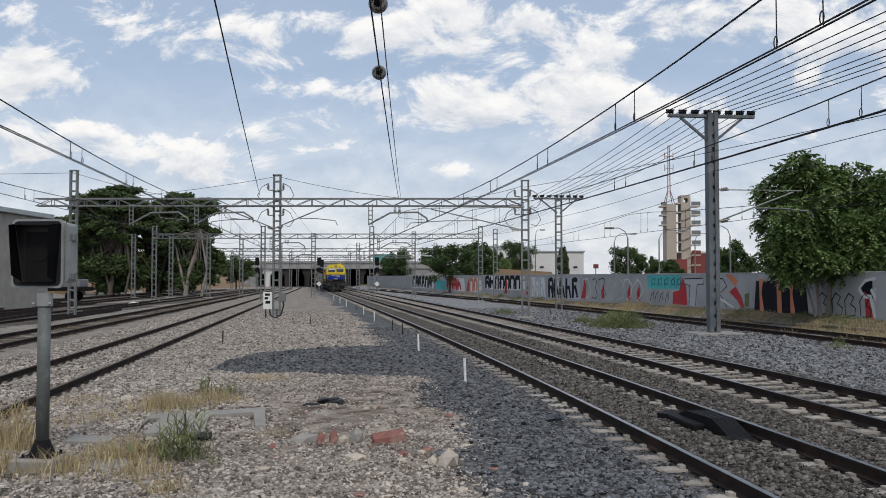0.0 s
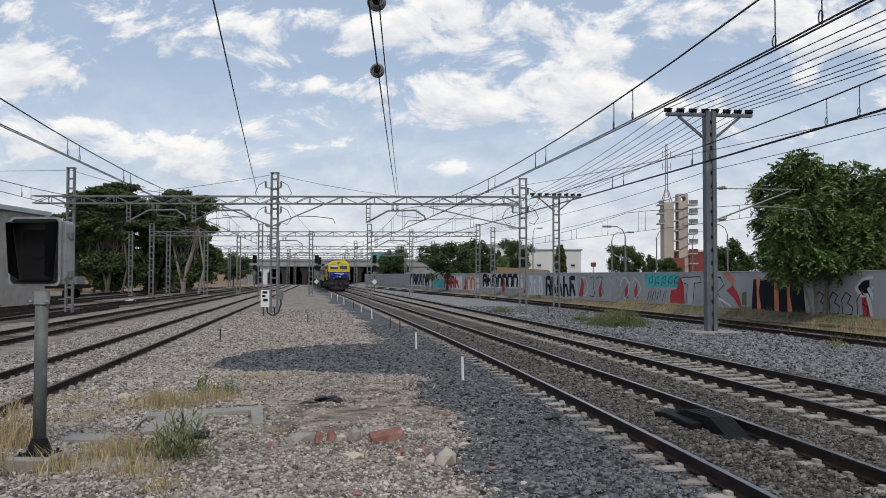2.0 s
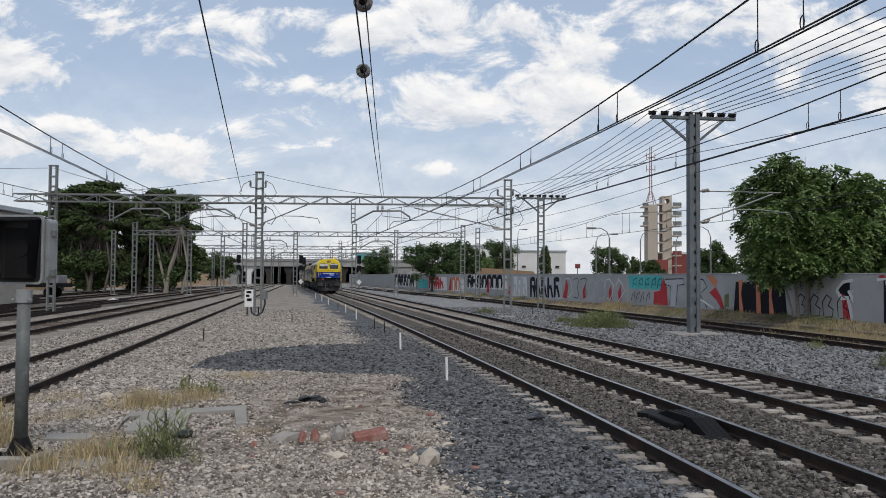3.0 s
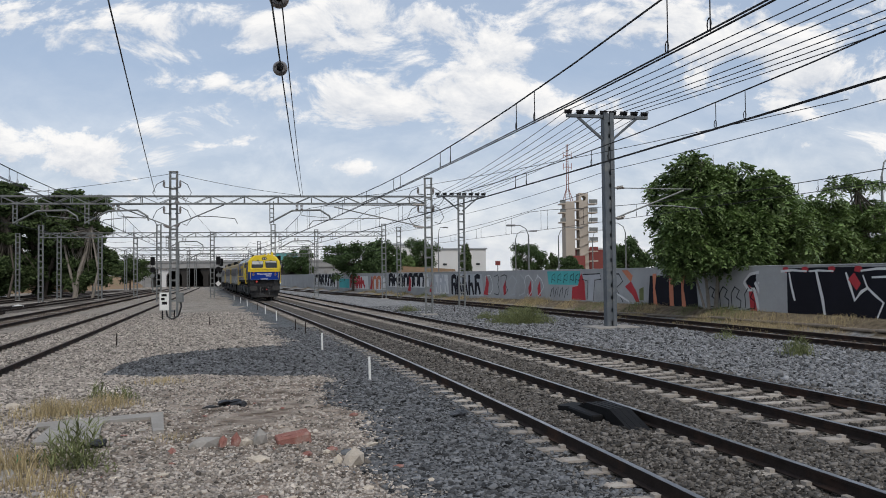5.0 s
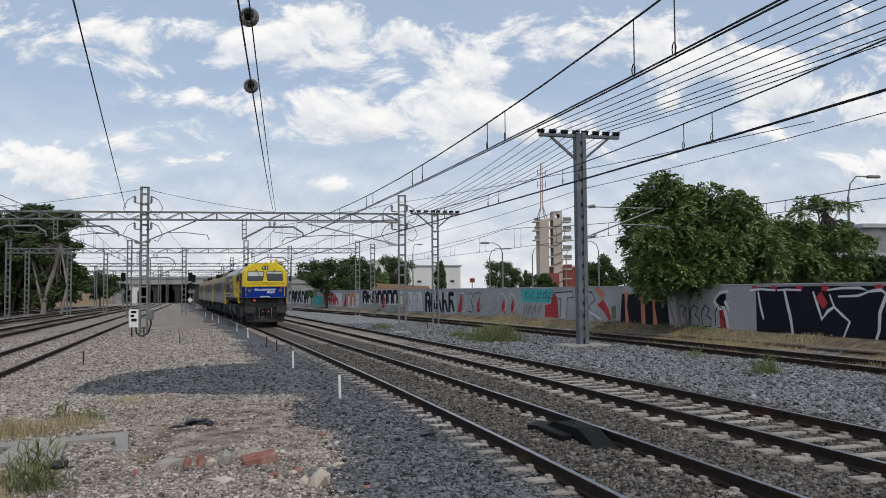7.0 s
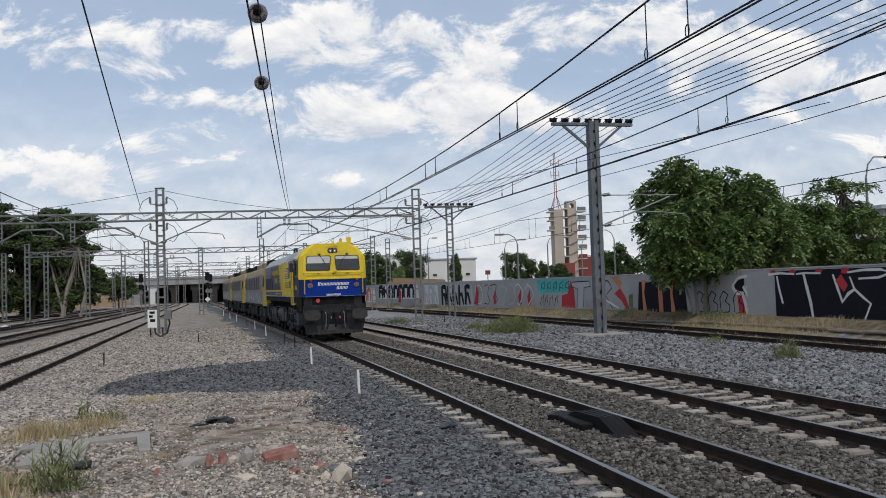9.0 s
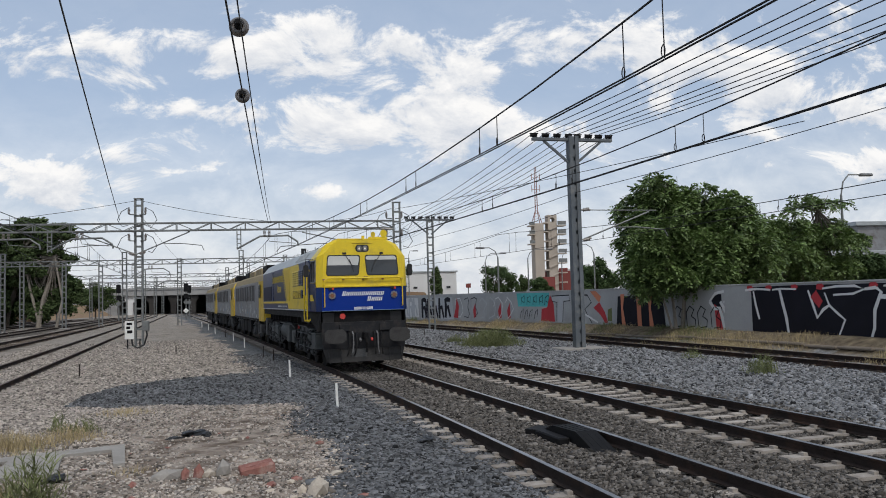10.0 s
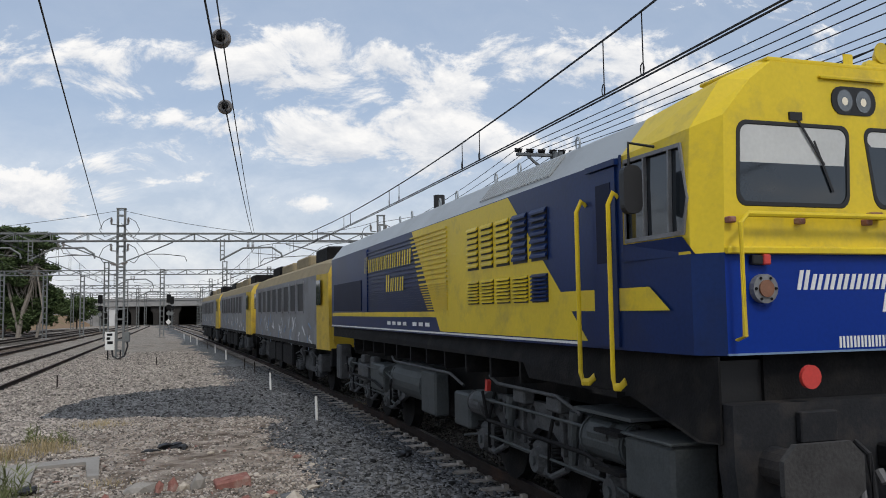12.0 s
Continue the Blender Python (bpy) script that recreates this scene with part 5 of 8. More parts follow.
    # roof details
    for x0 in (-5.5, -8.5, -11.5, -14.5):
        k = B(); box(k, x0 - 1.1, -0.6, 3.94, x0 + 1.1, 0.6, 4.0, 0.03)
        part("roof_hatch", k, M["grey"], body)
        for u in (-1.0, 1.0):
            k = B()
            tube(k, [(x0 + u + 0.06 * math.cos(a), -1.0, 3.88 + 0.06 * math.sin(a)) for a in np.linspace(0, 6.283, 9)], 0.012, 5)
            part("lifting_eye", k, M["grey"], body)
    for i in range(24):
        k = B(); x0 = -6.9 + i * 0.11
        bar(k, (x0, -1.40, 3.53), (x0, -1.21, 3.745), 0.05, 0.02)
        part("roof_slat", k, M["grey"], body)
    k = B(); rod(k, (-13.2, -0.3, 3.95), (-13.2, -0.3, 4.3), 0.11, 12)
    part("exhaust", k, M["black"], body)
    k = B(); box(k, L + 0.3, -0.9, 0.9, -0.6, 0.9, 1.36)
    part("underframe", k, M["under"], t)
    k = B(); box(k, -12.6, -0.85, 0.3, -7.6, 0.85, 1.1, 0.08)
    part("fuel_tank", k, M["under"], t)
    # fit the drawn shell to its true lengths and heights
    for o in t.children_recursive:
        me = o.data
        co = np.empty(len(me.vertices) * 3, np.float32)
        me.vertices.foreach_get("co", co)
        co = co.reshape(-1, 3)
        front = np.interp(co[:, 0], (-0.92, -0.1), (1.0, 0.935))
        co[:, 0] = np.interp(co[:, 0], (-19.6, -14.4, -8.45, -7.35, -4.15, -3.52, -2.58, -2.12, -0.92, 0, 1), (-15.0, -10.7, -5.75, -4.9, -2.42, -1.70, -1.13, -1.02, -0.20, 0, 1))
        co[:, 1] *= front
        co[:, 2] = np.interp(co[:, 2], (0, 0.3, 1.1, 1.36, 2.62, 2.98, 3.66, 4.2, 4.5), (0, 0.42, 1.35, 1.76, 2.49, 2.89, 3.58, 4.18, 4.48))
        me.vertices.foreach_set("co", co.ravel())
        me.update()
    # nose lamps, red lamps, red disc
    for s in (-1, 1):
        k = B()
        rod(k, (0.0, s * 0.97, 2.23), (0.05, s * 0.97, 2.23), 0.105, 18)
        nl = part("marker_lamp", k, M["silver"], cab)
        k = B(); rod(k, (0.04, s * 0.97, 2.23), (0.065, s * 0.97, 2.23), 0.062, 14)
        part("lens", k, M["amber"], nl)
        for q in range(6):
            k = B(); rod(k, (0.05, s * 0.97 + 0.085 * math.cos(q * 1.047), 2.23 + 0.085 * math.sin(q * 1.047)), (0.058, s * 0.97 + 0.085 * math.cos(q * 1.047), 2.23 + 0.085 * math.sin(q * 1.047)), 0.011, 6)
            part("bolt", k, M["under"], nl)
        k = B(); box(k, 0, s * 0.97 - 0.10, 2.40, 0.05, s * 0.97 - 0.01, 2.47, 0.008)
        rl = part("tail_lamp", k, M["black"], cab)
        k = B(); box(k, 0.0, s * 0.97 - 0.007, 2.40, 0.055, s * 0.97 + 0.055, 2.475, 0.008)
        part("red_lens", k, M["red"], rl)
    k = B(); rod(k, (0.10, -0.68, 1.60), (0.13, -0.68, 1.60), 0.085, 16)
    part("red_disc", k, M["red"], t, "faded red disc")
    # lettering on the nose: slanted plain bars in two rows, and a number bar
    for z, y0, n, w, h in ((2.22, -0.66, 11, 0.098, 0.115), (2.05, 0.12, 4, 0.098, 0.115), (1.79, -0.30, 9, 0.055, 0.085)):
        for i in range(n):
            a = y0 + i * w * 1.22
            sl, tall = (0.035, h * (1.25 if i == 0 else 1.0)) if h > 0.1 else (0.0, h)
            for q in (0.0, 0.58 * w):
                k = B()
                prism(k, [(a + q, z), (a + q + 0.34 * w, z), (a + q + 0.34 * w + sl, z + tall), (a + q + sl, z + tall)], "x", -0.001, 0.005)
                part("letter_bar", k, M["white"], cab)
    # studs and rust-stained brackets on the yellow band
    for u in (-1.22, -0.62, 0.0, 0.62, 1.22):
        k = B(); box(k, -0.05, u - 0.03, 2.70, 0.05, u + 0.03, 2.745, 0.008)
        part("band_bracket", k, M["brick"], cab)
    k = B(); box(k, -0.04, 0.02, 2.74, 0.05, 0.14, 2.80, 0.01)
    part("band_lamp", k, M["amber"], cab)
    # nose below the body: buffer beam, buffers, plough, coupling
    k = B(); prism(k, [(-1.26, 0.62), (1.26, 0.62), (1.30, 1.0), (1.30, 1.42), (-1.30, 1.42), (-1.30, 1.0)], "x", -0.12, 0.06)
    part("buffer_beam", k, M["beam"], t, "grey weathered buffer beam")
    k = B(); box(k, -0.6, -1.24, 1.30, -0.16, 1.24, 1.715)
    part("cab_floor", k, M["black"], t)
    for s in (-1, 1):
        k = B()
        rod(k, (0.05, s * 0.98, 1.0), (0.38, s * 0.98, 1.0), 0.13, 14)
        rod(k, (0.38, s * 0.98, 1.0), (0.5, s * 0.98, 1.0), 0.10, 14)
        bf = part("buffer", k, M["beam"], t)
        k = B(); prism(k, [(s * 0.98 + u, v) for u, v in ((-0.32, 0.90), (-0.20, 0.81), (0.20, 0.81), (0.32, 0.90), (0.32, 1.12), (0.22, 1.22), (-0.22, 1.22), (-0.32, 1.12))], "x", 0.5, 0.545)
        bmesh.ops.recalc_face_normals(k, faces=k.faces[:])
        part("buffer_plate", k, M["plough"], bf, "dusty worn buffer plate")
        k = B(); box(k, 0.06, s * 0.62 - 0.16, 1.14, 0.12, s * 0.62 + 0.16, 1.36, 0.01)
        part("jumper_box", k, M["beam"], t)
        for u in (0.28, 0.38, 0.5):
            k = B(); tube(k, [(0.08, s * u, 1.12), (0.2, s * u, 1.05), (0.24, s * u, 0.75), (0.2, s * (u + 0.03), 0.5), (0.12, s * (u + 0.05), 0.42)], 0.022, 7)
            part("brake_hose", k, M["black"] if u != 0.38 else M["hose"], t)
    k = B()
    prism(k, [(-1.16, 0.22), (1.16, 0.22), (1.27, 0.62), (-1.27, 0.62)], "x", -0.02, 0.03)
    prism(k, [(-1.1, 0.215), (1.1, 0.215), (1.2, 0.36), (-1.2, 0.36)], "x", 0.03, 0.09)
    part("snow_plough", k, M["plough"], t, "dusty grey plough plate")
    for u in (-1.12, -0.75, 0.75, 1.12):
        k = B(); tube(k, [(0.10, u, 0.62), (0.14, u, 0.45), (0.12, u + 0.04, 0.2)], 0.025, 7)
        part("guard_iron", k, M["plough"], t)
    for u, m in ((-0.16, "hose"), (0.2, "red"), (0.9, "red")):
        k = B(); rod(k, (0.16, u, 0.92), (0.22, u, 0.84), 0.035, 8)
        part("hose_cock", k, M[m], t)
    k = B(); prism(k, [(-0.42, 0.32), (0.05, 0.32), (0.08, 0.60), (-0.40, 0.60)], "x", 0.03, 0.07)
    part("plough_patch", k, M["bogie"], t)
    k = B(); box(k, 0.05, -0.07, 0.92, 0.32, 0.07, 1.1, 0.02)
    tube(k, [(0.3, 0, 1.0), (0.36, 0, 0.8), (0.32, 0, 0.5)], 0.04, 8)
    part("coupling_hook", k, M["under"], t)
    wheels = []
    for s in (-1, 1):
        def block(name, x0, x1, z0, z1, ya, yb, m, bev=0.03):
            return part(name, box(B(), x0, min(s * ya, s * yb), z0, x1, max(s * ya, s * yb), z1, bev), M[m], t)

        def drum(name, x0, x1, y, z, r, m, label=""):
            k = rod(B(), (x0, s * y, z), (x1, s * y, z), r, 18)
            for e in (x0 + 0.03, x1 - 0.05):
                rod(k, (e, s * y, z), (e + 0.02, s * y, z), r + 0.012, 18)
            return part(name, k, M[m], t, label)
        cb = block("equipment_case", -1.22, -0.52, 0.58, 1.06, 1.0, 1.42, "gear_box")
        part("case_lid", box(B(), -1.24, min(s * 0.98, s * 1.44), 1.062, -0.50, max(s * 0.98, s * 1.44), 1.085, 0.006), M["gear_box"], cb)
        drum("air_tank", -2.05, -1.28, 1.22, 0.93, 0.19, "gear_box", "small dusty air tank above the bogie")
        k = prism(B(), [(-2.12, 1.17), (-1.10, 1.17), (-1.10, 1.20), (-2.12, 1.20)], "y", min(s * 1.0, s * 1.42), max(s * 1.0, s * 1.42))
        part("cover_plate", k, M["gear_box"], t)
        block("filter_case", -5.72, -5.12, 0.58, 1.03, 1.1, 1.40, "gear_box")
        drum("brake_cylinder", -5.14, -4.66, 1.27, 0.93, 0.15, "bogie")
        k = bar(B(), (-4.72, s * 1.3, 1.02), (-4.66, s * 1.3, 1.24), 0.05, 0.07)
        part("cock_handle", k, M["red"], t, "faded red cock handle")
        block("end_plate", -7.46, -6.72, 0.55, 1.20, 1.12, 1.36, "gear_box")
        drum("air_tank", -9.62, -7.60, 1.02, 0.92, 0.31, "gear_box", "long dark grey air tank under the body")
        block("battery_case", -10.95, -9.85, 0.62, 1.12, 1.0, 1.38, "gear_box")
        block("battery_case", -12.05, -11.2, 0.70, 1.05, 1.1, 1.40, "bogie")
        block("rear_step", -14.6, -14.1, 0.55, 1.35, 1.1, 1.38, "bogie")
        for x0, x1 in ((-9.5, -5.6), (-4.6, -2.2)):
            k = tube(B(), [(x0, s * 1.30, 1.30), (x0 + 0.4, s * 1.36, 1.24), (x1 - 0.4, s * 1.36, 1.24), (x1, s * 1.3, 1.1)], 0.02, 6)
            part("air_pipe", k, M["bogie"], t)
        for x in np.arange(-12.5, -3.4, 0.9):
            block("body_bracket", float(x), float(x) + 0.06, 1.30, 1.55, 0.9, 1.38, "under", 0.0)
    for xc in (-3.2, -11.4):
        ax = (xc - 1.6, xc, xc + 1.6)
        plated_bogie(t, xc, ax, "dusty grey three-axle bogie frame")
        wheels += [wheelset(t, a) for a in ax]
    return t, wheels


def old_locomotive(label, side, seed):
    """A withdrawn electric locomotive, towed: grey sides with a row of windows, yellow ends."""
    t = empty("electric_locomotive", pose(0, 0, 0), label, "locomotive", "towed locomotives")
    L = -17.0
    b = B()
    sec = [(-1.45, 1.15), (-1.45, 3.1), (-1.3, 3.4), (-0.9, 3.58), (0, 3.65), (0.9, 3.58), (1.3, 3.4), (1.45, 3.1), (1.45, 1.15)]
    rings = [[b.verts.new((x, y, z)) for y, z in sec] for x in (L + 1.5, -1.5)]
    for i in range(8):
        f = b.faces.new((rings[0][i], rings[0][i + 1], rings[1][i + 1], rings[1][i]))
        f.material_index = 0 if i in (0, 7) else 1
    b.faces.new((rings[0][0], rings[1][0], rings[1][8], rings[0][8]))
    body = part("body", b, [side, M["rooftan"]], t)
    for e, s in ((0.0, 1), (L, -1)):
        b = B()
        bk = [(e - s * 1.5, y, z) for y, z in sec]
        ft = [(e - s * (0.35 if z < 2.4 else 0.35 + 0.25 * (z - 2.4)), y * (0.92 if abs(y) > 1.2 else 0.96), z - (0.03 if z > 3.3 else 0)) for y, z in sec]
        R0, R1 = [b.verts.new(p) for p in bk], [b.verts.new(p) for p in ft]
        for i in range(8):
            f = b.faces.new((R0[i], R0[i + 1], R1[i + 1], R1[i]))
            f.material_index = 0 if i in (0, 7) else 1
        b.faces.new(R1)
        bmesh.ops.recalc_face_normals(b, faces=b.faces[:])
        cab = part("cab", b, [M["oldyellow"], M["rooftan"]], t, "weathered yellow cab end")
        for u in (-1, 1):
            k = B()
            xx = e - s * 0.42
            prism(k, rounded(u * 0.62 - 0.48, 2.45, u * 0.62 + 0.48, 3.1, 0.06), "x", min(xx, xx + s * 0.03), max(xx, xx + s * 0.03))
            bmesh.ops.recalc_face_normals(k, faces=k.faces[:])
            part("windscreen", k, M["glass"], cab)
            k = B(); prism(k, rounded(e - s * 1.25 - 0.3, 2.3, e - s * 1.25 + 0.3, 2.95, 0.05), "y", min(u * 1.445, u * 1.455), max(u * 1.445, u * 1.455))
            part("cab_window", k, M["glass"], cab)
            k = B(); rod(k, (e - s * 0.3, u * 0.9, 1.0), (e + s * 0.25, u * 0.9, 1.0), 0.11, 12); rod(k, (e + s * 0.25, u * 0.9, 1.0), (e + s * 0.3, u * 0.9, 1.0), 0.25, 12)
            part("buffer", k, M["under"], t)
            k = B(); tube(k, [(e - s * 0.3, u * 1.2, 1.3), (e - s * 0.26, u * 1.25, 1.4), (e - s * 0.26, u * 1.25, 2.6)], 0.02, 6)
            part("handrail", k, M["oldyellow"], cab)
        k = B(); tube(k, [(e - s * 0.3, 0.5, 2.2), (e + s * 0.05, 0.45, 2.0), (e - s * 0.1, 0.6, 1.4), (e - s * 0.3, 0.8, 1.5)], 0.035, 6)
        part("jumper_cable", k, M["black"], cab)
        k = B(); box(k, e - s * 0.35 - 0.1, -1.3, 0.75, e - s * 0.35 + 0.1, 1.3, 1.2, 0.02)
        part("buffer_beam", k, M["under"], t)
    for s in (-1, 1):
        y = s * 1.45
        for i in range(8):
            x0 = -14.4 + i * 1.42
            k = B(); prism(k, rounded(x0, 2.15, x0 + 1.0, 2.95, 0.06), "y", min(y, y + s * 0.012), max(y, y + s * 0.012))
            bmesh.ops.recalc_face_normals(k, faces=k.faces[:])
            w = part("side_window", k, M["grimeglass"], body)
            k = B()
            frame_ring(k, [(u, y, v) for u, v in rounded(x0 - 0.06, 2.09, x0 + 1.06, 3.01, 0.08)], [(u, y, v) for u, v in rounded(x0, 2.15, x0 + 1.0, 2.95, 0.06)], (0, s * 0.025, 0))
            part("frame", k, side, w)
        rg = random.Random(5 + seed)
        for i in range(26):
            a, z = rg.uniform(-14.6, -2.4), rg.uniform(1.25, 1.95)
            pts = [(a + rg.uniform(-0.3, 0.3), z + rg.uniform(-0.25, 0.25)) for _ in range(4)]
            k = B()
            for q, r in zip(pts, pts[1:]):
                bar(k, (q[0], y + s * 0.004, q[1]), (r[0], y + s * 0.004, r[1]), 0.004, 0.06, (0, 0, 1) if abs(q[0] - r[0]) > abs(q[1] - r[1]) else (1, 0, 0))
            part("graffiti_stroke", k, rg.choice([M["graf_white"], M["graf_grey"], M["steelblue"]]), body)
        k = B(); lo, hi = y, y + s * 0.03
        box(k, -15.4, min(lo, hi), 1.16, -1.6, max(lo, hi), 1.26)
        part("sole_strip", k, M["under"], body)
        for x0, x1 in ((-11.5, -9.8), (-9.6, -8.2), (-7.9, -5.9)):
            k = B(); box(k, x0, min(y - s * 0.4, y - s * 0.05), 0.45, x1, max(y - s * 0.4, y - s * 0.05), 1.1, 0.04)
            part("underframe_box", k, M["under"], t)
    k = B(); box(k, L + 0.5, -1.0, 0.75, -0.5, 1.0, 1.15)
    part("underframe", k, M["under"], t)
    for x0, w, h in ((-13.5, 2.0, 0.35), (-10.6, 2.6, 0.3), (-7.2, 2.4, 0.34), (-3.9, 1.8, 0.4)):
        k = B(); box(k, x0 - w / 2, -0.85, 3.55, x0 + w / 2, 0.85, 3.6 + h, 0.06)
        part("roof_box", k, M["rooftan"] if h < 0.35 else M["under"], body)
    for xc in (-3.7, -13.3):
        bogie(t, xc, (xc - 1.6, xc + 1.6), "grimy bogie frame")
        for a in (xc - 1.6, xc + 1.6):
            wheelset(t, a)
    return t


def glow(name, col, strength):
    m = bpy.data.materials.new(name)
    m.use_nodes = True
    b = m.node_tree.nodes["Principled BSDF"]
    b.inputs["Base Color"].default_value = (*col, 1)
    b.inputs["Emission Color"].default_value = (*col, 1)
    b.inputs["Emission Strength"].default_value = strength
    return m


M["lamp"] = glow("lit_headlamp", (0.55, 0.50, 0.40), 0.35)
M["steelblue"] = mat("pale_blue_paint", (0.16, 0.24, 0.36), 0.5, 0, 0.15, 2, 30, 0.02)
M["lens"] = mat("headlamp_glass", (0.22, 0.22, 0.21), 0.12, 0.7, 0.2, 20, 60, 0)
M["amber"] = mat("amber_lens", (0.20, 0.09, 0.05), 0.2, 0, 0.2, 20, 60, 0)
M["black_blue"] = mat("near_black_blue", (0.006, 0.010, 0.035), 0.5, 0, 0.2, 2, 30, 0.02, spec=0.12)
M["grimeglass"] = mat("grimy_window", (0.018, 0.019, 0.022), 0.55, 0, 0.3, 2, 30, 0.02, stain=(0.08, 0.075, 0.07), stain_amt=0.5, spec=0.3)
M["graf_black"] = mat("graffiti_black", (0.012, 0.012, 0.018), 0.7, 0, 0.3, 1, 30, 0.05, world_space=True)
M["graf_white"] = mat("graffiti_white", (0.62, 0.63, 0.64), 0.8, 0, 0.1, 1, 30, 0.05, world_space=True)
M["graf_teal"] = mat("graffiti_teal", (0.09, 0.42, 0.43), 0.8, 0, 0.2, 1, 30, 0.05, world_space=True)
M["graf_red"] = mat("graffiti_red", (0.42, 0.05, 0.06), 0.8, 0, 0.2, 1, 30, 0.05, world_space=True)
M["graf_orange"] = mat("graffiti_orange", (0.52, 0.20, 0.12), 0.8, 0, 0.2, 1, 30, 0.05, world_space=True)
M["graf_grey"] = mat("graffiti_silver", (0.42, 0.44, 0.47), 0.7, 0, 0.15, 1, 30, 0.05, world_space=True)
M["tower"] = mat("tower_concrete", (0.42, 0.37, 0.32), 0.9, 0, 0.12, 0.2, 5, 0.1)
M["tower_red"] = mat("red_brick_panel", (0.20, 0.06, 0.055), 0.8, 0, 0.15, 0.3, 5, 0.1)
M["antenna"] = mat("faded_red_white_steel", (0.34, 0.20, 0.18), 0.7, 0.1, 0.3, 0.5, 5, 0)
M["offwhite"] = mat("offwhite_render", (0.60, 0.60, 0.60), 0.85, 0, 0.08, 0.2, 5, 0.05)
M["brown_wall"] = mat("brown_render", (0.22, 0.16, 0.125), 0.9, 0, 0.15, 0.4, 10, 0.1)
M["bridge"] = mat("bridge_concrete", (0.30, 0.30, 0.30), 0.9, 0, 0.2, 0.3, 6, 0.2, stain=(0.14, 0.13, 0.12), stain_amt=0.6, stain_scale=0.5)
# near-black concrete: the shade under the overpass deck put into the colour
M["deck_shade"] = mat("deck_shade_concrete", (0.045, 0.042, 0.04), 0.95, 0, 0.3, 0.4, 6, 0.2)
M["stone_track"] = mat("ballast_brown", (0.118, 0.109, 0.100), 0.9, 0, 0.25, 3, 50, 0.3, rand=0.85, island=True, world_space=True)
M["kerb"] = mat("dirty_kerb", (0.20, 0.17, 0.14), 0.95, 0, 0.3, 2, 40, 0.5, stain=(0.12, 0.10, 0.07), stain_amt=0.8)
M["earth"] = mat("bare_earth_bank", (0.26, 0.18, 0.12), 0.95, 0, 0.25, 0.6, 8, 0.4, world_space=True, stain=(0.12, 0.13, 0.06), stain_amt=0.8, stain_scale=0.6)
M["steelgrey"] = mat("signal_grey", (0.27, 0.285, 0.29), 0.5, 0.2, 0.15, 5, 40, 0.05, stain=(0.2, 0.16, 0.12), stain_amt=0.4, stain_scale=6)
M["postgrey"] = mat("post_galvanised", (0.135, 0.145, 0.142), 0.6, 0.25, 0.2, 6, 50, 0.08, stain=(0.30, 0.31, 0.31), stain_amt=0.5, stain_scale=8)

ground()
track(line_a, -30, 185, "main line track, concrete sleepers in dark ballast", SLEEPER, 260)
track(line_b, -30, 185, "second main line track, concrete sleepers in dark ballast", SLEEPER, 260)
track(line_c, -25, 150, "rusty siding track along the graffiti wall", TIMBER, 180, "rail_dull")
track(line_d, -20, 170, "siding track in pale tan gravel", SLEEPER, 220, "rail_dull")
track(line_e, -20, 170, "siding track in pale tan gravel", TIMBER, 200, "rail_dull")
track(line_f, -10, 150, "rusty yard track in pale gravel", TIMBER, 120, "rail_dull", pieces_from=20)
track(line_g, 0, 140, "rusty yard track in pale gravel", TIMBER, 100, "rail_dull", pieces_from=25)
track(line_h, 10, 130, "rusty yard track beside the tree bank", TIMBER, 60, "rail_dull", pieces_from=35)

# gantries and masts
mast(-9.25, 45.4, 7.75, "grey lattice mast carrying the long gantry")
mast(4.5, 44.6, 7.35, "grey lattice mast carrying the long gantry")
mast(-20.6, 45.4, 8.0, "grey lattice mast at the end of the gantry")
gantry(45.1, -22.5, 4.4, 6.22, "grey lattice gantry beam across the sidings")
for gy, xa, xb, gz in ((76, -27, 3.5, 5.9), (108.5, -32, -1, 5.7), (139, -36, -6, 5.6), (168, -40, -10, 5.5)):
    gantry(gy, xa, xb, gz, "distant grey lattice gantry beam")
    for k in range(4):
        mast(xa + (xb - xa) * k / 3, gy + 0.3, gz + 0.9, "distant grey lattice mast")
for mx, my, mz in ((5.0, 78, 6.6), (-3.2, 89, 7.0), (-33, 87, 6.6), (-29, 87, 6.6), (-25, 87, 6.5), (-22.5, 91, 6.4), (-13.5, 85, 6.6)):
    mast(mx, my, mz, "grey lattice catenary mast beside the track")
cantilever(4.4, 44.2, 4.72, -5.6, "bracket arm reaching over the main line")
cantilever(-9.25, 45.0, 4.85, -3.2, "bracket arm reaching over the siding")
cantilever(-9.25, 45.0, 4.9, 3.0, "bracket arm under the gantry")
feeder_pole(10.52, 31.8, 8.52, 3.5, "tall grey steel feeder pole with eight-insulator crossarm", 6)
feeder_pole(8.0, 56.4, 7.66, 3.5, "grey lattice feeder pole with crossarm", 6, False)
cantilever(10.72, 31.8, 4.35, 3.3, "thin bracket arm reaching over the siding by the wall")

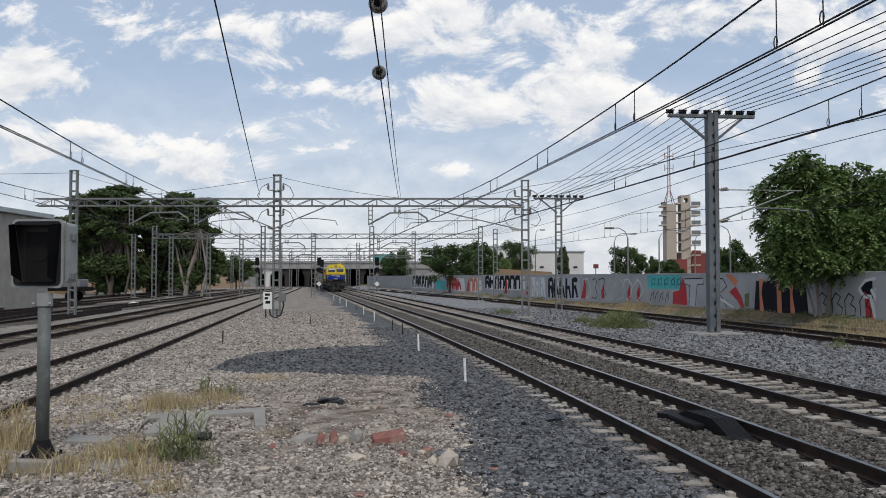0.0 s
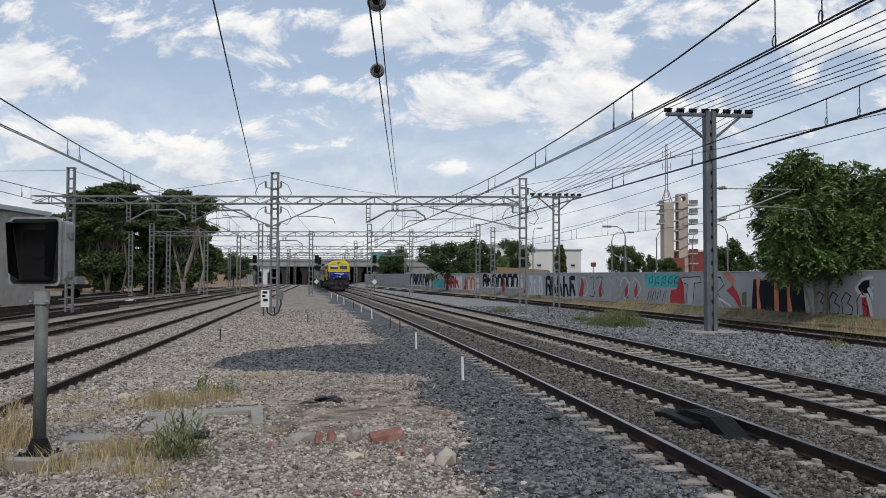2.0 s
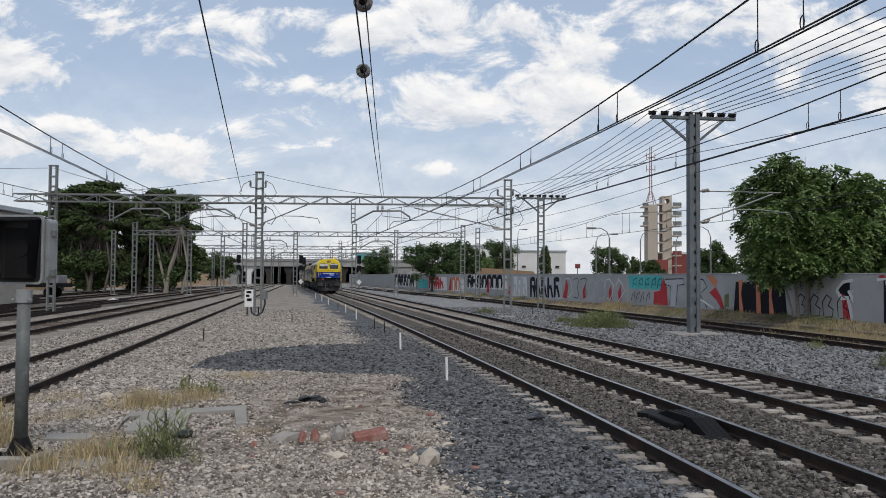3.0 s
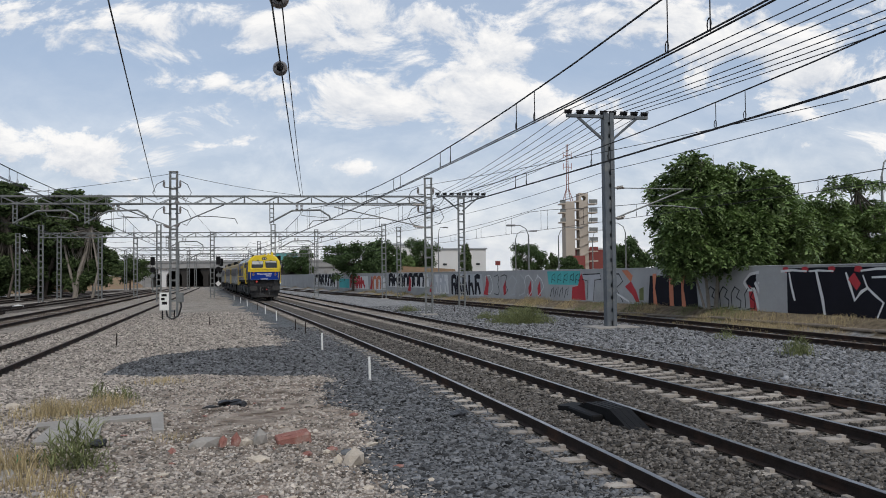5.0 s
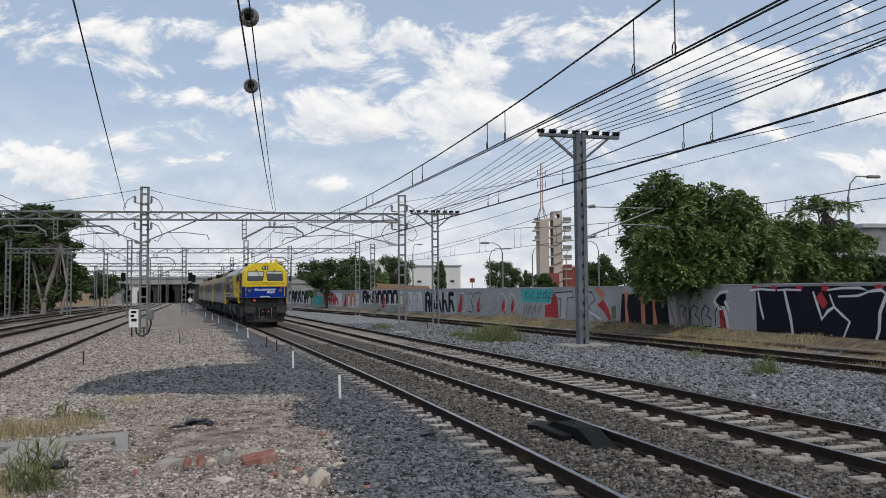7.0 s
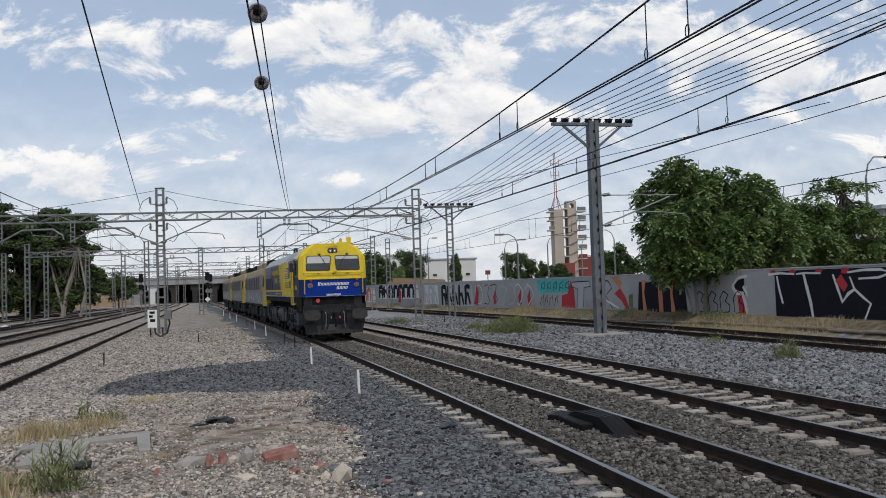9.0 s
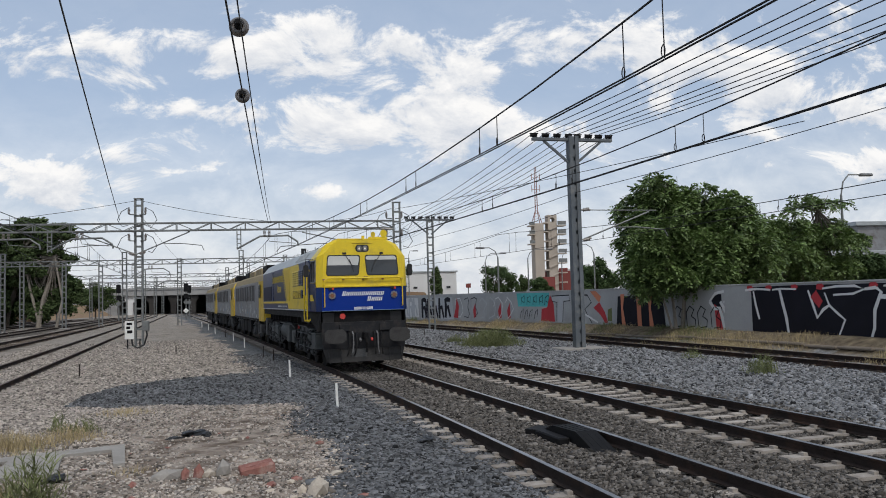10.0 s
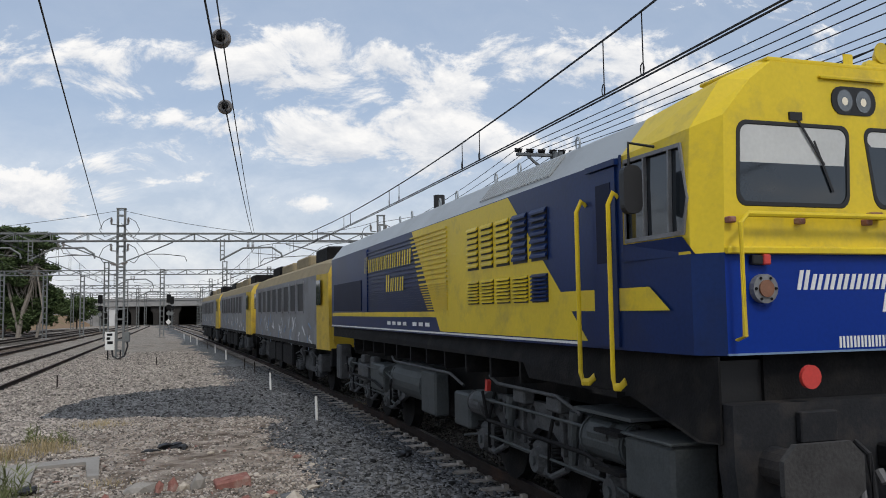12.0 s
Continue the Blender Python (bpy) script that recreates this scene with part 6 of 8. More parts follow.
overhead(line_a, 4.7, -12, 140, "twin contact wire and messenger over the main line")
overhead(line_b, 4.78, -12, 140, "twin contact wire and messenger over the second track")
overhead(line_d, 4.85, -12, 140, "contact wire and messenger over the siding")
overhead(line_e, 4.9, -12, 140, "contact wire and messenger over the siding", False)
overhead(line_c, 4.6, -12, 100, "thin contact wire over the wall siding", False)
single_wire("feeder_wire", (-0.1, -4.5, 6.5), (-10.13, 45, 6.6), 0.15, "single dark wire running to the gantry")
H8 = (-0.95, -0.66, -0.37, -0.08, 0.14, 0.42, 0.68, 0.94)
for i, k in enumerate(H8):
    o = k * 1.77
    single_wire("feeder_wire", (10.52 + o, 31.8, 8.62), (8.0 + o * 0.97, 56.4, 7.76), 0.25, "dark feeder cable strung between crossarms")
    single_wire("feeder_wire", (10.52 + o, 31.8, 8.62), (16.4 + 1.0 * o, -17, 8.62), 0.4 if i < 4 else 0.6, "dark feeder cable strung between crossarms", 0.016, 20)
    single_wire("feeder_wire", (8.0 + o * 0.97, 56.4, 7.76), (3.0 + o * 0.9, 103, 7.0), 0.4, "dark feeder cable strung between crossarms", 0.009)

# ---------- graffiti ----------
WALL = boundary_wall()


def graffiti():
    w = WALL
    top = WALL_TOP - 0.05
    # large black piece with white outlines
    painted("graffiti_field", w, [(32.7, 0.3), (20.0, 0.3), (20.0, top - 0.02), (29.0, top), (32.2, top - 0.06), (33.3, 1.75), (33.1, 1.25)], M["graf_black"])
    S = lambda pts, wd, m="graf_white": stroke("graffiti_stroke", w, pts, wd, M[m])
    S([(33.4, 1.6), (33.0, 1.95), (32.3, 2.05), (31.4, 2.02)], 0.13)
    S([(33.4, 1.6), (33.1, 1.3), (32.75, 1.3), (32.6, 0.9), (32.5, 0.4)], 0.2)
    S([(32.5, 1.55), (32.0, 1.9), (31.2, 2.05), (30.4, 2.1), (29.6, 2.05)], 0.10)
    S([(32.7, 1.6), (32.4, 1.2), (31.9, 1.15), (31.75, 0.45)], 0.20)
    S([(30.6, 2.0), (30.5, 1.5), (30.35, 1.0), (30.3, 0.9)], 0.12)
    S([(29.1, 2.05), (28.95, 1.5), (28.8, 1.0), (28.7, 0.4)], 0.16)
    S([(29.5, 2.05), (29.0, 2.08), (28.2, 2.05)], 0.08)
    S([(27.6, 2.0), (27.4, 1.5), (27.2, 1.0), (26.9, 1.3), (26.6, 1.45)], 0.13)
    S([(26.8, 1.9), (26.6, 1.45), (26.2, 1.15), (25.9, 0.95), (26.2, 0.4)], 0.10)
    S([(26.9, 2.05), (26.2, 2.12), (25.4, 2.12), (25.0, 2.0), (25.5, 1.85), (26.4, 1.82)], 0.10)
    S([(25.0, 2.0), (24.5, 2.05), (24.3, 1.9), (24.6, 1.3), (24.65, 0.7), (24.8, 0.35)], 0.14)
    S([(24.4, 1.75), (23.6, 1.72), (22.9, 1.5), (22.6, 1.25), (23.0, 1.35)], 0.2)
    S([(23.6, 1.25), (23.3, 0.95), (22.9, 1.15), (22.0, 1.1), (21.0, 1.2)], 0.12)
    S([(24.2, 2.1), (23.4, 2.12), (22.6, 2.0), (21.6, 2.1), (20.6, 2.05)], 0.09)
    for y in (31.0, 29.9, 28.5, 27.2, 24.8, 23.7, 22.3):
        painted("graffiti_spot", w, [(y, top - 0.16), (y - 0.25, top - 0.2), (y - 0.4, top - 0.06), (y - 0.3, top + 0.03), (y - 0.05, top + 0.02)], M["graf_red"], 0.008)
    painted("graffiti_spot", w, [(27.5, 1.75), (27.1, 1.35), (26.9, 1.6), (27.2, 2.0)], M["graf_red"], 0.008)
    # outline letters behind the trunks
    for y in (33.0, 33.9, 34.7, 35.6):
        S([(y + 0.3, 0.5), (y + 0.35, 1.1), (y + 0.1, 1.4), (y - 0.2, 1.25), (y, 0.95), (y - 0.3, 0.8), (y - 0.25, 0.5), (y + 0.2, 0.45)], 0.07, "graf_black")
    painted("graffiti_field", w, [(33.0, 0.35), (32.4, 0.35), (32.6, 1.2), (33.1, 1.5)], M["graf_red"], 0.006)
    # black and orange piece
    painted("graffiti_field", w, [(40.8, 0.35), (36.6, 0.35), (36.8, 1.9), (40.6, 1.9)], M["graf_black"])
    for y in (40.3, 38.9, 37.9):
        painted("graffiti_letter", w, [(y, 0.4), (y - 0.35, 0.4), (y - 0.15, 1.3), (y - 0.3, 2.0), (y + 0.05, 2.0)], M["graf_orange"], 0.008)
    # silver letters with a flame
    painted("graffiti_letter", w, [(47.0, 0.45), (46.5, 0.45), (46.3, 1.7), (45.6, 1.75), (45.6, 2.0), (47.6, 1.95), (47.6, 1.65), (46.9, 1.65)], M["graf_grey"])
    S([(47.1, 0.5), (47.0, 1.6), (47.7, 1.7), (47.6, 1.98), (45.6, 2.02), (45.5, 1.7), (46.2, 1.65), (46.4, 0.45)], 0.06, "graf_black")
    S([(44.6, 0.45), (44.5, 1.2), (44.4, 2.0), (43.6, 2.0), (43.2, 1.6), (43.9, 1.2), (43.2, 0.45)], 0.08, "graf_black")
    S([(44.2, 0.45), (44.1, 1.0), (43.2, 0.7), (42.6, 0.5)], 0.12, "graf_white")
    painted("graffiti_flame", w, [(43.3, 2.2), (42.4, 1.55), (42.2, 1.9), (42.7, 2.2)], M["graf_orange"], 0.008)
    painted("graffiti_flame", w, [(43.0, 1.3), (42.3, 0.9), (41.9, 0.5), (41.6, 0.5), (41.9, 1.1), (42.4, 1.6)], M["graf_red"], 0.008)
    painted("graffiti_field", w, [(41.6, 0.6), (41.2, 0.6), (41.2, 1.3), (41.6, 1.2)], M["weed"], 0.007)
    # teal panel and red
    painted("graffiti_field", w, [(52.0, 1.35), (47.9, 1.35), (47.9, 2.2), (52.2, 2.2)], M["graf_teal"])
    for y in (51.6, 50.8, 50.0, 49.2, 48.5):
        S([(y, 1.45), (y - 0.1, 1.9), (y - 0.5, 2.05), (y - 0.45, 1.6), (y - 0.1, 1.7)], 0.07, "graf_black")
    painted("graffiti_field", w, [(49.0, 0.45), (47.3, 0.45), (47.4, 1.5), (47.8, 2.1), (48.2, 1.3), (48.9, 1.2)], M["graf_red"], 0.006)
    for y in (51.8, 51.2, 50.6, 49.9):
        S([(y, 0.55), (y - 0.2, 1.0), (y - 0.5, 1.2), (y - 0.4, 0.7)], 0.07, "graf_black")
    # loose outline letters on grey
    rng = random.Random(9)
    y = 53.5
    while y < 62:
        pts = [(y + rng.uniform(-0.3, 0.3) + 0.9 * math.cos(a) * (0.5 + 0.3 * rng.random()), 1.25 + 0.75 * math.sin(a)) for a in np.linspace(rng.uniform(0, 1), rng.uniform(4, 5.6), 7)]
        S(pts, 0.08, rng.choice(["graf_white", "graf_black", "graf_grey"]))
        if rng.random() < 0.7:
            painted("graffiti_spot", w, [(y, 0.5), (y - 0.4, 0.6), (y - 0.3, 1.6), (y + 0.1, 1.1)], M["graf_red"], 0.006)
        y += 1.35
    # block letters: black on pale ground, outlined silver, farther off pastel and black again
    def letter(y, wd, z0, z1, m, lift, rng):
        # an upright, an arm and a slanting leg make each rough letter
        lean = rng.uniform(-0.12, 0.12)
        t_ = 0.42 * wd
        S([(y, z0), (y + lean, (z0 + z1) / 2), (y, z1)], t_, m)
        k_ = rng.randrange(4)
        if k_ != 1:
            S([(y, z1 - 0.1), (y - wd * 0.4, z1 - 0.06), (y - wd * 0.8, z1 - 0.12)], t_ * 0.8, m)
        if k_ != 2:
            S([(y, (z0 + z1) / 2), (y - wd * 0.45, (z0 + z1) / 2 + 0.1), (y - wd * 0.8, z0 + 0.05)], t_ * 0.8, m)
        if k_ in (0, 2):
            S([(y - wd * 0.75, z1 - 0.15), (y - wd * 0.8, (z0 + z1) / 2), (y - wd * 0.7, z0)], t_ * 0.8, m)

    rng = random.Random(31)
    for y0, y1, wd, z0, z1, ground, ink in ((62.5, 69.5, 1.15, 0.4, 2.0, "graf_grey", "graf_black"), (70.0, 73.8, 1.0, 0.45, 2.0, "graf_white", "graf_grey"), (75.0, 87.0, 1.35, 0.9, 2.1, "graf_white", "graf_black"), (88.0, 92.5, 1.3, 0.5, 1.9, "graf_white", "graf_orange"), (94.0, 102.0, 1.5, 0.5, 1.9, "graf_white", "graf_red"), (109.0, 124.0, 2.0, 0.6, 2.1, "graf_white", "graf_black")):
        painted("graffiti_field", w, [(y1, z0 - 0.1), (y0, z0 - 0.05), (y0 + 0.3, z1 + 0.05), (y1 - 0.2, z1 + 0.08)], M[ground], 0.004)
        y = y1 - 0.3
        while y > y0 + wd:
            letter(y, wd, z0 + rng.uniform(-0.05, 0.05), z1 + rng.uniform(-0.05, 0.05), ink, 0.01, rng)
            y -= wd * 1.12
    for y in (74.4, 62.0, 80.5, 93.0):
        painted("graffiti_spot", w, [(y + 0.5, 0.5), (y - 0.3, 0.45), (y - 0.5, 1.4), (y - 0.1, 2.0), (y + 0.1, 1.2)], M["graf_red"], 0.009)
    painted("graffiti_field", w, [(108.0, 0.5), (102.6, 0.5), (102.6, 1.6), (108.0, 1.7)], M["graf_teal"], 0.004)


graffiti()
for y in np.arange(18, 44, 1.55):
    x0, y0 = wall_at(y, 1.15)
    b = B()
    box(b, -0.22, -0.76, 0, 0.22, 0.70, 0.10, 0.03)
    z = float(ground_z(np.array(x0), np.array(y0)))
    o = part("kerb_block", b, M["kerb"])
    s = wall_x(y + 0.5) - wall_x(y - 0.5)
    o.matrix_basis = pose(x0, y0, z - 0.05 + 0.02 * math.sin(y * 7), 0, 0, math.degrees(-math.atan(s)))
    tagged(o, "low dirty concrete kerb block along the wall", "kerb", "kerb blocks")

# ---------- trees ----------
rng0 = np.random.default_rng(5)
tb = [((0.5, 0.6, 4.0), (1.9, 1.2, 1.8))]
for c, r, n in (((0.4, 0.3, 4.1), (3.0, 2.2, 2.5), 50), ((-1.4, 0, 3.5), (1.3, 1.6, 2.1), 24), ((2.3, -0.1, 3.4), (1.9, 1.7, 1.8), 24), ((-0.8, 0, 6.0), (1.2, 1.2, 1.2), 20), ((1.1, 0, 5.5), (1.9, 1.4, 1.0), 22), ((0.6, -0.5, 2.3), (2.9, 1.3, 0.6), 22)):
    tb += random_blobs(rng0, c, r, n, 0.21, 0.97)
trunks = [([(-0.35, 0, 0), (-0.4, 0.1, 1.2), (-0.7, 0.1, 2.6), (-0.9, 0, 4.2)], 0.085), ([(0.0, 0.1, 0), (0.15, 0.1, 1.4), (0.2, 0.3, 3.0), (0.1, 0.2, 5.0)], 0.1), ([(0.9, 0, 0), (1.0, 0, 1.3), (1.5, 0.1, 2.7), (2.2, 0, 3.8)], 0.08), ([(1.2, 0.2, 0), (1.15, 0.2, 1.3), (0.9, 0.3, 2.6), (1.0, 0.2, 4.4)], 0.07), ([(-0.6, -0.1, 0), (-0.9, 0, 1.3), (-1.5, 0, 2.9)], 0.06), ([(0.45, -0.2, 0), (0.5, -0.2, 1.3), (0.45, -0.1, 3.2)], 0.07)]
tree(16.5, 35.0, tb, trunks, 17000, 0.19, "broad leafy green tree with several pale trunks before the wall", "leaf", "bark_pale", 2, shell=0.3, feather=0.55)
tree(21.0, 38.8, random_blobs(rng0, (0, 0, 3.9), (2.5, 2.2, 2.3), 44, 0.26, 0.95), [([(0, 0, 0), (0, 0, 2), (0.2, 0, 4)], 0.12)], 7000, 0.17, "leafy green tree growing close behind the graffiti wall", "leaf", "bark", 7, shell=0.35, feather=0.5)
tree(26.0, 42.5, random_blobs(rng0, (0.0, 0, 3.7), (2.4, 2.0, 2.4), 40, 0.25, 0.95), [([(0, 0, 0), (0, 0, 2), (0.2, 0, 4)], 0.14)], 4600, 0.19, "leafy green tree behind the graffiti wall", "leaf", "bark", 3, shell=0.35, feather=0.5)
tree(29.6, 43.5, random_blobs(rng0, (0.2, 0, 3.9), (2.4, 2.0, 1.9), 22, 0.25, 0.98) + random_blobs(rng0, (-0.4, 0, 6.5), (1.7, 1.0, 0.6), 8, 0.28, 0.95), [([(0, 0, 0), (0.1, 0, 2), (-0.3, 0, 4.4), (-0.5, 0, 6.2)], 0.13)], 2600, 0.19, "open-crowned leafy tree behind the graffiti wall", "leaf", "bark", 4, shell=0.35, feather=0.5)
tree(34.0, 46.0, random_blobs(rng0, (0, 0, 2.6), (3.0, 2.2, 1.5), 24, 0.28), [([(0, 0, 0), (0, 0, 2.4)], 0.1)], 2600, 0.2, "low dark shrub tree behind the graffiti wall", "leaf_mid", "bark", 6, shell=0.4, feather=0.5)
for x, y, w, h, lab, sd in ((-39.6, 97, 5.0, 13.6, "umbrella pine with dark dense crown on the bank", 11), (-30.3, 96, 3.7, 12.7, "umbrella pine with dark dense crown beside the yard", 12), (-44.6, 101, 4.2, 11.4, "umbrella pine with dark dense crown on the bank", 13), (-35.0, 100, 4.2, 11.6, "umbrella pine with dark dense crown on the bank", 14)):
    bl = random_blobs(rng0, (0, 0, h - 2.6), (w, w * 0.8, 2.2), 56, 0.24, 0.95) + random_blobs(rng0, (0.3, 0, h - 5.4), (w * 1.0, w * 0.7, 2.6), 44, 0.22, 0.95) + random_blobs(rng0, (0.5, 1.5, 3.4), (w * 1.05, w * 0.5, 3.0), 40, 0.3, 0.95)
    bl = [(c, (r[0], r[1], r[2] * 0.8)) for c, r in bl]
    tree(x, y, bl, [([(0, 0, 0), (0.5, 0, 3), (1.5, 0, 6), (1.0, 0, h - 3)], 0.28), ([(0.2, 0, 0.1), (-0.8, 0, 4), (-1.6, 0, h - 4)], 0.2), ([(2.2, -1, 0), (2.8, -1, 3), (2.0, -1, h - 5)], 0.16)], 72000, 0.21, lab, "leaf_dark", "bark_pale" if sd == 12 else "bark", sd, shell=0.15)
for x, y, w, h, lm, sd, lab in ((0.8, 100, 4.1, 6.3, "leaf_mid", 21, "round dark green tree before the wall"), (12.6, 140, 3.7, 8.2, "leaf_mid", 22, "dark green tree beyond the wall"), (31.6, 140, 3.9, 7.0, "leaf_mid", 23, "rounded green tree beyond the wall"), (32.5, 92, 3.0, 5.8, "leaf_mid", 24, "dull green tree beyond the wall"),
                              (-8.5, 150, 3.0, 6.8, "leaf_mid", 25, "green tree beside the overpass"), (21.5, 146, 1.2, 6.6, "leaf_dark", 26, "slim dark green tree beyond the wall"), (42, 150, 2.6, 5.0, "leaf_mid", 27, "small green tree beyond the wall"), (4.6, 106, 2.7, 6.0, "leaf_mid", 28, "olive green tree before the wall"), (-47, 135, 5, 7, "leaf_dark", 29, "dark tree on the bank"), (-38, 150, 4, 6, "leaf_dark", 30, "dark tree on the bank"), (9.4, 146, 1.5, 7.0, "leaf_mid", 31, "small green tree beyond the wall"), (7.5, 136, 1.4, 4.9, "leaf", 33, "clipped yellow-green tree on the slope"), (10.4, 136, 1.3, 4.8, "leaf", 34, "clipped yellow-green tree on the slope"), (38.5, 150, 1.5, 5.6, "leaf_dark", 35, "small dark tree beyond the wall"), (40, 96, 3.5, 4.2, "leaf_mid", 32, "dull green shrub tree beyond the wall")):
    tree(x, y, random_blobs(rng0, (0, 0, h * 0.58), (w, w * 0.8, h * 0.44), 46, 0.26, 0.92), [([(0, 0, 0), (0, 0, h * 0.5)], 0.16)], 12000, 0.17, lab, lm, "bark", sd, shell=0.15)

# ---------- overpass ----------
def overpass():
    t = empty("overpass", pose(0, 0, 0), "low concrete overpass with dark openings under its deck", "bridge")
    y = 188
    part("deck", box(B(), -60, y, 4.0, 0, y + 14, 5.3, 0.05), M["bridge"], t)
    part("parapet", box(B(), -60, y - 0.25, 5.3, 0, y - 0.05, 5.75, 0.03), M["bridge"], t)
    # added wall and slab close the openings; their dark colour imitates shade
    part("back_wall", box(B(), -60, y + 30, -0.5, 0, y + 30.5, 5.0), M["deck_shade"], t)
    part("roof_slab", box(B(), -60, y + 14, 4.1, 0, y + 30, 5.0), M["deck_shade"], t)
    for x0, x1 in ((-60, -43.2), (-9.8, 0)):
        part("abutment", box(B(), x0, y + 0.3, -0.5, x1, y + 13, 3.99, 0.05), M["bridge"], t)
    # all piers but the pale one take the same painted-in deck shade
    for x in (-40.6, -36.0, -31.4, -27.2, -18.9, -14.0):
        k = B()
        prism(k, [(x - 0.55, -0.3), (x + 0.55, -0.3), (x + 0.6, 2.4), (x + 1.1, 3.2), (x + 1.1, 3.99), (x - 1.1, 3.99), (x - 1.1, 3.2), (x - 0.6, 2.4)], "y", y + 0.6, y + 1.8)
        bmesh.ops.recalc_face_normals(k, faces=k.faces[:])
        part("pier", k, M["offwhite"] if x == -40.6 else M["deck_shade"], t)
    for i in range(30):
        x = -59 + i * 2.0
        part("railing_post", box(B(), x, y - 0.16, 5.75, x + 0.06, y - 0.10, 7.2), M["galv"], t)
    for z in (6.1, 6.5, 6.9, 7.2):
        part("railing_bar", box(B(), -60, y - 0.15, z, 0, y - 0.11, z + 0.05), M["galv"], t)
    part("screen", box(B(), -16, y + 1.0, 5.4, -11, y + 1.2, 7.4), M["graf_teal"], t, "blue-grey screen on the deck")


overpass()
b = B()
for i, (x0, x1, h) in enumerate(((-75, -48, 3.2), (-58, -44, 2.4))):
    prism(b, [(x0, -0.3), (x1, -0.3), (x1 - 3, h * 0.6), (x1 - 7, h), (x0, h + 0.4)], "y", 108 + 30 * i, 190)
bmesh.ops.recalc_face_normals(b, faces=b.faces[:])
tagged(part("earth_bank", b, M["earth"]), "bare reddish earth bank with scrub beside the yard", "bank", kind="structure")


def tower():
    t = empty("clock_tower", pose(0, 0, 0), "pair of slim concrete stair towers with balconies and antenna", "tower")
    y = 172
    part("shaft", box(B(), 47.2, y, -0.2, 49.3, y + 3, 17.6, 0.05), M["tower"], t)
    k = B()
    ring_face(k, [(50.3, y, -0.2), (52.3, y, -0.2), (52.3, y, 19.4), (50.3, y, 19.4)], [[(51.3 + 0.55 * math.cos(a), y, 18.3 + 0.55 * math.sin(a)) for a in np.linspace(0, 5.9, 16)]])
    r = bmesh.ops.extrude_face_region(k, geom=k.faces[:])
    bmesh.ops.translate(k, vec=(0, 2.4, 0), verts=[v for v in r["geom"] if isinstance(v, bmesh.types.BMVert)])
    bmesh.ops.recalc_face_normals(k, faces=k.faces[:])
    part("shaft", k, M["tower"], t)
    for i, z in enumerate((4.5, 6.6, 8.7, 10.8, 12.9, 15.0, 16.9)):
        part("balcony", box(B(), 52.3, y - 0.6, z, 54.2, y + 2, z + 0.25), M["tower"], t)
        part("railing", box(B(), 52.3, y - 0.6, z + 0.3, 54.2, y - 0.5, z + 1.1), M["tower_red"] if i < 2 else M["galv"], t)
        part("link", box(B(), 49.3, y - 0.3, z + 0.6, 50.3, y + 2, z + 0.85), M["tower"], t)
        part("stair", bar(B(), (50.3, y - 0.2, z - 0.9), (52.3, y - 0.2, z), 0.3, 0.3), M["tower"], t)
        if z > 11:
            part("balcony", box(B(), 46.0, y - 0.4, z, 47.2, y + 1.8, z + 0.25), M["tower"], t)
            part("railing", box(B(), 46.0, y - 0.4, z + 0.3, 47.2, y - 0.3, z + 1.0), M["galv"], t)
    k = B()
    for s, u in ((-1, -1), (-1, 1), (1, -1), (1, 1)):
        bar(k, (48.2 + s * 0.95, y + 1.5 + u * 0.9, 17.6), (48.2 + s * 0.25, y + 1.5 + u * 0.2, 20.4), 0.12)
        bar(k, (48.2 + s * 0.25, y + 1.5 + u * 0.2, 20.4), (48.2 + s * 0.16, y + 1.5 + u * 0.1, 30.2), 0.07)
    for z in np.arange(17.9, 30, 0.6):
        w = 0.85 if z < 18.6 else 0.5 if z < 20.2 else 0.2
        bar(k, (48.2 - w, y + 1.3, z), (48.2 + w, y + 1.3, z + 0.4), 0.06)
    for z in (25.2, 27.8):
        bar(k, (47.3, y + 1.4, z), (49.1, y + 1.4, z), 0.1)
        for u in (47.3, 49.1):
            bar(k, (u, y + 1.4, z - 0.5), (u, y + 1.4, z + 0.9), 0.12)
    part("antenna_mast", k, M["antenna"], t, "thin red and white antenna mast")
    part("red_block", box(B(), 48.6, y - 1.0, -0.2, 51.2, y - 0.2, 5.8), M["tower_red"], t)
    part("low_building", box(B(), 51, y + 3.2, -0.2, 58, y + 10, 7.2, 0.05), M["tower_red"], t, "red-brown low building with white frames")
    part("low_roof", box(B(), 50.8, y + 3.1, 7.2, 58.2, y + 10.2, 7.6), M["offwhite"], t)


tower()


def building(x0, x1, y0, y1, z1, wallm, label, rows=2, cols=6, ww=1.4, wh=1.1):
    t = empty("building", pose(0, 0, 0), label, "building", "distant buildings")
    part("wall", box(B(), x0, y0, -0.2, x1, y1, z1, 0.03), wallm, t)
    part("roof", box(B(), x0 - 0.3, y0 - 0.3, z1, x1 + 0.3, y1 + 0.3, z1 + 0.35, 0.03), M["grey"], t)
    for r in range(rows):
        for c in range(cols):
            x, z = x0 + (x1 - x0) * (c + 0.5) / cols, z1 * (r + 0.55) / rows
            w = part("window", box(B(), x - ww / 2, y0 - 0.05, z - wh / 2, x + ww / 2, y0 - 0.01, z + wh / 2), M["grimeglass"], t)
            part("sill", box(B(), x - ww / 2 - 0.1, y0 - 0.14, z - wh / 2 - 0.1, x + ww / 2 + 0.1, y0 - 0.02, z - wh / 2 - 0.02), M["offwhite"], w)
    return t


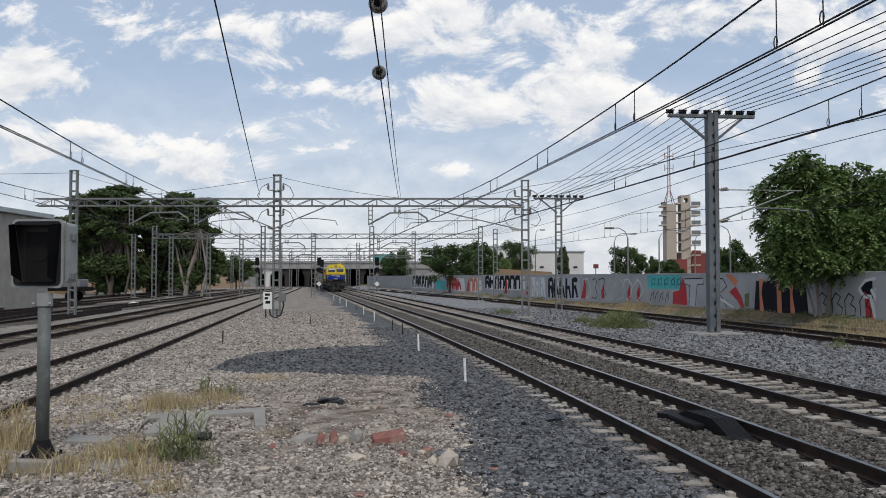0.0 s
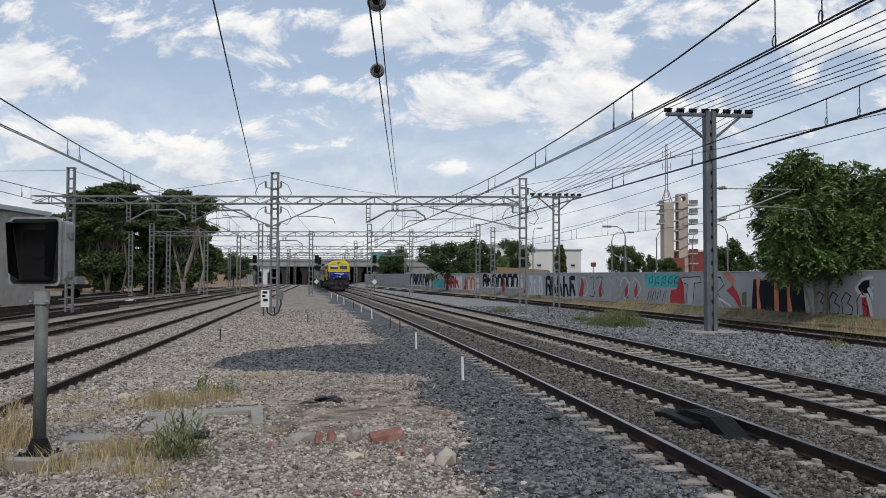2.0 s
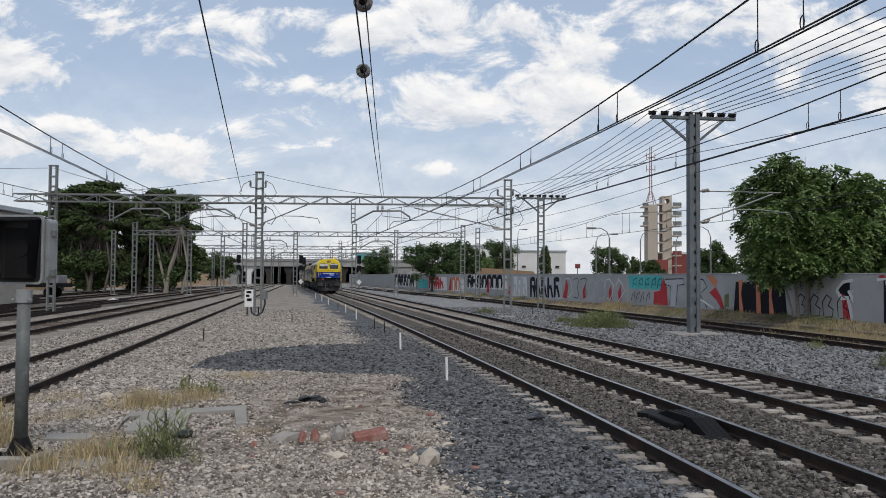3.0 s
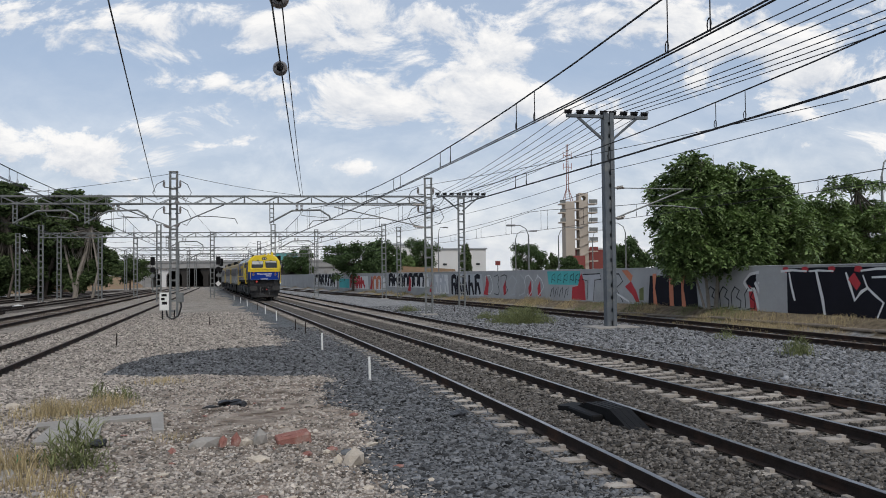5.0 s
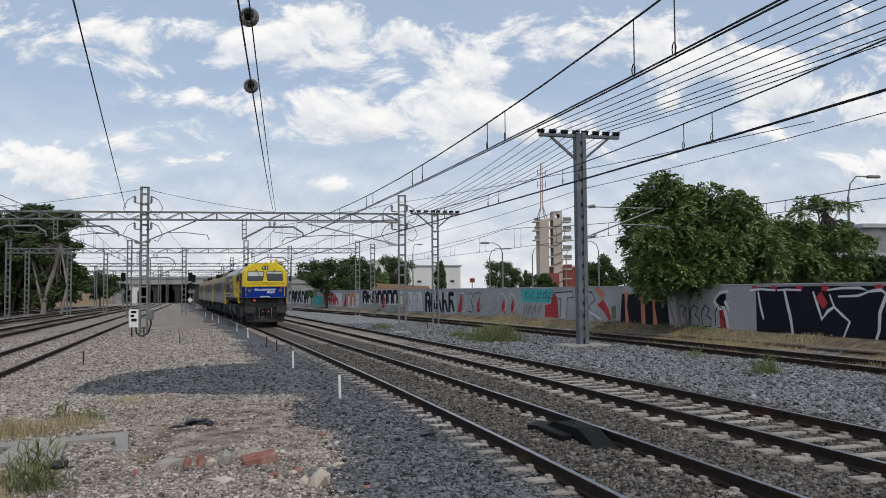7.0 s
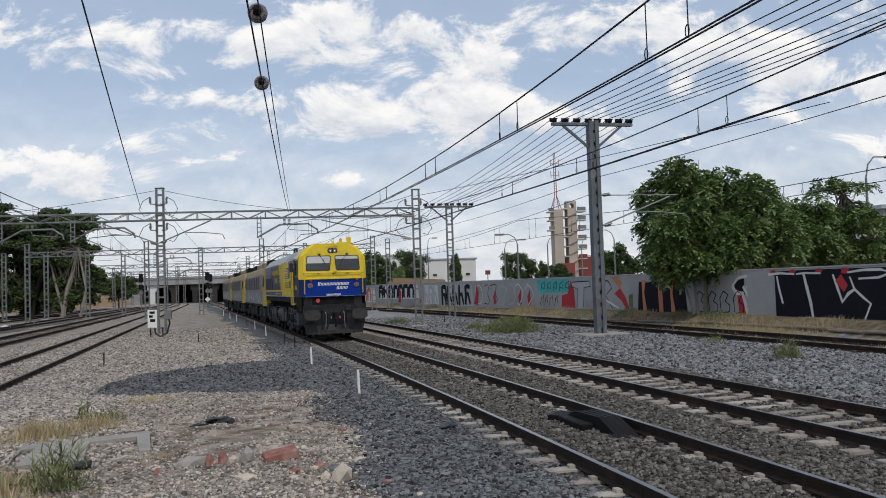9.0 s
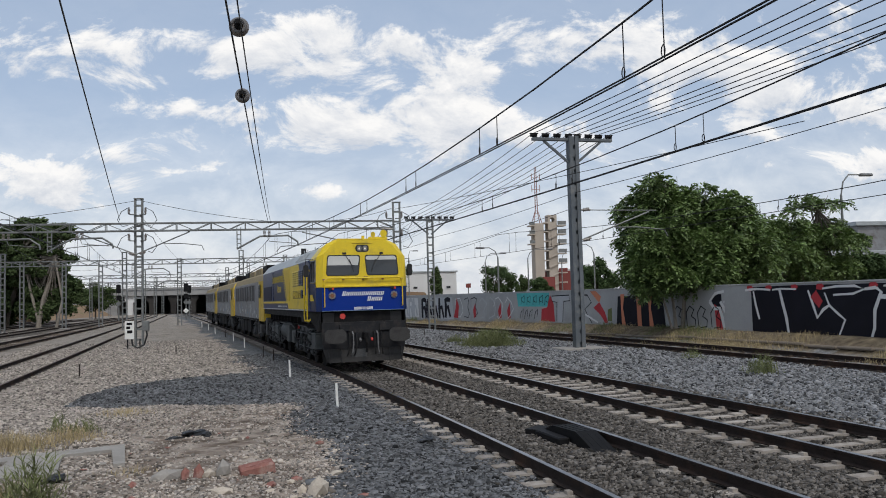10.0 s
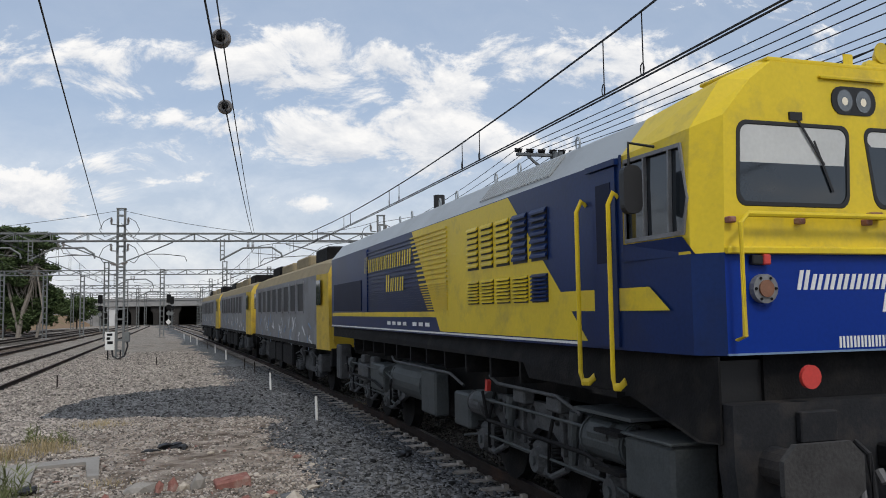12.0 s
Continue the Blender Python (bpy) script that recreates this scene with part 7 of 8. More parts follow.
building(18.0, 34.5, 200, 214, 8.2, M["offwhite"], "white flat-roofed industrial building beyond the wall", 1, 4, 1.0, 0.5)
building(6.5, 18.0, 206, 220, 9.6, M["offwhite"], "pale low building with a dark overhanging roof", 1, 5, 1.6, 1.4)
b = B(); prism(b, [(3.0, -0.3), (19.0, -0.3), (17.0, 2.9), (9.0, 3.4), (5.0, 2.6)], "y", 128, 180)
bmesh.ops.recalc_face_normals(b, faces=b.faces[:])
tagged(part("earth_bank", b, M["earth"]), "dry tan earth slope rising beyond the wall", "bank", kind="structure")
t = empty("sign_board", pose(35.6, 190, 0), "small red sign board on a post beyond the wall", "sign")
part("board", box(B(), -0.6, -0.1, 4.1, 0.6, 0.1, 5.1, 0.03), M["tower_red"], t)
part("post", box(B(), -0.1, 0.1, 0, 0.1, 0.25, 4.9, 0.02), M["galv"], t)
building(40.5, 66, 60, 74, 4.6, M["brown_wall"], "low brown building behind the graffiti wall", 1, 4)
building(44.6, 66, 61.5, 73, 7.1, M["silver"], "grey metal-clad upper storey behind trees", 1, 3)
building(-75, -30.0, 42, 62, 6.5, M["concrete"], "long pale concrete industrial shed beside the yard", 1, 6, 2.0, 0.6)


def street_lamp(x, y, h, reach, label):
    t = empty("street_lamp", pose(x, y, 0), label, "street lamp", "street lamps")
    k = B(); rod(k, (0, 0, 0), (0, 0, h * 0.86), 0.11, 8, 0.07)
    part("pole", k, M["galv"], t)
    k = B(); tube(k, [(0, 0, h * 0.86), (reach * 0.12, 0, h * 0.95), (reach * 0.4, 0, h), (reach, 0, h)], 0.045, 6)
    part("arm", k, M["galv"], t)
    k = B(); box(k, reach - 0.1, -0.14, h - 0.1, reach + 0.75, 0.14, h + 0.08, 0.05)
    part("lantern", k, M["silver"], t)


for x, y, h, r, lab in ((29.8, 45, 7.0, -1.0, "grey street lamp behind the graffiti wall"), (31.7, 45, 8.9, 1.4, "tall grey street lamp behind the graffiti wall"), (17.0, 75, 6.6, -2, "grey street lamp beyond the wall"), (26.5, 100, 7.8, 2.5, "grey street lamp beyond the wall"), (21, 100, 7.4, 2.0, "grey street lamp beyond the wall"), (31, 88, 7.6, -2.2, "curved grey street lamp beyond the wall"), (14.5, 128, 9.5, 0.8, "tall grey street lamp beyond the wall"), (34, 110, 8.0, 2.0, "grey street lamp beyond the wall"), (-6, 170, 10, 0.8, "tall grey lamp by the overpass")):
    street_lamp(x, y, h, r, lab)


# ---------- signals ----------
def near_signal():
    x, y = -4.63, 9.5
    z0 = float(ground_z(np.array(x), np.array(y)))
    t = empty("shunting_signal", pose(x, y, z0, 0, 0, -4), "grey signal on a galvanised post, dark hooded lamp face", "signal")
    part("plinth", box(B(), -0.27, -0.25, -0.15, 0.27, 0.25, 0.16, 0.025), M["concrete"], t)
    k = B(); box(k, -0.19, -0.17, 0.14, 0.19, 0.19, 0.165)
    for s in (-1, 1):
        for u in (-1, 1):
            rod(k, (s * 0.15, u * 0.13, 0.16), (s * 0.15, u * 0.13, 0.2), 0.018, 6)
    part("base_plate", k, M["asphalt"], t)
    k = B(); rod(k, (0, 0, 0.165), (0, 0, 0.34), 0.15, 14, 0.08)
    part("base_collar", k, M["asphalt"], t)
    k = B(); rod(k, (0, 0, 0.3), (0, 0, 2.0), 0.072, 18)
    part("post", k, M["postgrey"], t, "mottled galvanised post", True)
    k = B(); rod(k, (0, 0, 1.88), (0, 0, 2.03), 0.088, 18)
    for s in (-1, 1):
        rod(k, (s * 0.08, -0.05, 1.91), (s * 0.115, -0.05, 1.91), 0.018, 6)
    part("clamp", k, M["steelgrey"], t)
    hx0, hx1, hz0, hz1 = -0.375, 0.245, 2.09, 2.89
    k = B(); prism(k, rounded(hx0 + 0.03, hz0 + 0.06, hx1 + 0.03, hz1 - 0.04, 0.05), "y", 0.0, 0.20)
    bmesh.ops.recalc_face_normals(k, faces=k.faces[:])
    case = part("case", k, M["steelgrey"], t)
    part("face_rim", frame_ring(B(), [(u, -0.03, v) for u, v in rounded(hx0, hz0, hx1, hz1, 0.06)], [(u, -0.03, v) for u, v in rounded(hx0 + 0.025, hz0 + 0.025, hx1 - 0.025, hz1 - 0.025, 0.05)], (0, -0.03, 0)), M["steelgrey"], case, "pale grey metal rim")
    k = B(); prism(k, rounded(hx0 + 0.02, hz0 + 0.02, hx1 - 0.02, hz1 - 0.02, 0.05), "y", -0.045, 0.0)
    bmesh.ops.recalc_face_normals(k, faces=k.faces[:])
    part("face_plate", k, M["black"], case, "matt black face plate")
    k = B()
    # hood: top, two sides, open below and in front
    a, d = -0.345, 0.21
    for q in ([(a, -0.05, 2.84), (d, -0.05, 2.84), (d - 0.035, -0.26, 2.81), (a + 0.05, -0.26, 2.81)],
              [(a, -0.05, 2.84), (a + 0.05, -0.26, 2.81), (a + 0.08, -0.24, 2.24), (a + 0.10, -0.05, 2.16)],
              [(d, -0.05, 2.84), (d - 0.05, -0.05, 2.16), (d - 0.06, -0.22, 2.22), (d - 0.035, -0.26, 2.81)],
              [(a + 0.10, -0.05, 2.16), (a + 0.08, -0.12, 2.14), (d - 0.06, -0.12, 2.14), (d - 0.05, -0.05, 2.16)]):
        f = k.faces.new([k.verts.new(p) for p in q])
    bmesh.ops.solidify(k, geom=k.faces[:], thickness=0.008)
    part("hood", k, M["asphalt"], case)
    k = B(); rod(k, (-0.03, -0.046, 2.5), (-0.03, -0.07, 2.5), 0.10, 20)
    part("lens", k, M["asphalt"], case)
    k = B(); box(k, -0.20, -0.06, 2.16, 0.14, -0.046, 2.74)
    part("lens_panel", k, M["asphalt"], case)
    for z in (2.22, 2.68):
        k = B(); box(k, hx1 + 0.03, 0.06, z - 0.04, hx1 + 0.06, 0.12, z + 0.04, 0.006)
        rod(k, (hx1 + 0.05, 0.14, z - 0.05), (hx1 + 0.05, 0.14, z + 0.05), 0.016, 6)
        part("hinge", k, M["galv"], case)


near_signal()


def far_signal(x, y, label, diamond=False):
    t = empty("railway_signal", pose(x, y, -0.1), label, "signal", "colour light signals")
    k = B(); rod(k, (0, 0, 0), (0, 0, 4.4), 0.09, 8)
    part("post", k, M["galv"], t)
    for z, h in ((3.9, 1.2), (2.9, 0.7)):
        part("head", box(B(), -0.3, -0.2, z, 0.3, 0.05, z + h, 0.05), M["asphalt"], t)
    k = B(); rod(k, (0, -0.22, 2.4), (0, -0.18, 2.4), 0.3, 14)
    part("disc", k, M["galv"], t)
    if diamond:
        k = B(); prism(k, [(-0.4, 1.2), (0, 0.8), (0.4, 1.2), (0, 1.6)], "y", -0.2, -0.16)
        part("marker", k, M["white"], t)
    for i in range(8):
        part("ladder_rung", box(B(), 0.14, 0.0, 0.3 + i * 0.45, 0.45, 0.04, 0.34 + i * 0.45), M["galv"], t)


for x, y, d in ((-27.3, 120, False), (-18.2, 120, True), (-9.7, 120, True), (-20.0, 135, False)):
    far_signal(x, y, "black-headed colour light signal on a grey post", d)

# small cabinet and notice board by the gantry mast
cab = empty("notice_board", pose(-9.35, 43.6, -0.13), "small white notice board with cables beside the mast", "notice board")
part("board", box(B(), -0.24, -0.03, 0.5, 0.22, 0.0, 1.42, 0.01), M["white"], cab)
for i, (u0, u1, z, h) in enumerate(((-0.14, 0.12, 1.22, 0.12), (-0.16, 0.02, 1.02, 0.13), (-0.12, 0.14, 0.80, 0.15))):
    part("text_bar", box(B(), u0, -0.036, z, u1, -0.031, z + h), M["asphalt"], cab)
for s in (-0.1, 0.5):
    k = B(); tube(k, [(s, 0.0, -0.1), (s, 0.0, 0.5)], 0.03, 6)
    part("leg", k, M["asphalt"], cab)
k = B(); tube(k, [(0.1, 0.0, 0.5), (0.15, -0.05, 0.2), (0.4, -0.1, 0.05), (0.7, 0, 0.2), (0.85, 0, 0.7), (0.8, 0, 1.0)], 0.045, 7)
part("cable", k, M["black"], cab)
part("junction_box", box(B(), 0.62, -0.12, 0.9, 0.95, 0.12, 1.4, 0.02), M["galv"], cab)

# hanging frames under the gantries
def drop_frame(x, y, zt, label):
    t = empty("hanging_bracket", pose(x, y, zt), label, "catenary bracket", "hanging brackets")
    for s in (-1, 1):
        part("post", bar(B(), (s * 0.1, 0, 0.05), (s * 0.1, 0, -1.15), 0.05, 0.05, (0, 1, 0)), M["galv"], t)
    for i in range(5):
        part("batten", bar(B(), (-0.1, 0, -0.1 - 0.24 * i), (0.1, 0, -0.1 - 0.24 * i), 0.03, 0.05), M["galv"], t)
    k = B(); tube(k, [(-0.1, 0, -1.1), (1.1, 0, -0.45), (2.6, 0, -0.42), (3.1, 0, -0.75), (3.15, 0, -0.98)], 0.05, 8)
    part("bent_tube", k, M["galv"], t)
    for u in (1.35, 1.6):
        k = B()
        for i in range(4):
            rod(k, (u, 0, -0.4 + 0.07 * i), (u, 0, -0.36 + 0.07 * i), 0.075, 8)
        part("insulator", k, M["insul"], t)
    k = B(); tube(k, [(1.5, 0, -0.45), (1.6, 0, -0.72), (3.0, 0, -0.85)], 0.02, 6)
    part("steady_arm", k, M["galv"], t)


drop_frame(-4.0, 44.93, 6.08, "grey hanging bracket with bent tube under the gantry")
drop_frame(-17.2, 44.93, 6.08, "grey hanging bracket with bent tube under the gantry")
drop_frame(-13.6, 44.93, 6.08, "grey hanging bracket with bent tube under the gantry")
for x, y, z in ((-6, 75.83, 5.72), (-16, 75.83, 5.72), (-10.5, 108.33, 5.52), (-20, 108.33, 5.52), (-14, 138.83, 5.42), (-27, 138.83, 5.42)):
    drop_frame(x, y, z, "far hanging bracket under a gantry")

for a, c in (((-9.25, 45.4, 7.7), (-18.5, 45.1, 6.45)), ((-9.25, 45.4, 7.7), (-2.3, 45.1, 6.45)), ((4.4, 44.6, 7.1), (1.0, 44.9, 6.45)), ((-20.6, 45.4, 7.9), (-14.5, 45.1, 6.45)), ((-20.6, 45.4, 7.9), (-40, 47, 8.2)), ((4.4, 44.6, 7.0), (13.2, 20, 6.6)), ((10.52, 31.8, 6.2), (14.5, 10, 6.4)), ((10.52, 31.8, 6.2), (7.9, 56.4, 6.2)), ((10.52, 31.8, 5.6), (7.9, 56.4, 5.2)), ((4.4, 44.6, 6.4), (-3.2, 89, 6.6)), ((7.9, 56.4, 6.0), (5.0, 78, 6.2)), ((-9.25, 45.4, 7.0), (-13.5, 85, 6.5))):
    single_wire("overhead_wire", a, c, 0.12, "thin stay wire between masts and gantry", 0.012, 10)
for mx, mz in ((-9.25, 5.55), (-9.25, 6.95), (4.4, 5.6), (4.4, 6.6)):
    for s in (-0.42, 0.42):
        t = empty("post_insulator", pose(mx + s, 45.0, mz), "ribbed brown insulator bolted to the mast", "insulator", "post insulators")
        k = B()
        for i in range(4):
            rod(k, (0, 0, 0.07 * i), (0, 0, 0.07 * i + 0.04), 0.07, 8)
        rod(k, (0, 0, -0.05), (0, 0, 0.32), 0.035, 6)
        part("body", k, M["insul"], t)
        part("bracket", bar(B(), (0, 0, -0.05), (-s * 0.75, 0.3, -0.05), 0.05), M["galv"], t)
        k = B(); tube(k, [(0, 0, 0.32), (s * 0.9, 0, 0.1), (s * 1.4, 0, -0.35), (s * 0.8, 0, -0.7), (s * 0.2, 0.2, -0.6)], 0.018, 5)
        part("jumper_loop", k, M["wire"], t)

# middle wires with their disc insulators
single_wire("overhead_wire", (-0.42, -0.5, 5.35), (-2.44, 45.2, 6.35), 0.32, "dark overhead wire running to the gantry", 0.012, 24)
single_wire("overhead_wire", (-0.30, -0.5, 5.35), (-2.32, 45.2, 6.35), 0.32, "dark overhead wire running to the gantry", 0.009, 24)
for p, lab in (((-1.10, 13.9, 5.60), "brown disc insulator in the overhead wire"), ((-0.83, 10.3, 5.58), "brown disc insulator in the overhead wire")):
    t = empty("strain_insulator", pose(*p), lab, "insulator", "strain insulators")
    k = B()
    rod(k, (0, -0.02, 0), (0, 0.02, 0), 0.105, 20, 0.125); rod(k, (0, 0.02, 0), (0, 0.05, 0), 0.125, 20)
    part("disc", k, M["insul"], t, "glassy brown disc")
    k = B(); tube(k, [(0.085 * math.cos(a), -0.03, 0.085 * math.sin(a)) for a in np.linspace(0, 6.283, 21)], 0.016, 6)
    part("glass_rim", k, M["hose"], t, "paler glass rim")
    k = B(); rod(k, (0, -0.11, 0), (0, -0.02, 0), 0.045, 14, 0.055)
    part("cap", k, M["asphalt"], t)
    k = B(); rod(k, (0, -0.2, 0), (0, 0.16, 0), 0.03, 8)
    part("clamp", k, M["asphalt"], t)

# ---------- yard clutter ----------
for x, y, h, white in ((0.48, 17.5, 0.50, 1), (-0.73, 24.7, 0.52, 1), (-3.5, 41.8, 0.5, 1), (-4.77, 49.3, 0.5, 1), (-7.37, 62.4, 0.5, 1), (-8.85, 70.3, 0.5, 1), (-10.5, 78.7, 0.5, 1), (-1.58, 31.8, 0.45, 0), (-2.1, 34.1, 0.45, 0), (-5.9, 55.5, 0.45, 0), (-6.0, 37.0, 0.42, 0), (-7.4, 27.5, 0.4, 0), (6.2, 47.0, 0.4, 0)):
    z = float(ground_z(np.array(x), np.array(y)))
    k = B(); rod(k, (0, 0, -0.1), (-0.02 if white else 0.0, 0.01, h), 0.028 if white else 0.022, 7)
    o = part("marker_post", k, M["white"] if white else M["rail_side"])
    o.matrix_basis = pose(x, y, z)
    tagged(o, "thin white marker post in the ballast" if white else "thin rusty marker stake in the ground", "marker post", "white markers" if white else "rusty stakes")

k = B(); prism(k, [(-4.63, 12.96), (-2.96, 13.67), (-2.60, 12.04), (-2.74, 11.98), (-3.05, 13.2), (-4.5, 12.6), (-4.35, 11.7), (-4.28, 11.5)], "z", -0.3, -0.085)
bmesh.ops.recalc_face_normals(k, faces=k.faces[:])
tagged(part("concrete_slab", k, M["concrete"]), "cracked pale concrete foundation rim in the dirt", "slab")
k = B(); prism(k, [(-4.16, 11.37), (-4.38, 12.95), (-3.76, 13.27), (-3.35, 11.53)], "z", -0.3, -0.081)
bmesh.ops.recalc_face_normals(k, faces=k.faces[:])
tagged(part("concrete_slab", k, M["concrete"]), "flat pale concrete slab set in the gravel", "slab")
k = B(); box(k, -0.28, -0.2, -0.06, 0.28, 0.2, 0.03, 0.01)
o = part("concrete_cover", k, M["concrete"]); o.matrix_basis = pose(-4.75, 11.1, -0.12, 0, 2, 8)
tagged(o, "small weathered concrete duct cover set in gravel", "cover")
o = copy_thing(o, pose(-3.95, 9.55, -0.13, 2, -3, 30)); tagged(o, "small broken concrete duct cover set in gravel", "cover")


def lump(name, x, y, size, m, label, category, seed, group=""):
    rng = random.Random(seed)
    b_ = B()
    rag = name == "black_rag"
    bmesh.ops.create_icosphere(b_, subdivisions=3 if rag else 1, radius=0.5)
    for v in b_.verts:
        n = noise.noise(v.co * 2.3 + Vector((seed, 0, 0)))
        v.co = Vector((v.co.x * size[0], v.co.y * size[1], v.co.z * size[2])) * ((1 + 0.9 * n + rng.uniform(-0.14, 0.14)) if rag else (1 + 0.4 * n + rng.uniform(-0.22, 0.22)))
    z = float(ground_z(np.array(x), np.array(y)))
    o_ = part(name, b_, m)
    o_.matrix_basis = pose(x, y, z + size[2] * 0.25, 0, 0, rng.uniform(0, 90))
    return tagged(o_, label, category, group)


k = B(); box(k, -0.22, -0.13, 0, 0.22, 0.13, 0.14, 0.015)
for i in range(5):
    box(k, -0.19 + i * 0.08, -0.134, 0.02, -0.14 + i * 0.08, -0.128, 0.06)
box(k, -0.15, -0.06, 0.14, -0.02, 0.03, 0.147); box(k, 0.04, -0.02, 0.14, 0.12, 0.08, 0.147)
o = part("brick_lump", k, M["brick"]); o.matrix_basis = pose(-0.72, 11.05, -0.15, 5, -8, 14)
tagged(o, "broken piece of red brickwork lying in the dirt", "brick", "brick rubble")
for i, (x, y, s, m) in enumerate(((-1.45, 10.98, (0.16, 0.12, 0.22), "brick"), (-1.62, 10.95, (0.14, 0.12, 0.2), "brick"), (-1.32, 10.95, (0.2, 0.16, 0.14), "rubble"), (-1.16, 11.0, (0.26, 0.2, 0.26), "concrete"), (-1.9, 10.95, (0.42, 0.22, 0.16), "concrete"), (-0.2, 10.4, (0.2, 0.14, 0.08), "brick"), (0.07, 9.7, (0.36, 0.28, 0.24), "rubble"), (-0.12, 9.75, (0.18, 0.14, 0.12), "rubble"), (-1.05, 10.0, (0.3, 0.2, 0.1), "rubble"), (-0.5, 10.2, (0.2, 0.16, 0.08), "brick"), (-2.2, 10.6, (0.16, 0.12, 0.08), "brick"), (0.3, 10.7, (0.2, 0.14, 0.08), "rubble"), (-5.6, 14.6, (0.26, 0.2, 0.16), "rubble"))):
    lump("rubble_piece", x, y, s, M[m], {"brick": "chipped red brick fragment in the dirt", "rubble": "pale lump of mortar rubble in the dirt", "concrete": "grey lump of broken concrete in the dirt"}[m], "rubble", 40 + i, "rubble")
for i, (x, y, s) in enumerate(((-2.05, 14.5, (0.5, 0.22, 0.12)), (-1.8, 14.35, (0.22, 0.16, 0.1)), (-2.3, 14.2, (0.26, 0.14, 0.06)), (1.75, 12.95, (0.42, 0.22, 0.1)), (-3.3, 11.2, (0.3, 0.2, 0.12)))):
    lump("black_rag", x, y, s, M["black"], "crumpled black scrap lying on the ground", "scrap", 70 + i, "scraps")
lump("green_scrap", -3.95, 10.4, (0.08, 0.07, 0.14), mat("green_plastic", (0.02, 0.28, 0.15), 0.4, 0, 0.2, 5, 30, 0), "small green plastic scrap among dry weeds", "scrap", 80)

rngr = random.Random(77)
for i in range(90):
    y = rngr.uniform(7.6, 14.5)
    x = rngr.uniform(-3.2, float(edge_dark(y)) + 0.3)
    kind = rngr.choice(["rubble", "rubble", "rubble", "concrete", "brick"])
    s = rngr.uniform(0.05, 0.15)
    lump("rubble_piece", x, y, (s, s * rngr.uniform(0.5, 0.9), s * rngr.uniform(0.25, 0.5)), M[kind], {"brick": "chipped red brick fragment in the dirt", "rubble": "pale lump of mortar rubble in the dirt", "concrete": "grey lump of broken concrete in the dirt"}[kind], "rubble", 200 + i, "rubble")
for i in range(16):
    y = rngr.uniform(9, 17)
    x = rngr.uniform(-3.5, float(edge_dark(y)) - 0.2)
    k = B(); a = rngr.uniform(0, 3.1); l = rngr.uniform(0.1, 0.3)
    tube(k, [(0, 0, 0), (math.cos(a) * l * 0.5, math.sin(a) * l * 0.5, 0.02), (math.cos(a + 0.3) * l, math.sin(a + 0.3) * l, 0.0)], 0.008, 5)
    o = part("twig", k, M["bark"]); o.matrix_basis = pose(x, y, float(ground_z(np.array(x), np.array(y))) + 0.008)
    tagged(o, "thin dark dry twig on the dirt", "twig", "twigs")

# black trackside device between the rails
t = empty("track_device", pose(3.95, 12.2, 0, 0, 0, 8.5), "black metal ramp-shaped device between the rails", "track device")
k = B(); prism(k, [(-1.0, -0.17), (-0.55, -0.17), (0.55, -0.17), (1.0, -0.17), (0.45, 0.03), (-0.35, 0.05)], "x", -0.14, 0.20)
bmesh.ops.recalc_face_normals(k, faces=k.faces[:])
part("ramp_cover", k, M["asphalt"], t)
k = B()
for i in range(3):
    prism(k, [(-0.98, -0.16), (-0.34, 0.056), (0.46, 0.036), (0.98, -0.16), (0.44, 0.022), (-0.34, 0.042)], "x", -0.08 + i * 0.1, -0.05 + i * 0.1)
bmesh.ops.recalc_face_normals(k, faces=k.faces[:])
part("rib", k, M["asphalt"], t)
part("side_box", box(B(), -0.34, -0.2, -0.18, -0.15, 0.7, -0.06, 0.02), M["asphalt"], t)
part("end_plate", prism(B(), [(-0.40, 0.95), (-0.02, 1.25), (0.04, 1.0), (-0.20, 0.72)], "z", -0.16, -0.08), M["asphalt"], t)

# yard junk on the far tracks
for i, (x, y, s) in enumerate(((-34.5, 65, (1.6, 1.2, 1.3)), (-33.4, 64.4, (1.2, 1.0, 0.8)), (-25, 66, (1.0, 0.8, 0.3)), (-32.8, 65.5, (1.0, 1, 0.7)))):
    lump("rubbish_sack", x, y, s, M["offwhite"], "heap of white rubbish sacks beside the yard", "rubbish", 90 + i, "rubbish sacks")
t = empty("flat_wagon", pose(-34.5, 70, 0, 0, 0, 5), "dark low wagon standing in the yard", "wagon")
part("deck", box(B(), -4, -1.3, 0.9, 4, 1.3, 1.25, 0.03), M["under"], t)
part("cabin", box(B(), 1.0, -1.1, 1.25, 3.6, 1.1, 1.9, 0.04), M["silver"], t)
for s in (-2.8, 2.8):
    for u in (-0.87, 0.87):
        k = B(); rod(k, (s, u - 0.06, 0.45), (s, u + 0.06, 0.45), 0.45, 14)
        part("wheel", k, M["under"], t)
for i in range(14):
    rngj = random.Random(i)
    k = B(); bar(k, (0, -4 - rngj.random() * 4, 0), (0, 4 + rngj.random() * 4, 0), 0.09, 0.14)
    o = part("spare_rail", k, M["rail_side"])
    o.matrix_basis = pose(-20.2 - i * 0.9 + rngj.uniform(-0.5, 0.5), 44 + rngj.uniform(-4, 22), -0.04, 0, 0, 6 + rngj.uniform(-4, 6))
    tagged(o, "rusty spare rail lying in the yard", "rail", "spare rails")

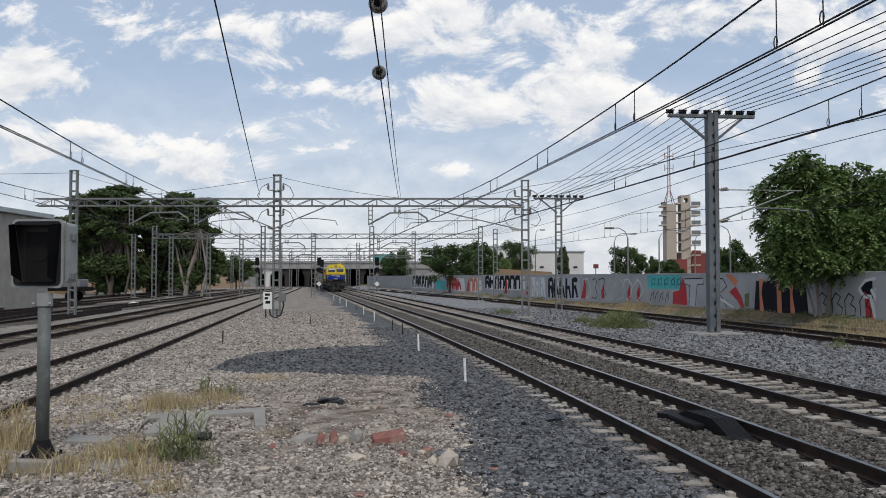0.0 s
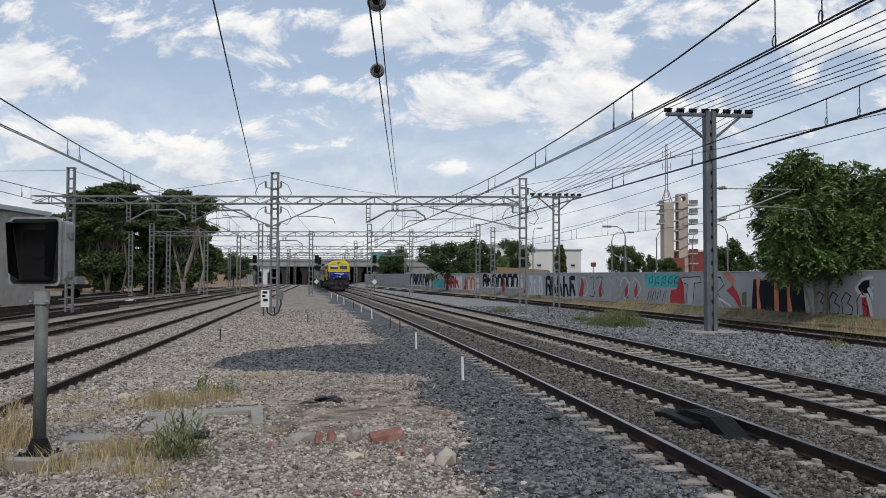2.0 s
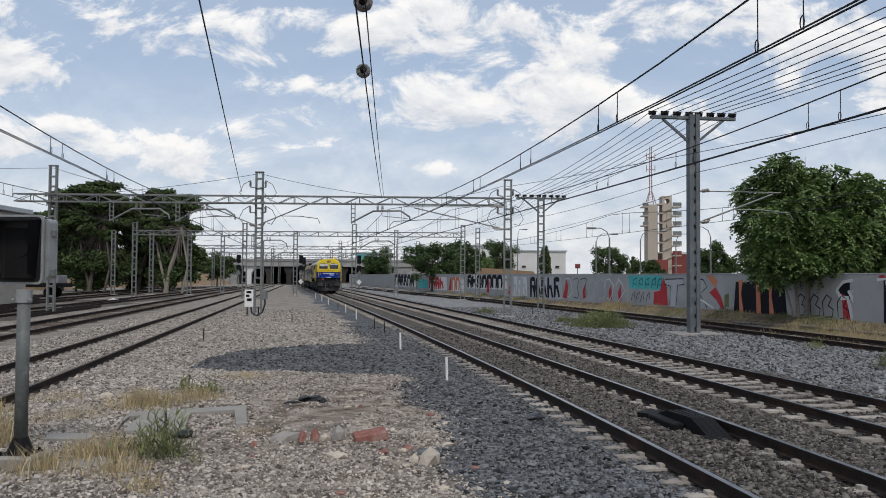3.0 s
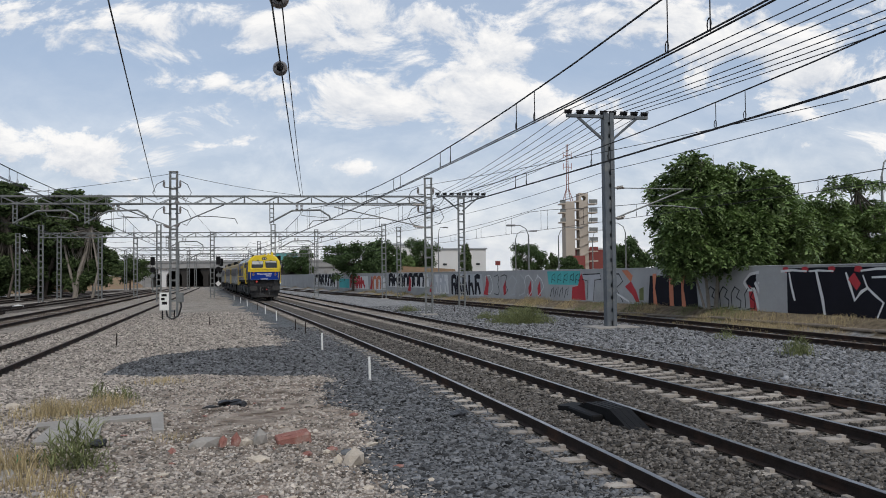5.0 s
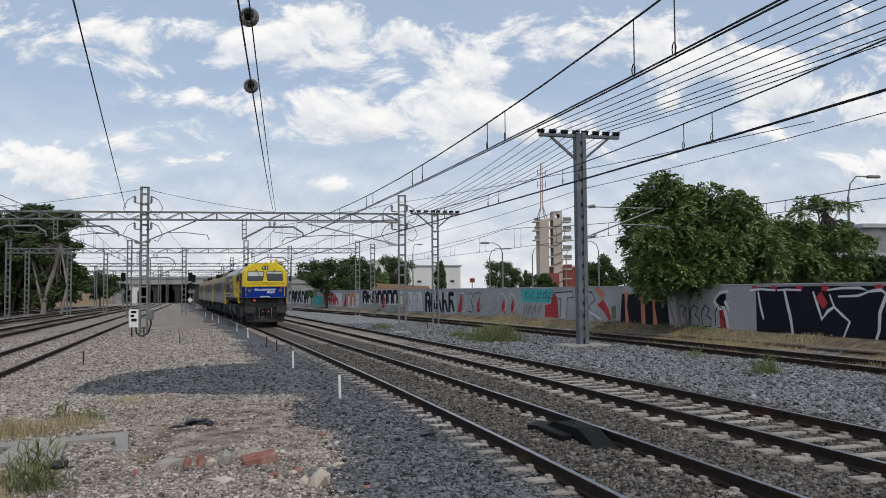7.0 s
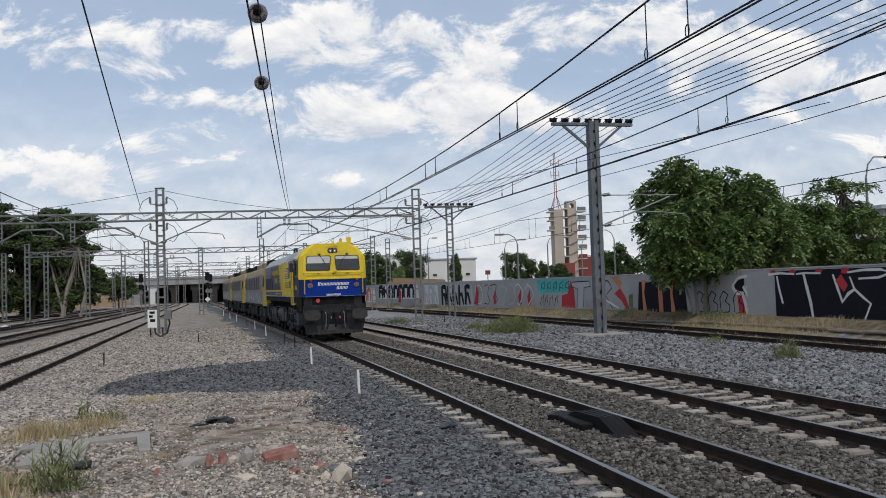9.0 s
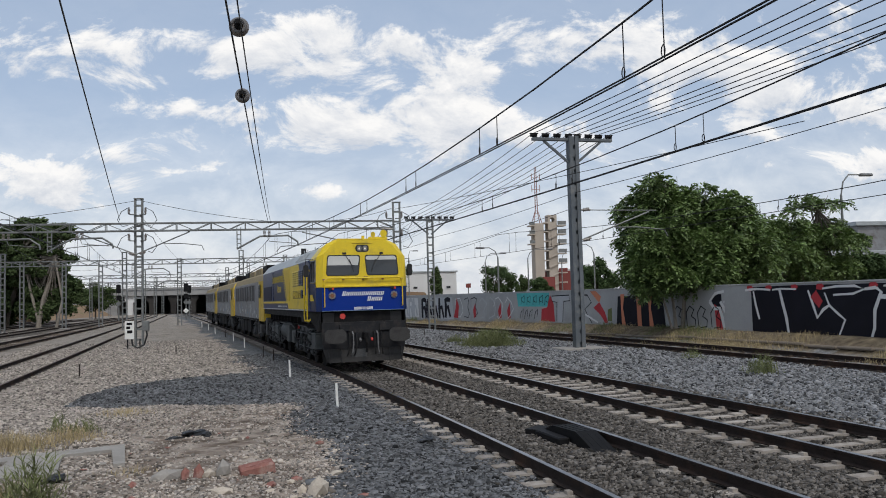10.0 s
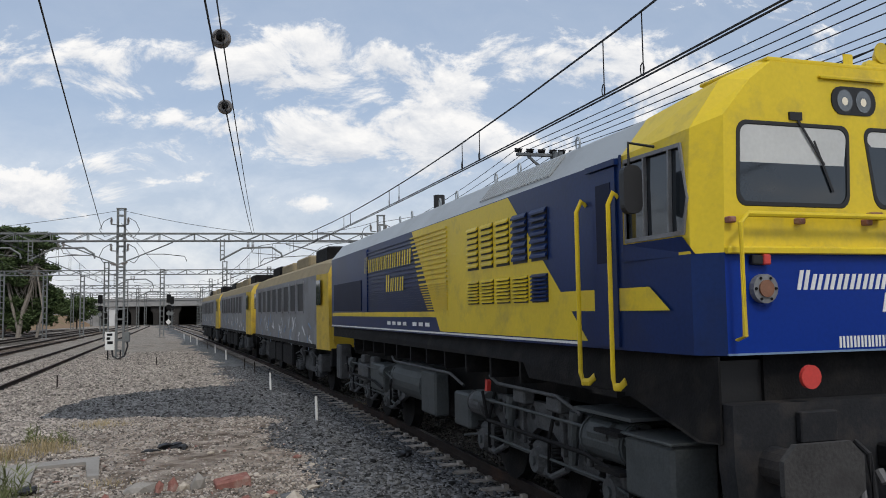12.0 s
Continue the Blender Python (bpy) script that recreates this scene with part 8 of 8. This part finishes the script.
# ---------- weeds ----------
tuft(-3.12, 9.9, 150, 0.85, 0.42, M["weed"], "upright green weed clump beside the concrete rim", 1)
tuft(-3.55, 10.2, 60, 0.5, 0.35, M["weed"], "upright green weed clump in gravel", 2)
tuft(-4.05, 15.4, 110, 0.36, 0.35, M["weed"], "grey-green weed clump in dry grass", 3)
tuft(-4.45, 15.5, 90, 0.42, 0.3, M["weed"], "grey-green weed clump in dry grass", 4)
for i, (x, y, n, h, s) in enumerate(((-4.74, 13.9, 480, 0.42, 0.8), (-4.1, 14.6, 260, 0.34, 0.7), (-3.9, 10.0, 360, 0.42, 0.7), (-5.6, 10.6, 330, 0.8, 0.6), (-5.2, 9.2, 260, 0.55, 0.6), (-4.3, 9.2, 180, 0.4, 0.5), (-3.9, 17.7, 220, 0.2, 0.9), (-5.4, 12.6, 150, 0.3, 0.8), (-6.4, 14.5, 120, 0.3, 0.8), (-3.4, 9.2, 160, 0.3, 0.5), (-2.9, 8.6, 100, 0.22, 0.4), (-2.4, 11.5, 60, 0.15, 0.5), (-6.9, 13.2, 90, 0.4, 0.5))):
    tuft(x, y, n, h, s, M["dry"], "dry straw-coloured grass tuft", 20 + i, "grass")
for i, (x, y, n, h, s) in enumerate(((7.9, 35.6, 1500, 1.0, 1.3), (7.2, 36.5, 700, 0.75, 0.9), (6.8, 39.5, 350, 0.5, 0.7), (3.7, 49.5, 350, 0.6, 0.8), (11.6, 20.0, 260, 0.75, 0.5), (12.3, 25.5, 120, 0.5, 0.4), (9.5, 46, 300, 0.5, 0.8))):
    tuft(x, y, n, h, s, M["weed"], "bushy green weed in the ballast", 50 + i)
rngw = np.random.default_rng(8)
for i in range(56):
    y = float(rngw.uniform(20, 95))
    x = float(line_c(y)) + float(rngw.uniform(1.5, 2.9))
    tuft(x, y, 420, float(rngw.uniform(0.2, 0.5)), 1.3, M["dry"] if rngw.random() < 0.65 else M["weed"], "patch of rough grass at the wall foot", 100 + i, "grass")

# ---------- loose stones ----------
def away_from_rails(x, y):
    ok = np.ones(len(x), bool)
    for f in (line_a, line_b, line_c, line_d, line_e):
        d = x - f(y)
        ok &= np.abs(np.abs(d) - 0.87) > 0.13
    for f, y0 in ((line_a, -29.8), (line_b, -29.8), (line_d, -19.8)):
        d = x - f(y)
        s = 0.18 if f is line_a else 0.16 if f is line_b else 0.145
        yy = y + d * -s
        ph = np.abs((yy - y0 + 0.3) % 0.6 - 0.3)
        mid = 0.72 if f is line_a else -1.0 if f is line_b else 0.3
        ok &= ~((ph < 0.125) & (np.abs(d) < 1.3) & (np.abs(d) > mid))
    return ok


def band(f_lo, f_hi, y0, y1, power=1.6):
    def pick(rng, n):
        y = y0 + (y1 - y0) * rng.random(n) ** power
        x = f_lo(y) + (f_hi(y) - f_lo(y)) * rng.random(n) + rng.normal(0, 0.12, n)
        ok = away_from_rails(x, y)
        return x[ok], y[ok]
    return pick


def clear_of_patch(pick, thin=False):
    """Keeps stones off the dark heap; thin: sparse on the trodden dirt."""
    def pick2(rng, n):
        x, y = pick(rng, n)
        ok = ~inside(x, y, PATCH)
        if thin:
            bare = (np.exp(-(((x + 1.4) / 2.0) ** 2 + ((y - 14.2) / 3.6) ** 2)) * 1.2 + 0.35 * lumps(x, y, 0.9, 1.0))
            ok &= rng.random(len(x)) > 0.8 * bare
        return x[ok], y[ok]
    return pick2


def patch_pick(rng, n):
    x, y = rng.uniform(-6, 0, n), rng.uniform(18, 27, n)
    ok = inside(x, y, PATCH)
    return x[ok], y[ok]


stones("ballast_stones", 118000, 0.030, M["stone_dark"], band(lambda y: edge_dark(y) - 0.15, lambda y: line_a(y) - 0.9, 5.5, 36), "dark blue-grey crushed ballast stones", 1)
stones("ballast_stones", 26000, 0.035, M["stone_dark"], patch_pick, "patch of dark blue-grey ballast stones", 2)
stones("track_ballast", 84000, 0.034, M["stone_track"], band(lambda y: line_a(y) - 1.4, lambda y: line_b(y) + 2.0, 5.0, 36), "brownish dark ballast stones between the rails", 3)
stones("grey_ballast", 52000, 0.044, M["stone_grey"], band(lambda y: line_b(y) + 1.7, lambda y: line_c(y) - 1.0, 9, 58, 1.3), "light grey ballast stones", 4)
stones("pale_gravel", 62000, 0.026, M["stone_pale"], clear_of_patch(band(lambda y: -6.5 + 0 * y, lambda y: edge_dark(y) + 0.1, 6.5, 20, 1.3), True), "pale stones scattered over tan dirt", 5)
stones("siding_gravel", 84000, 0.036, M["stone_pale"], clear_of_patch(band(lambda y: line_d(y) - 2.6, lambda y: np.where(y < 20, -4.6, edge_dark(y) + 0.1), 12, 52, 1.4)), "pale tan gravel stones of the siding", 6)


# ---------- train ----------
FRONT = [(0, 122.5), (3, 97.7), (5, 74.9), (5.5, 69.5), (7, 53.2), (9, 34.5), (9.5, 29.88), (10, 25.2), (11, 15.62), (11.5, 10.20), (12, 5.65)]
LEAD, WHEELS = lead_locomotive()
OLD = [old_locomotive("withdrawn electric locomotive, silver-grey sides with graffiti and yellow ends", M["silver"], 1)]
for lab in ("withdrawn electric locomotive with dull grey sides and yellow ends", "last towed locomotive with dull grey sides and yellow ends"):
    OLD.append(tagged(copy_thing(OLD[0], pose(0, 0, 0)), lab))


_ys = np.arange(-40, 240, 0.05)
_arc = np.concatenate([[0], np.cumsum(np.hypot(np.diff(line_a(_ys)), 0.05))])


def front_arc(t):
    ts, fy = [r[0] for r in FRONT], [r[1] for r in FRONT]
    c = np.polyfit(ts, fy, 5)
    return float(np.interp(np.polyval(c, t), _ys, _arc))


def on_track(s):
    y = float(np.interp(s, _arc, _ys))
    return Vector((float(line_a(y)), y, 0))


def vehicle_pose(s, p1, p2):
    """Pose of a vehicle whose front is at arc s, resting on pivots p1 and p2 behind it."""
    a, b = on_track(s + p1), on_track(s + p2)
    d = (a - b).normalized()
    o = a + d * p1
    return Matrix.Translation(o) @ Matrix.Rotation(math.atan2(d.y, d.x), 4, "Z")


def motions():
    times = [i * 0.25 for i in range(49)]
    walk(LEAD, [(t, vehicle_pose(front_arc(t), 3.2, 11.4)) for t in times])
    off = 15.3
    for o in OLD:
        walk(o, [(t, vehicle_pose(front_arc(t) + off, 3.7, 13.3)) for t in times])
        off += 17.7
    s0 = front_arc(0)
    for w in WHEELS:
        x, r = w.location.x, 0.51
        walk(w, [(k / 15, pose(x, 0, r) @ Matrix.Rotation((s0 - front_arc(k / 15)) / r, 4, "Y")) for k in range(181)])


motions()
